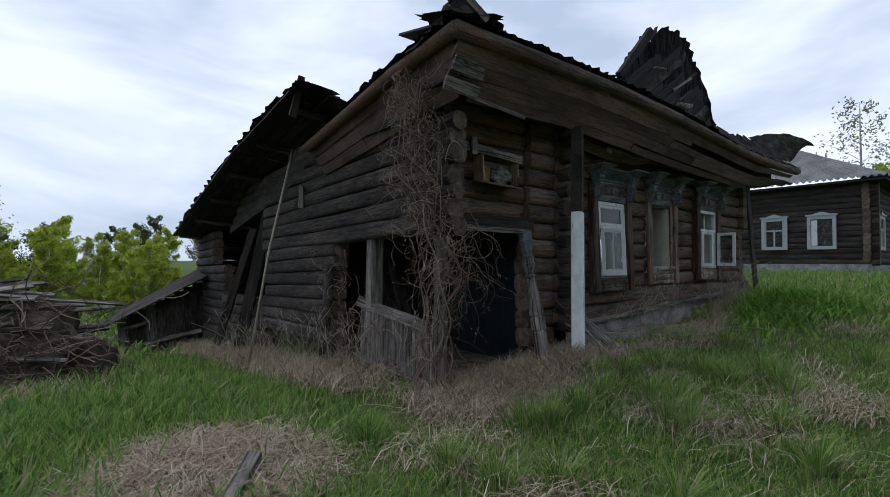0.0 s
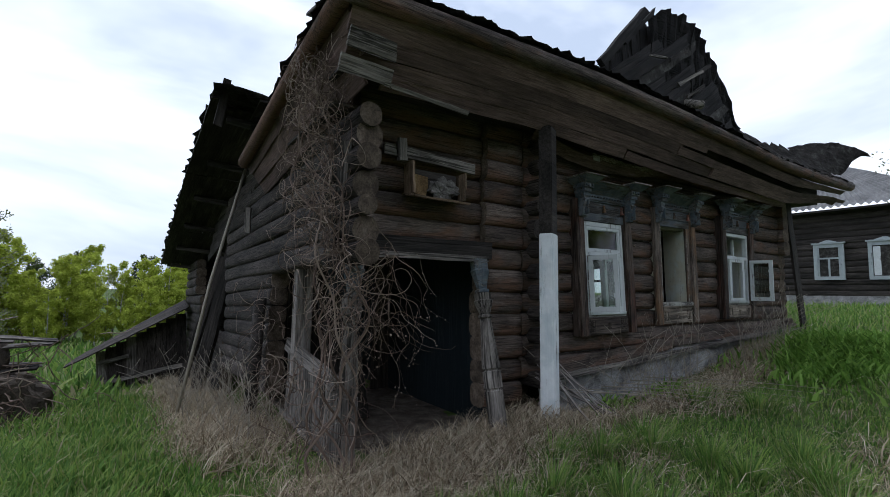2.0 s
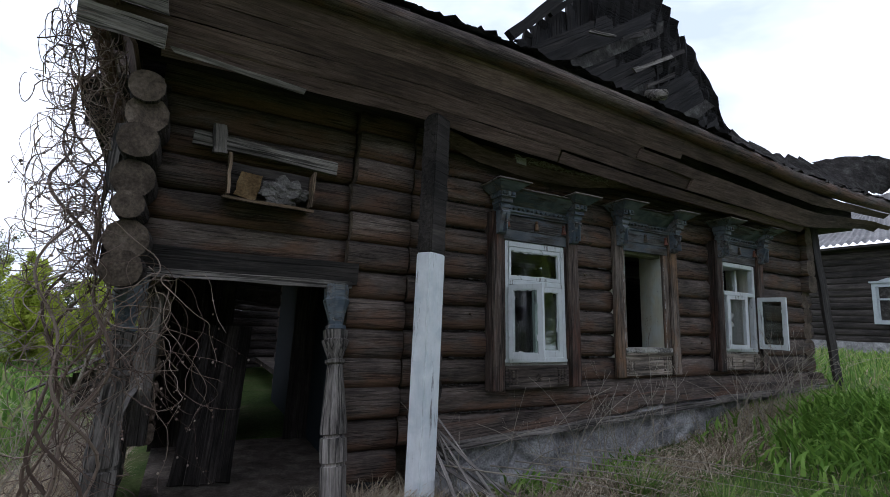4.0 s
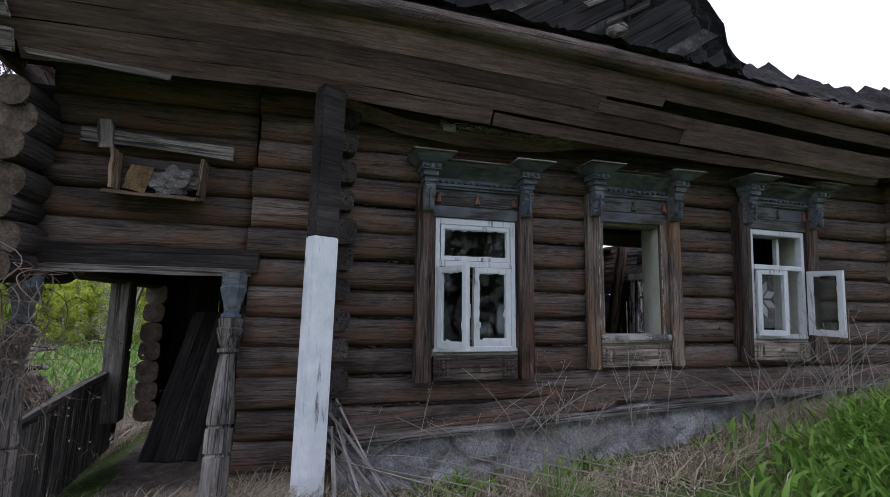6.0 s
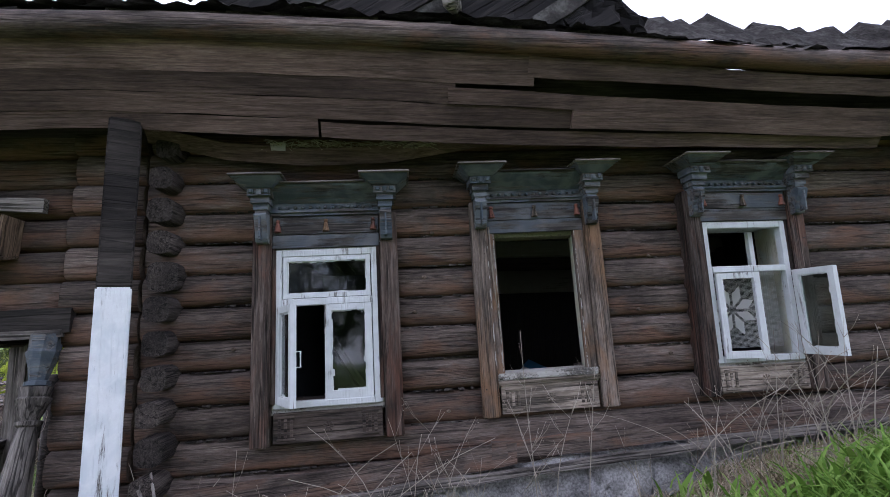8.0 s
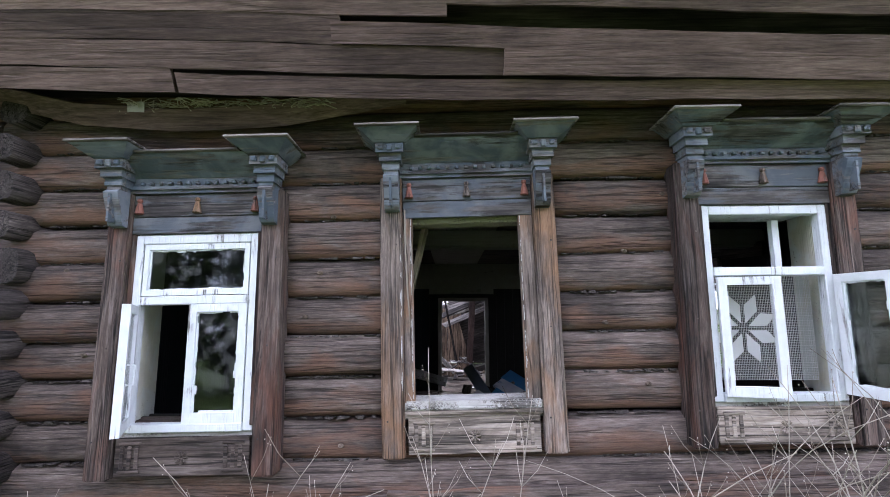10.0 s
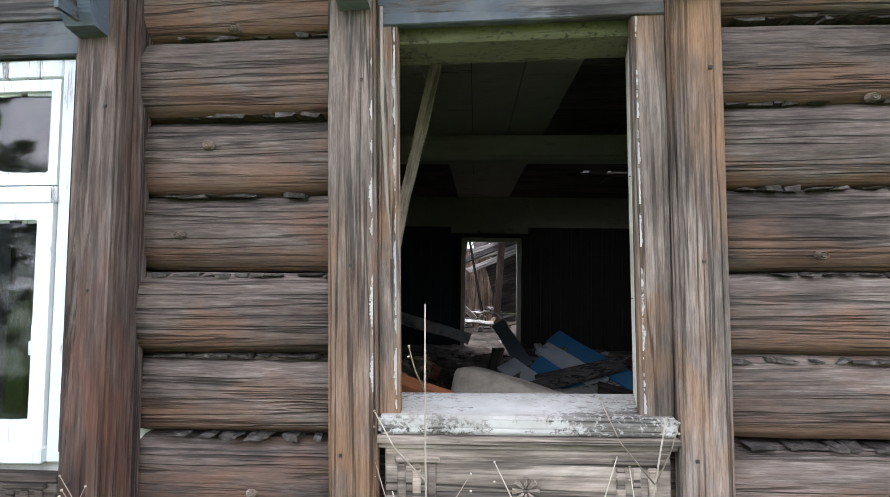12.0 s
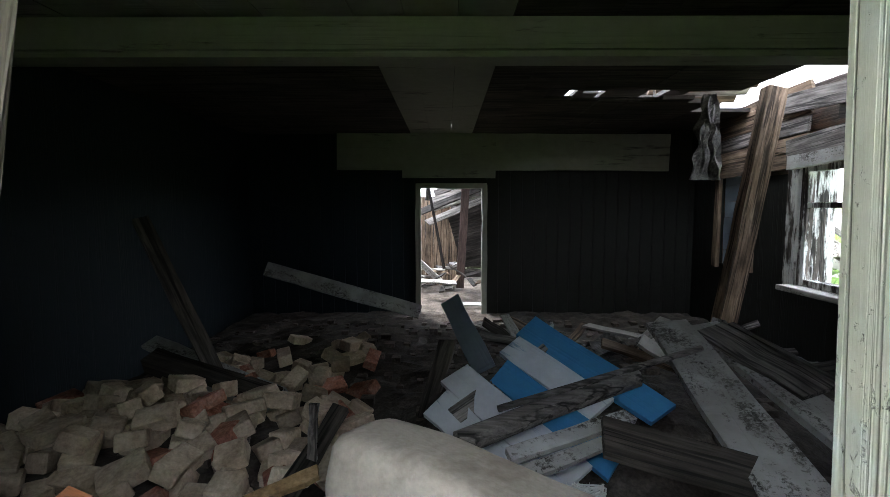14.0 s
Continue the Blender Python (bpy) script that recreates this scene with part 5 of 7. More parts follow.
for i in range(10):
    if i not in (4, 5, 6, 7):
        plank("board", (3.4 + 0.19 * i, 7.2, 0.05), (3.4 + 0.19 * i, 7.2, 3.0), 0.185, 0.03, DARKWOOD, pw)
part("porch_ceiling", boxes((3.2, 5.2, 4.4, 10.2, 2.75, 2.79)), DARKWOOD, pw)
# Blue-grey planks, drawn near black for the dim inside of the porch.
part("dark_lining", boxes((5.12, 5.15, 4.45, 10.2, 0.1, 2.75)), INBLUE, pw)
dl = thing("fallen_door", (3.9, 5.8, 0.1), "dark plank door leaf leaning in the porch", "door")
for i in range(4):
    plank("board", (3.62 + 0.13 * i, 5.6, 0.12), (3.78 + 0.13 * i, 6.6, 1.55), 0.125, 0.03, DARKWOOD, dl, facing=(0, -0.8, 0.5))

# ---- lean-to shed beyond the yard ----
shed = thing("collapsed_shed", (2.0, 16, -0.9), "low grey plank shed, tilted and collapsing", "shed")
for i in range(9):
    f0, f1 = i / 9, (i + 1) / 9
    x0_, x1_ = 0.95 + 1.95 * f0, 0.95 + 1.95 * f1
    zt = -0.11 + 1.15 * f0
    plank("wall_board", ((x0_ + x1_) / 2 + 0.12, 15.9 - 0.8 * f0, -1.15 + 0.35 * f0), ((x0_ + x1_) / 2, 15.9 - 0.8 * f0, zt), 0.25, 0.03, GREY if i in (0, 3) else LOG_Y, shed)
for k in range(7):
    plank("roof_board", (0.35 + 0.04 * k, 15.55 + 0.2 * k, -0.42 + 0.02 * k), (2.95, 14.75 + 0.22 * k, 1.12 + 0.02 * k), 0.21, 0.03, LOG_Y, shed, facing=(-0.4, -0.2, 1))
plank("frame_rail", (1.0, 15.8, -0.95), (2.9, 14.95, -0.45), 0.10, 0.05, GREY, shed)
plank("frame_rail", (1.0, 15.78, -0.42), (1.7, 15.5, -0.2), 0.10, 0.05, GREY, shed)

# ---- neighbouring house ----
NX, NC = 24.0, 4.0
nh = thing("neighbour_house", (NX, NC, 1.4), "dark log house with grey corrugated roof and white window frames", "house")
for k in range(15):
    z = 1.9 + 0.225 * k
    log_run(nh, (NX + 0.1, NC - 0.25, z), (NX + 0.1, NC + 9, z), 0.125, 700 + k, DARKWOOD)
    log_run(nh, (NX - 0.15, NC + 0.1, z + 0.11), (NX + 9, NC + 0.1, z + 0.11), 0.125, 720 + k, DARKWOOD)
part("backing_wall", boxes((NX + 0.12, NX + 9, NC + 0.12, NC + 9, 1.5, 5.1)), DARKWOOD, nh)
part("foundation", boxes((NX - 0.02, NX + 9, NC - 0.02, NC + 9, 0.9, 1.82)), CONCRETE, nh)


def corrugated(a0, a1, b0, b1, n):
    """A ribbed slope between the eave a0-a1 and the upper edge b0-b1."""
    bm = bmesh.new()
    a0, a1, b0, b1 = map(Vector, (a0, a1, b0, b1))
    rows = []
    for i in range(n * 6 + 1):
        f, h = i / (n * 6), 0.045 * math.cos(i / 6 * math.tau)
        rows.append([bm.verts.new(a0.lerp(a1, f).lerp(b0.lerp(b1, f), j / 6) + Vector((0, 0, h - 0.02 * (j % 2)))) for j in range(7)])
    for p, q in zip(rows, rows[1:]):
        for k in range(6):
            bm.faces.new((p[k], p[k + 1], q[k + 1], q[k]))
    return bm


roof = part("roof_slope", corrugated((NX - 0.6, NC - 0.6, 5.15), (NX - 0.6, NC + 9.6, 5.15), (NX + 3.6, NC + 3.9, 7.75), (NX + 3.6, NC + 5.1, 7.75), 46), SLATEROOF, nh, "grey corrugated sheets", smooth=True)
part("roof_slope", corrugated((NX - 0.6, NC - 0.6, 5.15), (NX + 9.6, NC - 0.6, 5.15), (NX + 3.6, NC + 3.9, 7.75), (NX + 6, NC + 3.9, 7.75), 46), SLATEROOF, nh, "grey corrugated sheets", smooth=True)
part("soffit", boxes((NX - 0.55, NX + 9, NC - 0.55, NC + 9.5, 5.0, 5.06)), DARKWOOD, nh)


def far_window(m, broken):
    w_ = part("window", boxes((-0.48, -0.36, -0.05, 0.02, 0, 1.38), (0.36, 0.48, -0.05, 0.02, 0, 1.38), (-0.36, 0.36, -0.05, 0.02, 0, 0.13), (-0.36, 0.36, -0.05, 0.02, 1.24, 1.38), (-0.53, 0.53, -0.10, 0.02, 1.38, 1.44)), FAINT, nh, "grey-white window surround", m)
    # A flat dark slab stands for the window's unlit inside.
    part("pane", boxes((-0.36, 0.36, 0.0, 0.01, 0.13, 1.24)), BARK, w_, "dark slab standing for the unlit opening", m)
    if broken:
        bm = bmesh.new()
        box(bm, -0.34, -0.14, -0.02, -0.01, 0.15, 1.2)
        part("curtain", bm, SASHW, w_, "torn pale curtain", m)
    else:
        part("sash_bars", boxes((-0.36, 0.36, -0.03, -0.005, 0.80, 0.86), (-0.03, 0.03, -0.03, -0.005, 0.13, 0.8), (-0.36, -0.30, -0.03, -0.005, 0.13, 1.24), (0.30, 0.36, -0.03, -0.005, 0.13, 1.24)), FAINT, w_, "white bars", m)
    bm = bmesh.new()
    lathe(bm, [(0.16, 0), (0.12, 0.05), (0.02, 0.12)], 8)
    bmesh.ops.transform(bm, matrix=Matrix.Diagonal((2.2, 0.25, 1, 1)), verts=bm.verts[:])
    part("crest", bm, FAINT, w_, m=m @ pose(0, -0.05, 1.42))


far_window(pose(NX - 0.06, 7.15, 2.42, 0, 0, -90), False)
far_window(pose(NX - 0.06, 5.5, 2.42, 0, 0, -90), True)
far_window(pose(NX + 1.6, NC - 0.06, 2.42), False)

# ---- the living room's debris ----
def chunk(rng, sx, sy, sz, wear=0.15):
    """A broken block with knocked-off corners."""
    bm = boxes((-sx / 2, sx / 2, -sy / 2, sy / 2, -sz / 2, sz / 2))
    for v in bm.verts:
        v.co = Vector(c * rng.uniform(1 - 2 * wear, 1.0) for c in v.co)
    bmesh.ops.bevel(bm, geom=bm.edges[:], offset=min(sx, sy, sz) * 0.08, segments=1, affect="EDGES")
    return bm


def heap_z(x, y):
    """The top of the rubble in the room."""
    z = 0.56
    z += 0.30 * math.exp(-(((x - 6.5) / 0.9) ** 2 + ((y - 6.3) / 0.9) ** 2))
    z += 0.42 * math.exp(-(((x - 8.9) / 1.0) ** 2 + ((y - 6.3) / 1.0) ** 2))
    z += 0.34 * math.exp(-(((x - 8.1) / 0.7) ** 2 + ((y - 5.1) / 0.55) ** 2))
    z += 0.25 * math.exp(-(((x - 9.8) / 1.2) ** 2 + ((y - 7.4) / 1.2) ** 2))
    z += 0.16 * math.exp(-(((x - 7.4) / 1.2) ** 2 + ((y - 8.2) / 1.3) ** 2))
    return z + 0.05 * noise.noise(Vector((x * 3, y * 3, 0))) + 0.03 * noise.noise(Vector((x * 9, y * 9, 0)))


xs_, ys_ = np.arange(5.5, 11.4, 0.08), np.arange(4.45, 10.35, 0.08)
vs_ = [(x, y, heap_z(x, y)) for y in ys_ for x in xs_]
w_ = len(xs_)
me_ = bpy.data.meshes.new("rubble")
me_.from_pydata(vs_, [], [(j * w_ + i, j * w_ + i + 1, (j + 1) * w_ + i + 1, (j + 1) * w_ + i) for j in range(len(ys_) - 1) for i in range(w_ - 1)])
me_.materials.append(RUBBLE)
tagged(new("rubble", me_), "dark earth, plaster and splinters heaped on the floor", "rubble", kind="stuff")

rb = random.Random(21)
shapes = [solid("brick", chunk(rb, rb.uniform(0.12, 0.25), rb.uniform(0.10, 0.135), rb.uniform(0.07, 0.10), 0.075), BRICKM if i % 10 != 3 else BRICKR) for i in range(21)]
laid = []
for layer, tries, gap in ((0, 1500, 0.125), (1, 700, 0.17)):
    for i in range(tries):
        if i % 6:
            x, y = 6.5 + rb.gauss(0, 0.6 - 0.15 * layer), 6.2 + rb.gauss(0, 0.5 - 0.1 * layer)
        else:
            x, y = rb.uniform(6.2, 7.9), rb.uniform(6.2, 8.4)
        if not (5.6 < x < 7.6 and 5.2 < y < 8.6) or any((x - u) ** 2 + (y - v) ** 2 < gap * gap for k, u, v in laid if k == layer):
            continue
        if i % 6 == 0 and rb.random() < 0.8:
            continue
        laid.append((layer, x, y))
        b_ = put_mesh("brick", shapes[rb.randrange(21)], None, pose(x, y, heap_z(x, y) + 0.035 + 0.07 * layer + rb.uniform(-0.01, 0.02), rb.uniform(-28, 28), rb.uniform(-28, 28), rb.uniform(0, 360)))
        tagged(b_, "broken dusty clay brick lying on the heap", "brick", "fallen stove bricks")
crumbs = bmesh.new()
for i in range(500):
    x, y = rb.uniform(5.6, 11.2), rb.uniform(4.6, 9.8)
    s_ = rb.uniform(0.012, 0.045)
    box(crumbs, x - s_, x + s_, y - s_ * rb.uniform(0.5, 1.5), y + s_, heap_z(x, y) - 0.01, heap_z(x, y) + s_ * rb.uniform(0.4, 1.2))
tagged(part("crumbs", crumbs, RUBBLE), "small crumbs of brick and plaster", "crumbs", kind="stuff")


def loose(name, p0, p1, w, t, material, label, category="board", facing=(0, -0.4, 1), group="fallen boards", wobble=0.005, ragged=0.02):
    ob = plank(name, p0, p1, w, t, material, None, facing, label, wobble, ragged)
    return tagged(ob, label, category, group)


# broken plank door, blue and white
door = thing("broken_door", (8.5, 6.1, 1.2), "broken plank door with flaking blue and white paint on the heap", "door")
pa, pb, cr_ = Vector((8.47, 6.34, 1.40)), Vector((8.95, 5.82, 1.16)), Vector((-0.115, -0.085, -0.055))
for i, (mt, s0, s1) in enumerate(((BLUE, 0.0, 1.0), (BLUEWHITE, 0.02, 0.75), (BLUE, 0.14, 1.0), (BLUEWHITE, -0.02, 0.9), (BLUEWHITE, 0.05, 0.7))):
    plank("door_board", pa.lerp(pb, s0) + cr_ * i, pa.lerp(pb, s1) + cr_ * i, 0.145, 0.025, mt, door, facing=(-0.05, -0.55, 0.8), label="blue painted board" if mt is BLUE else "board with white paint flaked to blue", ragged=0.04)
plank("door_ledge", pa + Vector((0.10, -0.16, -0.09)), pa + Vector((-0.36, -0.46, -0.28)), 0.08, 0.03, GREY, door, facing=(-0.05, -0.55, 0.8))
lg = pole_along("round_pole", [(8.13, 5.60, 1.17), (8.5, 5.78, 1.225), (8.87, 5.94, 1.28)], 0.043, GREY, None)
tagged(lg, "short debarked pole lying over the broken door", "pole", "fallen poles")
st_ = pole_along("thin_stick", [(8.28, 5.72, 1.24), (8.75, 5.86, 1.32), (9.19, 6.04, 1.37)], 0.014, GREY, None)
tagged(st_, "thin grey stick lying over the boards", "stick", "fallen poles")
loose("white_lath", (8.28, 5.50, 1.17), (8.78, 5.74, 1.21), 0.055, 0.025, DIRTY, "chipped white painted slat")
loose("white_lath", (8.30, 5.46, 1.13), (8.76, 5.68, 1.17), 0.05, 0.02, DIRTY, "chipped white painted slat")
loose("grey_plank", (9.33, 6.66, 1.33), (9.12, 5.30, 1.10), 0.21, 0.035, DIRTY, "wide dirty grey plank slanting off the heap", facing=(-0.2, -0.3, 1))
loose("grey_plank", (9.60, 6.80, 1.28), (9.72, 5.70, 1.02), 0.20, 0.035, DIRTY, "wide dirty grey plank slanting off the heap", facing=(-0.1, -0.3, 1))
pn = thing("panel_frame", (9.6, 6.3, 1.2), "dirty ledged panel lying on the planks", "panel")
plank("panel", (9.55, 6.62, 1.31), (9.72, 6.02, 1.18), 0.22, 0.02, GREY, pn, facing=(-0.1, -0.3, 1))
plank("ledge", (9.66, 6.62, 1.335), (9.82, 6.02, 1.205), 0.035, 0.02, GREY, pn, facing=(-0.1, -0.3, 1))
loose("brown_plank", (8.62, 5.60, 1.20), (9.35, 5.42, 1.06), 0.16, 0.03, FLOORW, "dark brown plank at the foot of the heap")
loose("slate_plank", (8.11, 6.98, 1.40), (8.28, 6.30, 1.18), 0.12, 0.025, SLATE, "slate-blue painted plank standing out of the heap", facing=(-0.3, -0.7, 0.6))
loose("dark_plank", (8.10, 6.60, 1.25), (7.98, 6.35, 0.90), 0.09, 0.03, FLOORW, "dark plank propped in the heap")
loose("dark_plank", (8.0, 6.15, 1.05), (8.33, 6.05, 1.22), 0.10, 0.03, FLOORW, "dark plank propped in the heap")
loose("grey_lath", (7.58, 5.75, 1.02), (7.61, 5.70, 1.27), 0.03, 0.015, GREY, "grey slat stuck upright in the heap", facing=(0, -1, 0))
loose("dark_plank", (7.45, 5.65, 0.85), (7.62, 6.1, 1.08), 0.08, 0.03, FLOORW, "dark plank propped in the heap")
loose("painted_beam", (6.15, 7.05, 0.98), (7.1, 6.72, 0.84), 0.13, 0.11, FLOORW, "fallen beam with white paint on one edge", "beam")
loose("paint_strip", (6.35, 6.92, 0.945), (7.08, 6.66, 0.83), 0.06, 0.01, INWHITE, "strip of white painted lath by the beam", facing=(-0.2, -0.9, 0.4))
loose("long_plank", (6.45, 8.25, 1.43), (7.86, 8.25, 1.03), 0.13, 0.035, DIRTY, "long pale plank sloping through the dark room", facing=(0, -0.9, 0.45))
loose("dark_pole", (5.9, 7.4, 1.9), (6.6, 7.0, 0.9), 0.10, 0.06, FLOORW, "dark fallen pole against the heap", "pole")
loose("orange_board", (7.40, 4.72, 1.46), (7.80, 4.62, 1.36), 0.22, 0.018, CHIP, "orange veneered chipboard piece under the window", facing=(0.1, -0.45, 0.9))
loose("rough_slab", (7.35, 5.15, 1.02), (7.85, 4.95, 1.12), 0.30, 0.05, RUBBLE, "grey slab of plaster under the window", facing=(0.1, -0.4, 1))
loose("yellow_lath", (7.50, 5.32, 1.13), (7.72, 5.40, 1.19), 0.04, 0.02, NESTY, "short yellow painted lath")
for i in range(22):
    x, y = rb.uniform(8.7, 10.6), rb.uniform(6.6, 9.0)
    a_ = rb.uniform(0, math.tau)
    L_ = rb.uniform(0.25, 0.8)
    z_ = heap_z(x, y) + 0.05
    loose("splintered_board", (x, y, z_), (x + L_ * math.cos(a_), y + L_ * math.sin(a_), z_ + rb.uniform(-0.05, 0.25)), rb.uniform(0.05, 0.14), 0.02, rb.choice([GREY, FLOORW, FRESH, SILLW]), "splintered board among the rubble", ragged=0.06)
for i in range(4):
    x, y = 9.2 + 0.5 * i, 7.1 + 0.3 * (i % 2)
    bm = bmesh.new()
    bmesh.ops.create_grid(bm, x_segments=14, y_segments=10, size=0.16)
    for v in bm.verts:
        v.co.z = 0.09 * noise.noise(v.co * 9 + Vector((i, 0, 0))) + 0.08
    bmesh.ops.solidify(bm, geom=bm.faces[:], thickness=0.006)
    tagged(part("rag", bm, CLOTH, m=pose(x, y, heap_z(x, y) + 0.02, 0, 0, 40 * i)), "crumpled grey rag on the rubble", "rag", "rags")

# foam block
bm = bmesh.new()
bmesh.ops.create_icosphere(bm, subdivisions=5, radius=1)
for v in bm.verts:
    d = v.co.normalized()
    r_ = (abs(d.x / 0.37) ** 6 + abs(d.y / 0.16) ** 6 + abs(d.z / 0.105) ** 6) ** (-1 / 6)
    v.co = d * r_
    v.co.z += 0.008 * noise.noise(v.co * 7) - 0.02 * v.co.x / 0.36
    v.co.y += 0.008 * noise.noise(v.co * 6 + Vector((3, 0, 0)))
tagged(part("foam_block", bm, FOAM, m=pose(8.16, 5.12, 1.25, -14, 6, -26), smooth=True), "stained cream foam cushion block under the window", "cushion")
lace = bmesh.new()
for k in range(90):
    tube(lace, [(8.44 + rb.uniform(0, 0.14), 5.42, 1.14 - rb.uniform(0, 0.14)) for _ in range(3)], 0.003, 4)
tagged(part("lace_scrap", lace, LACE), "scrap of white lace hanging from the boards", "cloth", kind="stuff")
strap = plank("leaning_lath", (7.48, 4.53, 1.45), (7.75, 4.55, 2.70), 0.045, 0.02, APRON, None, (0, -1, 0))
tagged(strap, "thin pale lath hanging inside the window", "lath")

# light brown slanted post, hanging rag and broken boards by the far corner
loose("slanted_post", (10.45, 8.0, 0.9), (10.85, 8.1, 2.98), 0.16, 0.12, FRESH, "brown slanted post under the broken ceiling", "post", (0, -1, 0))
hr = bmesh.new()
bmesh.ops.create_grid(hr, x_segments=10, y_segments=24, size=0.5)
for v in hr.verts:
    u_, q_ = v.co.x, v.co.y
    v.co = Vector((0.16 * u_ * (1.3 - q_) + 0.05 * noise.noise(Vector((q_ * 5, u_ * 4, 0))), 0.08 * noise.noise(Vector((u_ * 6, q_ * 4, 3))), 0.75 * q_))
bmesh.ops.solidify(hr, geom=hr.faces[:], thickness=0.004)
tagged(part("hanging_felt", hr, CLOTH, m=pose(10.42, 8.3, 2.6)), "torn roofing felt hanging from the broken ceiling", "felt")
for i in range(14):
    loose("roof_board", (10.2 + 0.03 * i, 7.3 + 0.25 * i, 3.18 + 0.02 * i), (11.7, 7.0 + 0.27 * i, 3.70 - 0.03 * i), 0.235, 0.03, FRESH if i % 2 else GREY, "splintered roof board over the broken corner", facing=(0, -0.6, -0.6), ragged=0.1)
for i in range(5):
    loose("wall_board", (11.38, 8.35, 2.42 + 0.16 * i), (11.36, 9.9, 2.38 + 0.15 * i), 0.14, 0.03, FRESH if i != 2 else GREY, "brown split board of the broken end wall", facing=(-1, 0, 0), ragged=0.08)
loose("window_head_board", (11.30, 7.2, 2.62), (11.28, 8.5, 2.50), 0.18, 0.06, GREY, "grey board over the side window", facing=(-1, 0, 0))
loose("window_head_board", (11.28, 7.2, 2.45), (11.26, 8.45, 2.38), 0.12, 0.06, SILLW, "white painted board over the side window", facing=(-1, 0, 0))
loose("dark_wall_board", (11.30, 7.0, 2.85), (11.30, 8.7, 2.95), 0.18, 0.04, GREY, "grey split board under the roof", facing=(-1, 0, 0))
loose("dark_wall_board", (11.33, 6.4, 2.72), (11.33, 8.0, 2.78), 0.16, 0.03, FLOORW, "dark board under the roof", facing=(-1, 0, 0))
sw = thing("window_4", (11.4, 7.92, 1.25), "white painted side window with cross bars", "window", kind="structure")
ms = pose(11.42, 7.92, 1.25, 0, 0, 90)
for a, b, c, d in ((-0.52, -0.44, 0, 1.12), (0.44, 0.52, 0, 1.12), (-0.44, 0.44, 0, 0.06), (-0.44, 0.44, 1.05, 1.12), (-0.44, 0.44, 0.72, 0.77), (-0.03, 0.03, 0.06, 0.72)):
    part("frame_bar", soft_box(a, b, -0.03, 0.04, c, d, 0.004), PEEL, sw, "", ms)
part("sill", soft_box(-0.56, 0.56, 0.0, 0.2, -0.05, 0.0, 0.006), SILLW, sw, "", ms)
for s in (-1, 1):
    part("casing", soft_box(*sorted((s * 0.52, s * 0.66)), 0.03, 0.07, -0.05, 1.2, 0.005), PEEL, sw, "", ms)
for i in range(11):
    a_ = rb.uniform(-0.5, 0.5)
    c_ = Vector((13.3 + rb.uniform(-0.4, 0.6), 10.4 + rb.uniform(-1.0, 1.3), 1.15 + 0.055 * i))
    d_ = Vector((0.35 * math.sin(a_), math.cos(a_), rb.uniform(-0.7, 0.7))) * rb.uniform(0.6, 1.1)
    loose("fallen_yard_board", c_ - d_, c_ + d_, rb.uniform(0.12, 0.3), 0.03, [SILLW, GREY, PEEL, SILLW][i % 4], "weathered grey board of a collapsed outbuilding in the yard", facing=(-1, 0, 0.3), ragged=0.08, group="collapsed outbuilding")
for yy in (7.395, 8.445):
    part("jamb", soft_box(11.44, 11.71, yy - 0.02, yy + 0.02, 1.16, 2.46, 0.005), PEEL, sw, "flaking white jamb board")
part("head", soft_box(11.44, 11.71, 7.42, 8.42, 2.42, 2.46, 0.005), PEEL, sw)
bw = thing("boarded_opening", (11.4, 9.48, 1.3), "small opening boarded with blue-painted planks", "opening", kind="structure")
for i in range(6):
    plank("board", (11.46, 9.2, 1.38 + 0.19 * i), (11.46, 9.76, 1.38 + 0.19 * i), 0.185, 0.02, SLATE, bw, facing=(-1, 0, 0))
for yy in (9.16, 9.8):
    plank("frame", (11.40, yy, 1.25), (11.40, yy, 2.5), 0.09, 0.05, FRESH, bw, facing=(-1, 0, 0))

# doorway of the far wall and the roofless room behind it
dr = thing("door_1", (8.16, BACK, 0.5), "narrow doorway in a pale frame to the roofless back room", "doorway", kind="structure")
for xx in (7.71, 8.60):
    plank("door_post", (xx, BACK - 0.03, 0.5), (xx, BACK - 0.03, 2.3), 0.07, 0.10, INWHITE, dr)
plank("door_head", (7.68, BACK - 0.03, 2.27), (8.63, BACK - 0.03, 2.27), 0.07, 0.10, INWHITE, dr)
lined([(5.43, 7.72, BACK + 0.02, BACK + 0.06, 0.4, 3.05), (8.60, 11.42, BACK + 0.02, BACK + 0.06, 0.4, 3.05), (7.72, 8.60, BACK + 0.02, BACK + 0.06, 2.26, 3.05)], DARKWOOD)
backroom = structure("wall_rear", "light brown board wall of the roofless back room")
for i in range(9):
    plank("board", (6.9 + 0.17 * i, 13.4, 0.3), (6.9 + 0.17 * i, 13.4, 2.25 - 0.06 * abs(i - 3)), 0.165, 0.025, FRESH, backroom)
for k in range(-2, 9):
    log_run(backroom, (8.3, 14.6, 0.5 + 0.23 * k), (11.6, 14.6, 0.5 + 0.23 * k), LOGR, 800 + k, LOG_Y)
for i in range(8):
    a = Vector((7.6 + rb.uniform(-0.2, 0.3), 12.2 + 0.12 * i, 1.7 + 0.13 * i))
    loose("fallen_roof_board", a, a + Vector((1.6 + rb.uniform(-0.3, 0.3), 0.2, 0.55 + rb.uniform(-0.1, 0.1))), 0.13, 0.03, [GREY, DARKWOOD, SILLW][i % 3], "fallen roof board in the roofless back room", facing=(0, -0.8, 0.6), ragged=0.08)
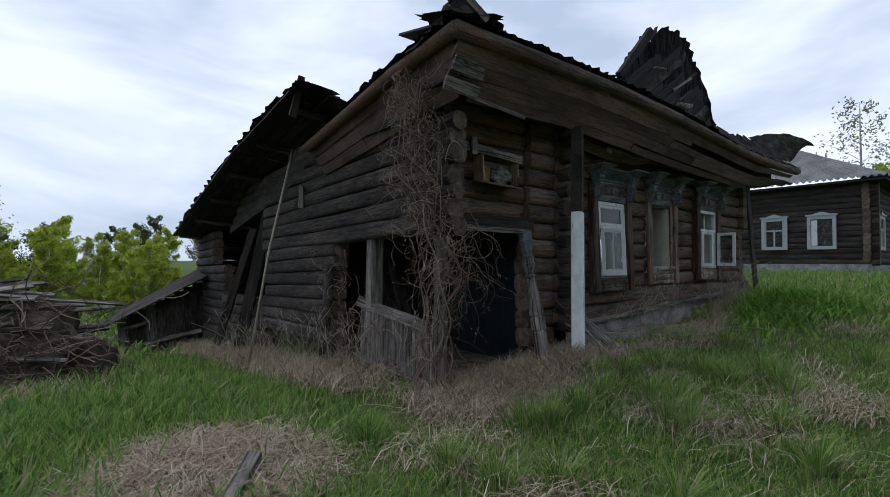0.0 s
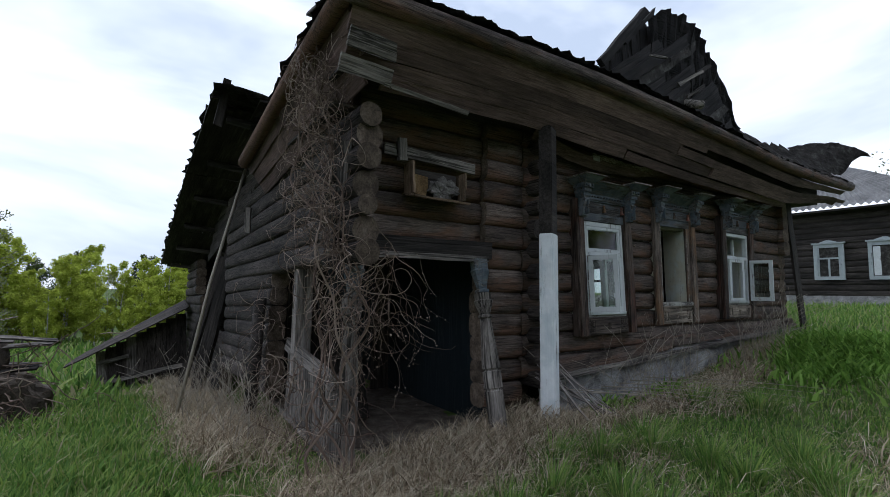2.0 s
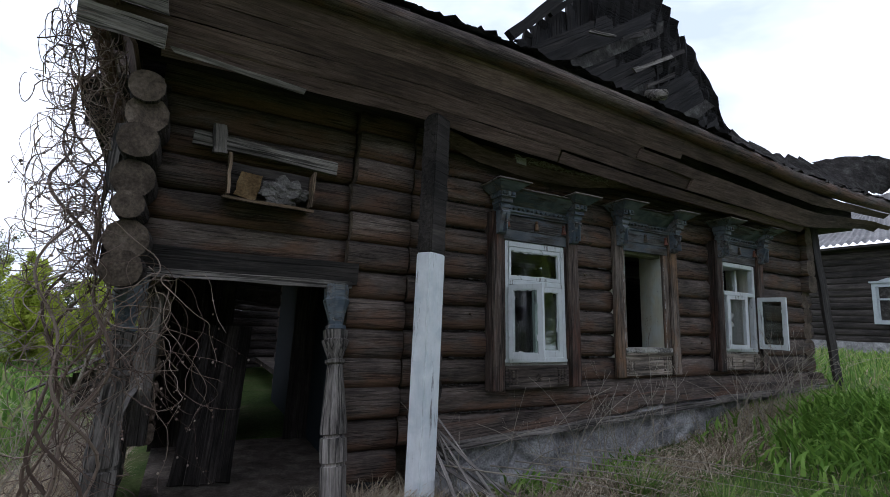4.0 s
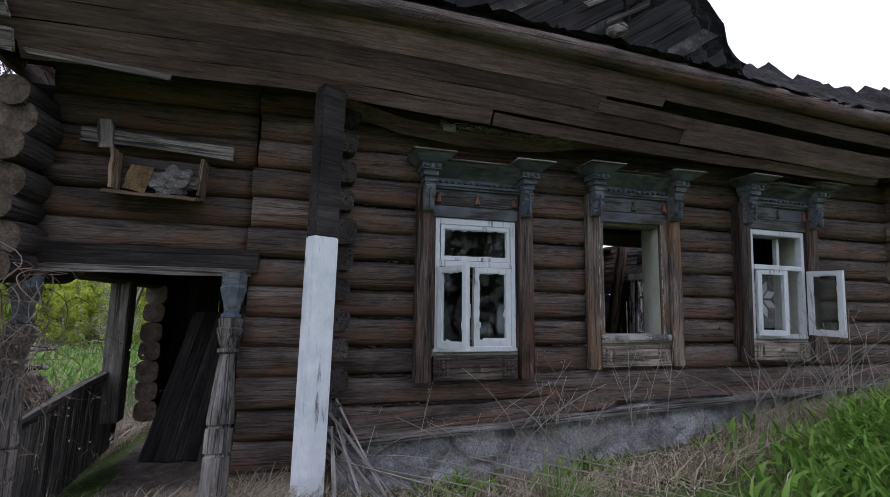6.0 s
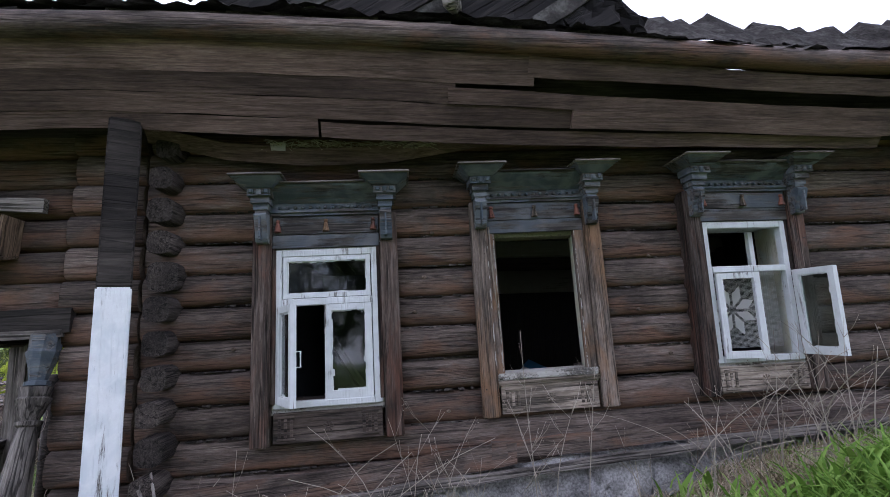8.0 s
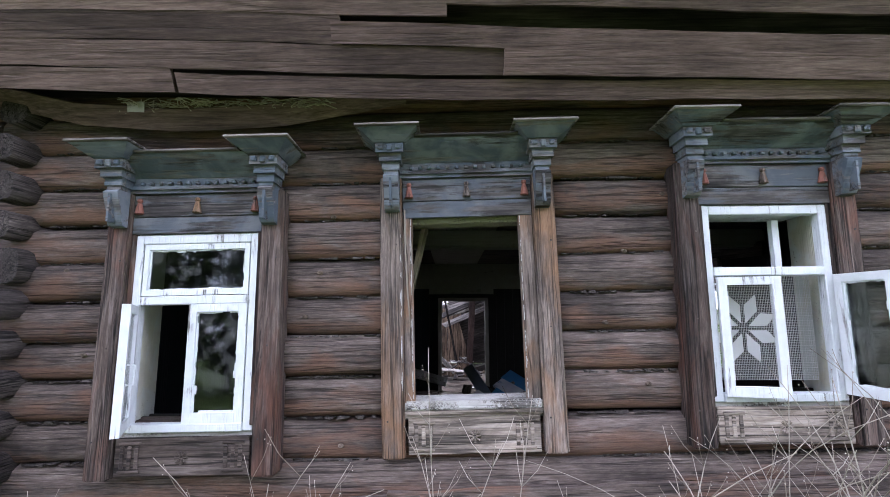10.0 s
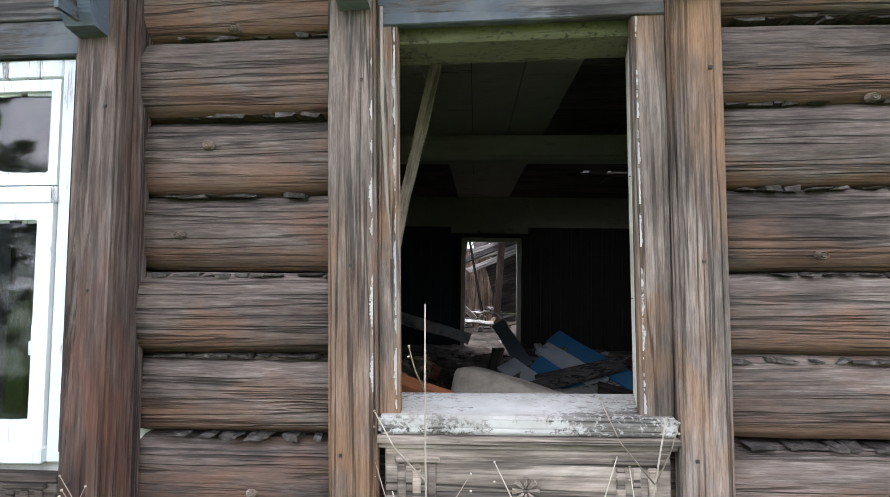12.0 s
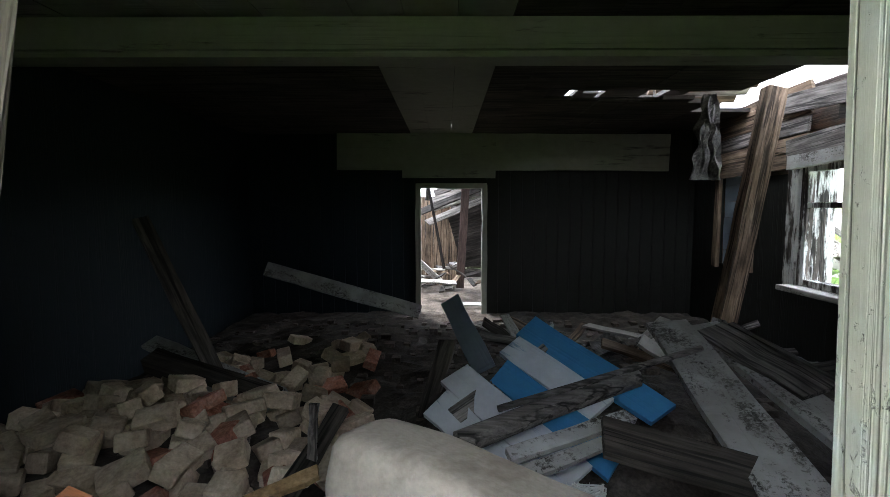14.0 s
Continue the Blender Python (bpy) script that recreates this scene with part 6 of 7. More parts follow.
loose("leaning_rafter", (8.32, 12.0, 0.6), (8.42, 11.8, 2.6), 0.13, 0.1, EAVE, "brown rafter standing behind the doorway", "beam", (0, -1, 0))
loose("leaning_rafter", (8.05, 12.3, 0.9), (7.75, 12.1, 2.5), 0.05, 0.05, DARKWOOD, "dark thin rafter behind the doorway", "beam", (0, -1, 0))
loose("leaning_rafter", (8.0, 12.0, 0.7), (7.55, 11.9, 1.15), 0.1, 0.08, SILLW, "pale fallen beam behind the doorway", "beam", (0, -1, 0))
for i in range(26):
    x, y, a_ = rb.uniform(7.3, 9.2), rb.uniform(11.2, 13.2), rb.uniform(0, math.tau)
    z_ = 0.45 + rb.uniform(0, 0.45)
    loose("fallen_board", (x, y, z_), (x + 0.7 * math.cos(a_), y + 0.4 * math.sin(a_), z_ + rb.uniform(-0.1, 0.3)), rb.uniform(0.05, 0.13), 0.02, rb.choice([GREY, SILLW, FRESH, DARKWOOD]), "pale fallen board in the back room", ragged=0.05)
part("back_floor", boxes((5.5, 11.4, 10.5, 16.0, 0.3, 0.42)), RUBBLE, floor)

# Unseen planks added overhead to shade the view through the doorway.
for i in range(6):
    loose("roof_plank", (8.15, 11.2 + 0.5 * i, 2.75 - 0.05 * i), (11.4, 11.2 + 0.5 * i, 2.95 - 0.05 * i), 0.48, 0.03, DARKWOOD, "roof board added to shade the back room", facing=(0, 0, 1))
# Dark boards put in for the shaded, black half of the doorway's view.
fp = thing("fallen_roof_panel", (8.7, 12.6, 0.5), "dark board panel added for the blackness behind the doorway", "roof panel")
for i in range(6):
    plank("board", (8.10 + 0.05 * i, 12.6 + 0.03 * i, 1.80 - 0.17 * i), (9.6, 12.6 + 0.03 * i, 2.25 - 0.2 * i), 0.20, 0.03, DARKWOOD, fp)
# lace curtain in the third window
cx_, cz_ = WINDOWS[2][0], WINDOWS[2][1]
lc = bmesh.new()
c0 = (cx_ - 0.10, cz_ + 0.64)
for k in range(8):
    a = (k + 0.5) * math.tau / 8
    u, v = Vector((math.cos(a), math.sin(a))), Vector((-math.sin(a), math.cos(a)))
    tip = [Vector(c0) + u * 0.03, Vector(c0) + u * 0.13 + v * 0.042, Vector(c0) + u * 0.215, Vector(c0) + u * 0.13 - v * 0.042]
    lc.faces.new([lc.verts.new((p[0], 4.165, p[1])) for p in tip])
for k in range(64):
    tube(lc, [(cx_ - 0.31 + k * 0.0099, 4.168, cz_ + 0.34), (cx_ - 0.31 + k * 0.0099, 4.168, cz_ + 0.96)], 0.0015, 3, False)
for k in range(64):
    tube(lc, [(cx_ - 0.31, 4.17, cz_ + 0.34 + k * 0.0098), (cx_ + 0.32, 4.17, cz_ + 0.34 + k * 0.0098)], 0.0015, 3, False)
tagged(part("lace_curtain", lc, LACE), "white lace curtain with a large flower", "curtain")

# caulking between the logs of the front
mo = bmesh.new()
rm = random.Random(5)
for k in range(2, 12):
    z = SEAM0 + COURSE * k
    x = 5.45
    while x < 11.6:
        L_ = rm.uniform(0.02, 0.07)
        if rm.random() < 0.92 and not any(a - 0.09 < x + L_ and x < b + 0.09 and zb - 0.3 < z < zt + 0.5 for a, b, zb, zt in holes):
            h_ = rm.uniform(0.0015, 0.006)
            y_ = 4.112 + rm.uniform(-0.004, 0.01)
            vv = box(mo, x, x + L_, y_, y_ + 0.06, z + rise(x) - h_, z + rise(x) + h_)
            for v in vv:
                v.co += Vector((rm.uniform(-0.012, 0.012), rm.uniform(-0.008, 0.004), rm.uniform(-0.004, 0.004)))
        x += L_ * rm.uniform(0.8, 1.8)
tagged(part("caulking", mo, MOSS), "ragged grey tow caulking between the logs", "caulking", kind="stuff")

# knots and loose nails of the front logs
kn = [(7.13, 2.28), (7.30, 1.73), (7.05, 2.02), (8.95, 2.40), (9.05, 1.63), (8.82, 1.98), (7.28, 1.29), (5.6, 2.3), (5.75, 1.8), (9.2, 2.75), (7.2, 2.62), (8.9, 1.30), (10.6, 2.2), (10.9, 1.75)]
for x, z in kn:
    k = part("knot", (lambda b: (lathe(b, [(0.0015, 0.006), (0.006, 0.008), (0.010, 0.004), (0.013, 0.0075), (0.017, 0.002), (0.020, -0.01)], 10), b)[1])(bmesh.new()), LOG_END, front, "round brown knot", pose(x, 4.100, z, 90, 0, 0) @ Matrix.Diagonal((0.95, 0.7, 0.8, 1.0)))

loose("white_plank", (5.9, 7.42, 1.0), (7.12, 6.72, 0.86), 0.13, 0.03, DIRTY, "dark plank with scraps of white paint on the bricks", "plank", (0.1, -0.5, 0.85))

# ---- plants ----
def strips(name, material, label, category, starts, bend_seed, kind="stuff"):
    """Many thin blades in one mesh. starts: rows of x, y, z, height, width, lean, heading."""
    a = np.asarray(starts, dtype=float)
    n = len(a)
    x, y, z, h, w, lean, hd = a.T
    fr = np.array([0.0, 0.4, 0.75, 1.0])
    wd = np.array([1.0, 0.85, 0.5, 0.06])
    P = np.zeros((n, 4, 2, 3))
    dx, dy = np.cos(hd), np.sin(hd)
    sx, sy = -np.sin(hd + 0.6), np.cos(hd + 0.6)
    for k in range(4):
        f = fr[k]
        out = lean * h * f ** 1.8
        up = h * f * np.sqrt(np.maximum(0.05, 1 - (lean * f) ** 2 * 0.6))
        for s in (0, 1):
            q = (s - 0.5) * w * wd[k]
            P[:, k, s, 0] = x + dx * out + sx * q
            P[:, k, s, 1] = y + dy * out + sy * q
            P[:, k, s, 2] = z + up
    verts = P.reshape(-1, 3)
    base = (np.arange(n) * 8)[:, None, None]
    quad = np.array([[0, 1, 3, 2], [2, 3, 5, 4], [4, 5, 7, 6]])[None]
    faces = (base + quad).reshape(-1, 4)
    me = bpy.data.meshes.new(name)
    me.vertices.add(len(verts))
    me.vertices.foreach_set("co", verts.ravel())
    me.loops.add(faces.size)
    me.loops.foreach_set("vertex_index", faces.ravel().astype(np.int32))
    me.polygons.add(len(faces))
    me.polygons.foreach_set("loop_start", (np.arange(len(faces)) * 4).astype(np.int32))
    me.update()
    me.validate()
    me.materials.append(material)
    return tagged(new(name, me), label, category, kind=kind)


def in_house(x, y):
    return (x > 3.1 and y > 4.05 and x < 11.7 and y < 16.6) or (x > 23.6 and y > 3.6)


def hayness(x, y):
    """How much of the turf is dead straw: the mound, along the walls, patches."""
    m = math.exp(-(((x - 0.75) / 0.82) ** 2 + ((y - 3.48) / 0.82) ** 2) ** 3)
    porch_ = math.exp(-((x - 3.9) / 1.3) ** 4 - ((y - 3.55) / 0.65) ** 4) * 0.9
    base_ = math.exp(-((y - 3.6) / 0.55) ** 4) * (0.7 if 5 < x < 11 else 0)
    sidew = math.exp(-((x - 2.65) / 0.6) ** 4) * smoothstep(4.5, 6.0, y) * (1 - smoothstep(15, 17, y)) * 0.85
    patch = (0.02 + max(0.0, noise.noise(Vector((x * 1.1, y * 1.1, 5))) + 0.5 * noise.noise(Vector((x * 3.1, y * 3.1, 15))))) * (0.55 * smoothstep(1.1, 1.3, x) if y < 3.2 else 0.55 * smoothstep(2.1, 2.7, x))
    yard = 0.6 * math.exp(-((x + 0.9) / 1.6) ** 4 - ((y - 8.6) / 1.4) ** 4)
    return max(m, porch_, base_, sidew, min(0.6, patch * 1.05), yard)


rg = random.Random(99)
green, straw = [], []


def sow(n, xa, xb, ya, yb, hmin, hmax, wid):
    for _ in range(n):
        x, y = rg.uniform(xa, xb), rg.uniform(ya, yb)
        if in_house(x, y) or (y > 3.5 and 5.2 < x < 9.2 and rg.random() < 0.65):
            continue
        hay = hayness(x, y)
        z = ground_z(x, y) - 0.01
        tuft = noise.noise(Vector((x * 2.3, y * 2.3, 9)))
        if rg.random() < hay:
            h = rg.uniform(0.10, 0.30) * (0.5 if y > 3.55 and x > 5.2 else 1.0)
            flat = 0.45 if x < 1.9 and y < 4.6 else (0.4 if y < 3.1 else 0.0)
            straw.append((x, y, z + rg.uniform(0, 0.03), h, wid * rg.uniform(0.5, 0.9), rg.uniform(0.75, 1.25) + flat, rg.uniform(0, math.tau)))
        else:
            tall = (1.0 + 0.9 * max(0, tuft) + (0.35 if x < 1.0 or (y > 3.4 and x < 2.2) else 0)) * (0.5 if y > 3.0 and 5.0 < x < 9.2 else 1.0) * (1 - 0.5 * smoothstep(1.0, 2.0, x) * (1 - smoothstep(9, 11, x)))
            green.append((x, y, z, rg.uniform(hmin, hmax) * tall, wid * rg.uniform(0.6, 1.2) * (1.7 if x < 0.9 or (y > 3.4 and x < 2.2) else 1.0), rg.uniform(0.15, 0.95), rg.uniform(0, math.tau)))


sow(56000, -1.2, 5.0, 1.0, 6.5, 0.07, 0.20, 0.011)
sow(16000, 1.2, 6.5, -0.4, 1.2, 0.07, 0.2, 0.010)
sow(42000, 2.5, 11.5, 1.0, 4.1, 0.07, 0.20, 0.010)
sow(16000, -5, 3.2, 5.0, 12, 0.08, 0.22, 0.016)
sow(12000, 4, 14, -1.5, 2.0, 0.08, 0.2, 0.014)
sow(14000, -9, 16, -8, 1.0, 0.08, 0.2, 0.02)
sow(7000, -9, 0, 0, 14, 0.08, 0.22, 0.018)
sow(5000, 10, 18, -3, 16, 0.1, 0.24, 0.025)
sow(12000, 10, 24, -4, 9, 0.10, 0.26, 0.03)
sow(10000, -30, 3, 12, 34, 0.15, 0.35, 0.06)
strips("grass", GRASS, "green spring grass of uneven height", "grass", green, 1)
# thicker straw where it lies in heaps
for _ in range(9000):
    x, y = rg.gauss(0.75, 0.56), rg.gauss(3.48, 0.56)
    if hayness(x, y) > 0.4:
        straw.append((x, y, ground_z(x, y) - rg.uniform(0.0, 0.03), rg.uniform(0.10, 0.26), rg.uniform(0.005, 0.011), rg.uniform(1.35, 1.7), rg.uniform(0, math.tau)))
for _ in range(3500):
    x, y = rg.uniform(1.3, 9.0), rg.uniform(0.2, 3.7)
    straw.append((x, y, ground_z(x, y) - 0.01, rg.uniform(0.05, 0.15), rg.uniform(0.003, 0.006), rg.uniform(1.2, 1.7), rg.uniform(0, math.tau)))
for _ in range(9000):
    x, y = rg.uniform(2.6, 11.3), rg.gauss(3.72, 0.2)
    if not in_house(x, y) and not (7.5 < x < 8.6 and rg.random() < 0.5):
        straw.append((x, y, ground_z(x, y), rg.uniform(0.05, 0.16 if y > 3.6 and x > 5.2 else 0.26), rg.uniform(0.003, 0.008), rg.uniform(0.7, 1.25), rg.uniform(0, math.tau)))
for _ in range(3500):
    x, y = rg.gauss(2.6, 0.25), rg.uniform(4.6, 15)
    if not in_house(x, y):
        straw.append((x, y, ground_z(x, y), rg.uniform(0.12, 0.40), rg.uniform(0.005, 0.012), rg.uniform(0.5, 1.3), rg.uniform(0, math.tau)))
strips("dry_grass", HAY, "flattened pale dry grass and straw", "dry grass", straw, 2)

# coarse stems lying across one another on the mound and at the foot of the walls
def lying_stems(n, where_, r0):
    bm = bmesh.new()
    for _ in range(n):
        x, y = where_()
        a, turn, lift = rg.uniform(0, math.tau), rg.uniform(-0.5, 0.5), rg.uniform(0.0, 0.05)
        step, pts = rg.uniform(0.03, 0.09), []
        for i in range(5):
            pts.append(Vector((x, y, ground_z(x, y) + lift + 0.012 * math.sin(2 * i + a))))
            x, y, a = x + step * math.cos(a), y + step * math.sin(a), a + turn
        if not any(in_house(p.x, p.y) for p in pts):
            tube(bm, pts, r0 * rg.uniform(0.5, 1.2), 3, False)
    return bm


def on_mound():
    while True:
        x, y = rg.uniform(-0.2, 1.7), rg.uniform(2.5, 4.5)
        if hayness(x, y) > 0.45:
            return x, y


tagged(part("straw_stems", lying_stems(2600, on_mound, 0.0055), HAY), "coarse pale stems matted on the old hay mound", "straw", kind="stuff")
tagged(part("litter_stems", lying_stems(1500, lambda: (rg.uniform(2.4, 10.5), rg.gauss(3.55, 0.28)), 0.0045), HAY), "pale broken stems lying along the front of the house", "straw", kind="stuff")
tagged(part("yard_litter", lying_stems(1100, lambda: (rg.gauss(2.65, 0.22), rg.uniform(4.6, 13)), 0.008), HAY), "pale broken stems lying along the side of the house", "straw", kind="stuff")

# tufts of taller grass
tufts = []
for cx, cy in ((2.55, 2.0), (3.9, 1.75), (4.3, 2.3), (2.1, 2.6), (5.2, 2.2), (3.2, 2.7), (1.9, 3.4)) + tuple((rg.uniform(1.6, 8.0), rg.uniform(0.9, 3.2)) for _ in range(26)):
    for _ in range(200):
        a, r_ = rg.uniform(0, math.tau), abs(rg.gauss(0, 0.10))
        x, y = cx + r_ * math.cos(a), cy + r_ * math.sin(a)
        tufts.append((x, y, ground_z(x, y), rg.uniform(0.12, 0.30), rg.uniform(0.005, 0.010), rg.uniform(0.2, 0.9), a))
strips("grass_tufts", GRASS, "taller tufts of dark green grass", "grass", tufts, 3)

# broad-leaved weeds by the far corner and along the wall
weeds = []
for _ in range(5600):
    x, y = rg.gauss(9.75, 0.7), rg.gauss(2.62, 0.34)
    if rg.random() < 0.05:
        x, y = rg.choice([7.2, 8.8, 6.2]) + rg.gauss(0, 0.2), 3.75 + rg.gauss(0, 0.1)
    if in_house(x, y) or x < 5.6 or (y > 3.3 and x > 8.0 and rg.random() < 0.8):
        continue
    f = 0.6 + 0.5 * math.exp(-((x - 9.8) / 1.0) ** 2)
    weeds.append((x, y, ground_z(x, y) + rg.uniform(0, 0.12) * f, rg.uniform(0.14, 0.32) * f, rg.uniform(0.02, 0.045), rg.uniform(0.5, 1.15), rg.uniform(0, math.tau)))
strips("weeds", WEED, "lush bright green broad-leaved weeds", "weeds", weeds, 4)


def stalk(points, r0, parent=None):
    bm = bmesh.new()
    tube(bm, points, [r0 * (1 - 0.75 * i / (len(points) - 1)) for i in range(len(points))], 5)
    return bm


def dead_stalk(x, y, h, lean, heading, twigs=3, r0=0.006):
    """A dead weed stem with a few side twigs."""
    z = ground_z(x, y) - 0.02
    bm = bmesh.new()
    pts = []
    for i in range(8):
        f = i / 7
        pts.append(Vector((x + math.cos(heading) * lean * h * f ** 2 + 0.012 * math.sin(5 * f + x * 9), y + math.sin(heading) * lean * h * f ** 2, z + h * f * (1 - 0.3 * lean * f))))
    tube(bm, pts, [r0 * (1 - 0.08 * i) for i in range(8)], 5)
    for k in range(twigs):
        p = pts[rg.randrange(3, 7)]
        a = rg.uniform(0, math.tau)
        L_ = rg.uniform(0.08, 0.25)
        tube(bm, [p, p + Vector((math.cos(a) * L_ * 0.5, math.sin(a) * L_ * 0.3, L_ * 0.5)), p + Vector((math.cos(a) * L_ * 0.8, math.sin(a) * L_ * 0.5, L_))], [r0 * 0.5, r0 * 0.4, r0 * 0.3], 4)
        for q in range(2):
            bmesh.ops.create_icosphere(bm, subdivisions=1, radius=0.0032, matrix=Matrix.Translation(p + Vector((math.cos(a) * L_ * 0.8, math.sin(a) * L_ * 0.5, L_ * (1 - 0.2 * q)))))
    ob = part("dead_stalk", bm, STALK, smooth=True)
    return tagged(ob, "pale dry weed stalk standing by the wall", "stalk", "dead stalks")


for x, y, h, le, hd in ((7.83, 3.86, 1.42, 0.03, 2.8), (7.90, 3.88, 0.98, 0.25, 2.6), (7.97, 3.86, 0.95, 0.22, 0.3), (8.22, 3.90, 1.15, 0.12, 0.2), (7.35, 3.9, 0.75, 0.3, 2.9), (7.05, 3.88, 0.7, 0.3, 0.4)):
    dead_stalk(x, y, h, le, hd, 7, 0.0042)
for _ in range(125):
    x = rg.choice([rg.uniform(5.3, 11.2), rg.gauss(9.6, 0.6), rg.gauss(7.2, 0.6)])
    if 7.6 < x < 8.5:
        continue
    dead_stalk(x, rg.uniform(3.4, 3.95), rg.uniform(0.35, 1.15), rg.uniform(0.05, 1.1), rg.uniform(0, math.tau), rg.randrange(0, 4), rg.uniform(0.0022, 0.0048))
for _ in range(96):
    dead_stalk(rg.uniform(2.25, 2.95), rg.uniform(5.0, 11), rg.uniform(0.35, 1.1), rg.uniform(0.1, 0.9), rg.uniform(0, math.tau), 4, rg.uniform(0.003, 0.006))
# laths and long stems leaning at the foot of the white post
for i in range(12):
    a0 = Vector((5.15 + rg.uniform(-0.05, 0.2), 3.95, 0.95 + rg.uniform(-0.25, 0.1)))
    a1 = Vector((5.25 + rg.uniform(0.0, 0.75), 3.45 + rg.uniform(-0.15, 0.2), 0.42))
    ob = plank("thin_lath", a0, a1, rg.uniform(0.01, 0.022), 0.008, GREY, None, (0, -1, 0.2))
    tagged(ob, "thin grey lath leaning at the post's foot", "lath", "leaning laths")
for i in range(7):
    x = 5.3 + 0.25 * i
    pts = [(x, 3.8, ground_z(x, 3.8) + 0.3), (x + 0.6, 3.3 - 0.05 * i, ground_z(x, 3.3) + 0.24), (x + 1.3, 2.8 - 0.1 * i, ground_z(x + 1.3, 2.7) + 0.05)]
    ob = part("fallen_reed", stalk([Vector(p) for p in pts], 0.006), STALK, smooth=True)
    tagged(ob, "long pale stem bent down over the grass", "stem", "fallen stems")


# ---- the dead creeper on the porch corner ----
def clear_of_walls(q):
    """Keep a strand outside the logs, the log ends and the parapet."""
    if q.z > 1.9 and q.x > 3.0 and q.y > 3.74:
        if q.x - 3.0 < q.y - 3.74:
            q.x = 3.0
        else:
            q.y = 3.74
    elif q.z <= 1.9 and q.y > 4.2 and q.x > 3.08:
        q.x = 3.08
    q.x = max(q.x, 2.62)
    q.z = max(q.z, 0.04)
    return q


def tendril(bm, r, p, steps, step, droop, pull, axis_at, radius):
    """One curling strand: a smooth walk that droops and keeps near its stem's axis."""
    d = Vector((r.gauss(0, 1), r.gauss(0, 1), r.gauss(0, 0.8))).normalized()
    w = Vector((r.gauss(0, 1), r.gauss(0, 1), r.gauss(0, 1))).normalized()
    pts = [Vector(p)]
    for _ in range(steps):
        w = (w + 0.5 * Vector((r.gauss(0, 1), r.gauss(0, 1), r.gauss(0, 1)))).normalized()
        c = Vector((*axis_at(pts[-1].z), pts[-1].z)) - pts[-1]
        d = (d + 0.42 * w.cross(d) + Vector((0, 0, -droop)) + pull * c).normalized()
        pts.append(clear_of_walls(pts[-1] + d * step * r.uniform(0.7, 1.2)))
    k = len(pts)
    tube(bm, pts, [radius * (1 - 0.65 * i / k) for i in range(k)], 4, False)
    return pts


def creeper_axis(z):
    return (piecewise(z, [(0, 3.02), (1.2, 3.02), (1.9, 2.96), (2.5, 2.83), (3.6, 2.83)]), piecewise(z, [(0, 3.95), (1.6, 3.93), (2.1, 4.0), (2.7, 4.2), (3.6, 4.15)]))


vine = thing("creeper", (3.0, 4.0, 0.1), "tangled dead brown creeper hanging over the porch corner", "creeper")
rv = random.Random(12)
stems, twigs, hanging, low_side, buds = (bmesh.new() for _ in range(5))
for k in range(7):
    pts, off = [], rv.uniform(0, 6)
    for i in range(44):
        z = 0.05 + 3.55 * i / 43
        ax, ay = creeper_axis(z)
        pts.append(clear_of_walls(Vector((ax + 0.15 * math.sin(2.6 * z + off) + 0.05 * math.sin(9 * z + 2 * off), ay + 0.13 * math.cos(2.1 * z + 1.7 * off) + 0.04 * math.cos(8 * z + off), z))))
    tube(stems, pts, [0.011 - 0.00014 * i for i in range(44)], 5, False)
for _ in range(250):
    z = rv.uniform(1.9, 3.6)
    ax, ay = creeper_axis(z)
    pts = tendril(twigs, rv, clear_of_walls(Vector((ax + rv.gauss(0, 0.13), ay + rv.gauss(0, 0.22), z))), rv.randrange(12, 32), 0.042, 0.10, 0.22, creeper_axis, rv.uniform(0.0022, 0.0048))
    if rv.random() < 0.5:
        bmesh.ops.create_icosphere(buds, subdivisions=1, radius=rv.uniform(0.005, 0.010), matrix=Matrix.Translation(pts[-1]))
for _ in range(75):
    z = rv.uniform(0.5, 2.0)
    ax, ay = creeper_axis(z)
    tendril(twigs, rv, clear_of_walls(Vector((ax + rv.gauss(0, 0.13), ay + rv.gauss(0, 0.10), z))), rv.randrange(12, 30), 0.045, 0.20, 0.12, creeper_axis, rv.uniform(0.0024, 0.0048))
for _ in range(46):
    p = Vector((rv.uniform(3.15, 3.45), rv.uniform(3.84, 3.96), rv.uniform(1.45, 1.95)))
    pts = tendril(hanging, rv, p, rv.randrange(14, 34), 0.045, 0.30, 0.05, lambda z: (3.30, 3.9), rv.uniform(0.002, 0.004))
    for q in pts[-6::2]:
        bmesh.ops.create_icosphere(buds, subdivisions=1, radius=rv.uniform(0.005, 0.009), matrix=Matrix.Translation(q + Vector((rv.uniform(-0.02, 0.02), 0, -0.01))))
for _ in range(110):
    y = rv.uniform(4.3, 6.9)
    tendril(low_side, rv, (rv.uniform(2.85, 3.02), y, rv.uniform(0.1, 1.7 if y > 5.8 else 1.0)), rv.randrange(12, 26), 0.045, 0.16, 0.06, lambda z: (2.93, 5.8), rv.uniform(0.0026, 0.005))
for name_, bm_, label_ in (("stem_tangle", stems, "thick ropy stems"), ("twig_tangle", twigs, "fine tangled twigs"), ("hanging_tangle", hanging, "twigs hanging into the porch opening"), ("side_tangle", low_side, "twigs along the side wall"), ("dry_seed_heads", buds, "dry seed heads")):
    tagged(part(name_, bm_, VINE, vine, label_), kind="stuff")

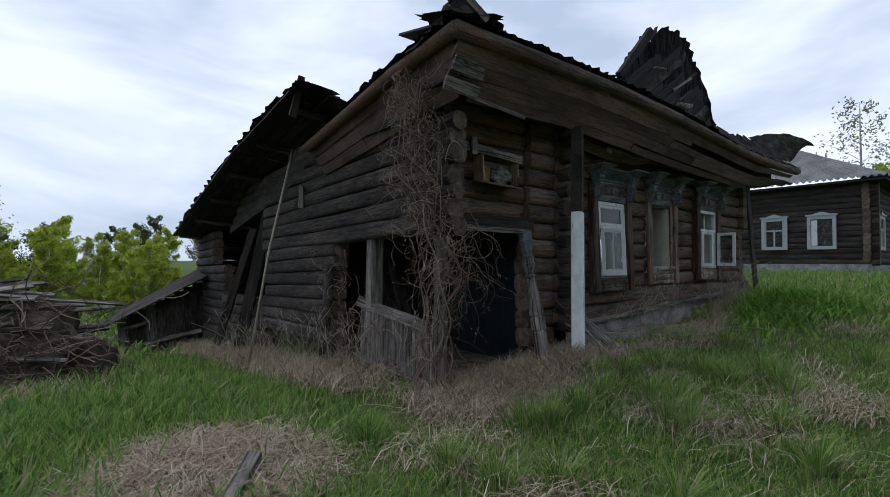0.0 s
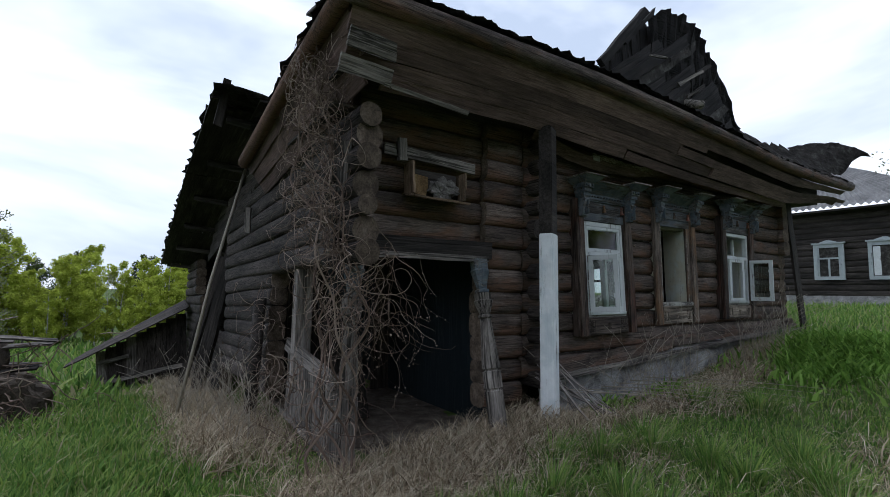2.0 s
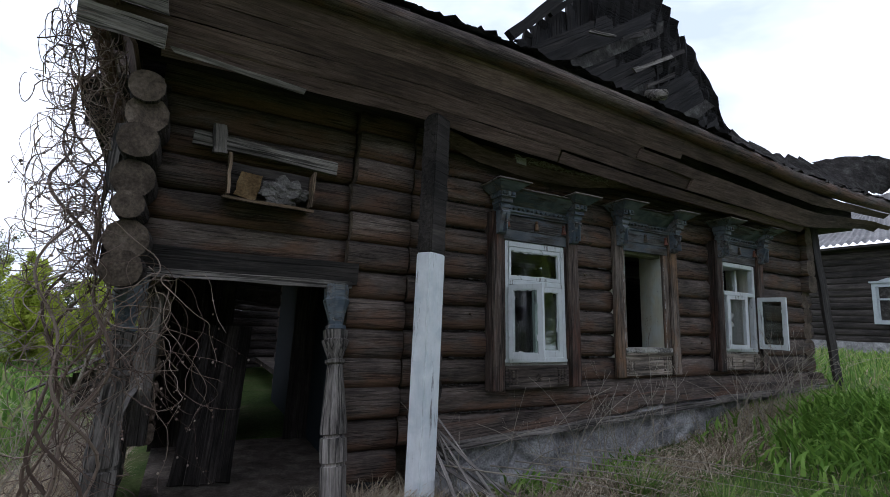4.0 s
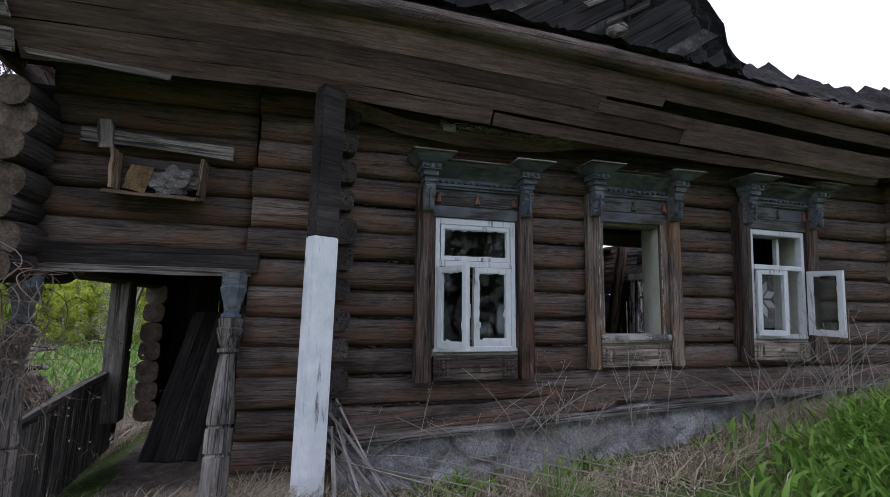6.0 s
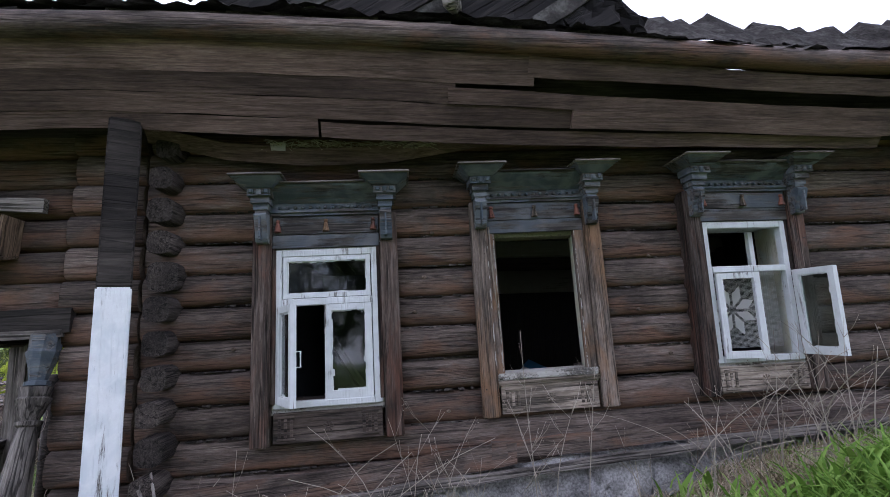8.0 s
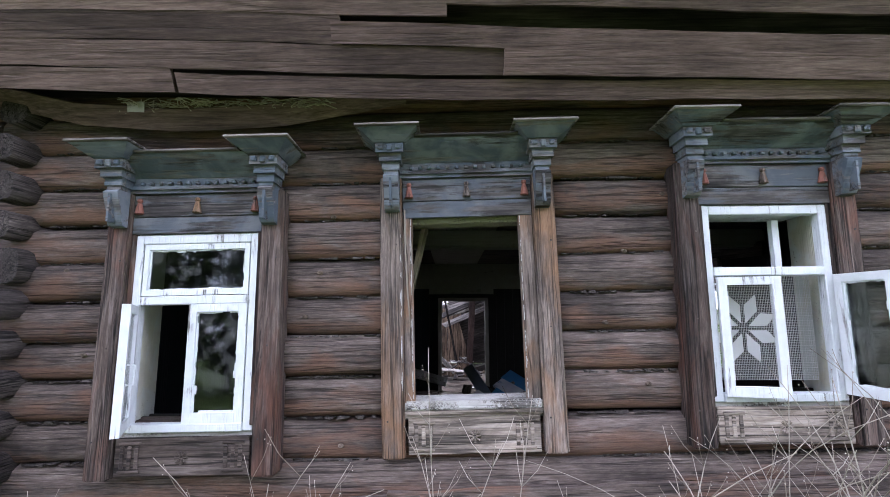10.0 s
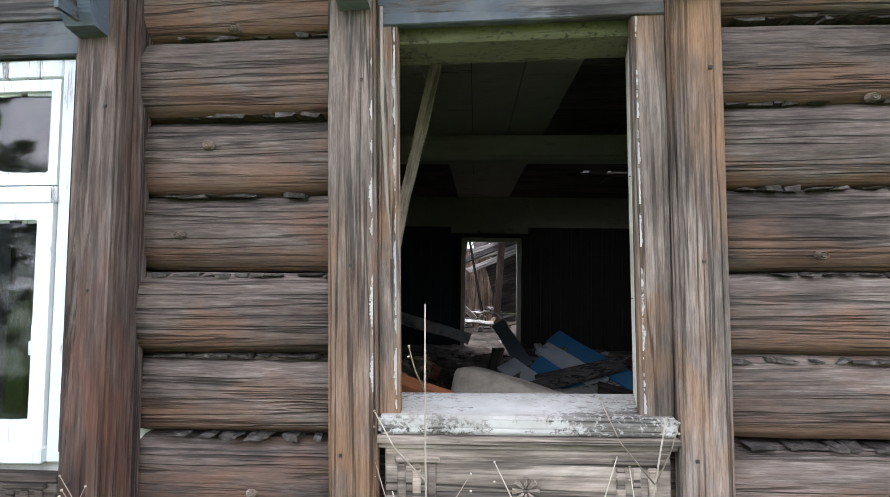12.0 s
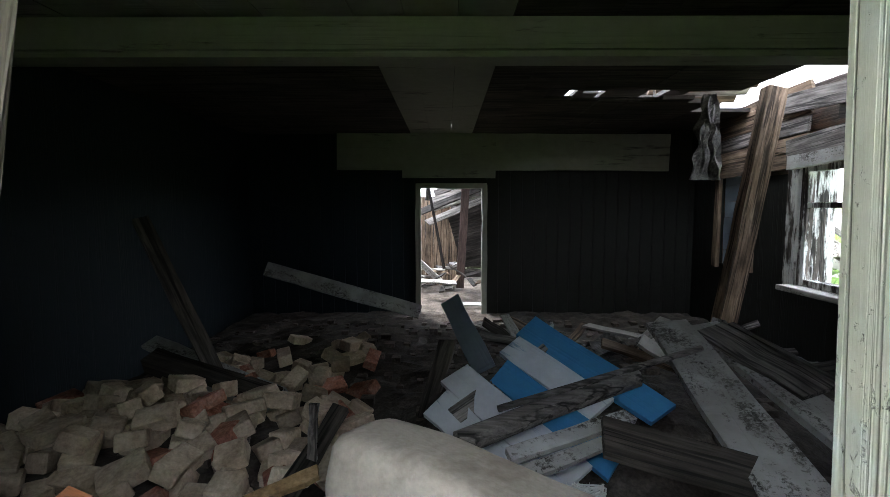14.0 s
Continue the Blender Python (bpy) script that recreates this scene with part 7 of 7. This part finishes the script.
# ---- heap of old timber in the yard ----
yard = thing("timber_heap", (-1.3, 10.2, -0.4), "dark heap of rotten boards, brush and earth", "heap")
bm = bmesh.new()
bmesh.ops.create_icosphere(bm, subdivisions=5, radius=1)
for v in bm.verts:
    n_ = noise.noise(v.co * 2.5) * 0.22 + noise.noise(v.co * 7) * 0.09
    v.co = Vector((v.co.x * 1.85 * (1 + n_), v.co.y * 0.95 * (1 + n_), max(-0.2, v.co.z) * 1.45 * (1 + n_)))
part("earth_core", bm, RUBBLE, yard, m=pose(-1.3, 10.3, -0.5))
for i in range(46):
    a = rg.uniform(-0.6, 0.6)
    u = rg.uniform(-1.3, 1.2)
    c = Vector((-1.3 + u, 10.0 + rg.uniform(-0.6, 0.7), rg.uniform(0.1, 1.2) * math.sqrt(max(0.05, 1 - (u / 1.75) ** 2)) - 0.1))
    d = Vector((math.cos(a), math.sin(a), rg.uniform(-0.12, 0.12))) * rg.uniform(0.4, 1.0)
    plank("board", c - d, c + d, rg.uniform(0.06, 0.16), 0.03, rg.choice([GREY, DARKWOOD, GREY]), yard, facing=(rg.uniform(-0.4, 0.4), -0.4, 1))
br = bmesh.new()
for i in range(900):
    c = Vector((-1.2 + rg.gauss(0, 0.85), 9.75 + rg.gauss(0, 0.45), -0.5 + abs(rg.gauss(0, 0.65))))
    pts = [c]
    d = Vector((rg.uniform(-1, 1), rg.uniform(-1, 0.4), rg.uniform(-0.5, 0.7))).normalized()
    for _ in range(4):
        d = (d + Vector((rg.uniform(-1, 1), rg.uniform(-1, 1), rg.uniform(-1, 1))) * 0.35).normalized()
        pts.append(pts[-1] + d * 0.14)
    tube(br, pts, 0.008, 4, False)
tagged(part("brushwood", br, VINE, yard, "brown brushwood"), kind="stuff")
# old log sunk in the straw mound
ol = put_mesh("old_log", log_mesh(0.75, 0.055, 901, GREY), None, along((0.60, 2.62, 0.12), (0.96, 3.2, 0.21), (0, 0, 1)))
tagged(ol, "grey rotten log half sunk in the straw", "log")


# ---- trees ----
def leaf_cloud(rng, blobs, count, size):
    """Small leaves scattered in clumps, as one mesh."""
    V, F = [], []
    for _ in range(count):
        c, rad = blobs[rng.randrange(len(blobs))]
        d = Vector((rng.gauss(0, 1), rng.gauss(0, 1), rng.gauss(0, 1)))
        d = d.normalized() * rad * rng.random() ** 0.45
        p = Vector(c) + d
        a = Vector((rng.gauss(0, 1), rng.gauss(0, 1), rng.gauss(0, 1))).normalized() * size * rng.uniform(0.6, 1.4)
        b = a.cross(Vector((rng.gauss(0, 1), rng.gauss(0, 1), rng.gauss(0, 1)))).normalized() * size * 0.5
        k = len(V)
        V += [p - a, p + b, p + a, p - b]
        F.append((k, k + 1, k + 2, k + 3))
    me = bpy.data.meshes.new("crown")
    me.from_pydata(V, [], F)
    return me


def tree(seed, h, leaf, bark, spread, count, size, label, low=0.10, thin=1.0):
    r = random.Random(seed)
    ob = thing("tree", (0, 0, 0), label, "tree", "trees at the meadow's edge")
    bm = bmesh.new()
    trunk = [Vector((0.12 * math.sin(i * 0.8 + seed), 0.12 * math.cos(i * 0.6 + seed), h * i / 9 - 0.1)) for i in range(10)]
    tube(bm, trunk, [0.013 * h * (1 - i / 10.5) for i in range(10)], 7)
    blobs = []
    for k in range(26):
        f = low + (0.97 - low) * (k / 25)
        p = trunk[0].lerp(trunk[-1], f)
        a = r.uniform(0, math.tau)
        L_ = spread * h * (0.35 + 0.65 * math.sin(math.pi * min(1, (f - low) / (1.02 - low) * 0.75 + 0.22))) * r.uniform(0.5, 1.1)
        tip = p + Vector((math.cos(a) * L_, math.sin(a) * L_, L_ * 0.75))
        tube(bm, [p, p.lerp(tip, 0.5) + Vector((0, 0, 0.05 * L_)), tip], [0.004 * h * (1.1 - f), 0.0025 * h * (1.1 - f), 0.001 * h], 4, False)
        for g in (0.45, 0.75, 1.0):
            blobs.append((p.lerp(tip, g), L_ * 0.30 * thin + 0.12))
    part("trunk", bm, bark, ob, smooth=True)
    me = leaf_cloud(r, blobs, count, size)
    me.materials.append(leaf)
    tagged(put_mesh("crown", me, ob), kind="stuff")
    return ob


kinds = [
    tree(1, 8.5, LEAF, BARKB, 0.20, 5200, 0.135, "young birch in bright yellow-green leaf"),
    tree(2, 9.5, LEAF, BARKB, 0.17, 5200, 0.135, "young birch in bright yellow-green leaf"),
    tree(3, 7.0, LEAF, BARKB, 0.24, 5200, 0.135, "young birch in bright yellow-green leaf"),
    tree(4, 8.0, LEAF2, BARKD, 0.24, 4200, 0.125, "dark green broad-leaved tree at the wood's edge"),
    tree(5, 8.5, BUDS, BARKB, 0.18, 1500, 0.08, "nearly bare birch with first buds", thin=1.2),
]
used = [False] * len(kinds)


def plant(k, x, y, s, lift=0.0):
    m = pose(x, y, ground_z(x, y) + lift, 0, 0, rg.uniform(0, 360)) @ Matrix.Scale(s, 4)
    if not used[k]:
        used[k] = True
        kinds[k].matrix_basis = m
        return
    c = copy_thing(kinds[k], m)
    c.matrix_basis = m


for i in range(72):
    u = i / 71
    x = -26 + 30 * u + rg.uniform(-1, 1)
    y = 33 + rg.uniform(-2, 5) + (4 if u < 0.3 else 0)
    k = rg.choice([0, 1, 2, 0, 1, 2, 4]) if u > 0.35 else rg.choice([3, 3, 0, 4, 1])
    plant(k, x, y, rg.uniform(0.42, 0.6) * (1.0 if u > 0.35 else 0.85))
for i in range(26):
    plant(rg.choice([3, 1, 3]), -40 + 1.9 * i + rg.uniform(-1, 1), 44 + rg.uniform(-3, 5), rg.uniform(0.6, 0.72))
for i in range(46):
    plant(rg.choice([0, 2, 2]) if i > 14 else 3, -26 + 0.66 * i + rg.uniform(-0.6, 0.6), 31.5 + rg.uniform(-1.5, 1), rg.uniform(0.22, 0.36))
for i in range(10):
    plant(rg.choice([3, 4]), -14 - rg.uniform(0, 10), 20 + rg.uniform(-4, 6), rg.uniform(0.4, 0.7))
for x, y, k, s in ((-2.9, 24, 4, 0.68), (-3.9, 25.5, 4, 0.62), (37, 6.6, 4, 1.2), (39, 5.0, 4, 1.1), (38.5, 4.2, 0, 0.85), (42, 6.0, 0, 0.8), (44, 2, 3, 1.0), (46, 4, 1, 1.0)):
    plant(k, x, y, s)
# unseen wood added behind the camera; it darkens the panes' reflections
for i in range(24):
    plant(rg.choice([3, 0, 3, 3]), -18 + 2.0 * i + rg.uniform(-1, 1), -15 + rg.uniform(-3, 3), rg.uniform(1.0, 1.4))
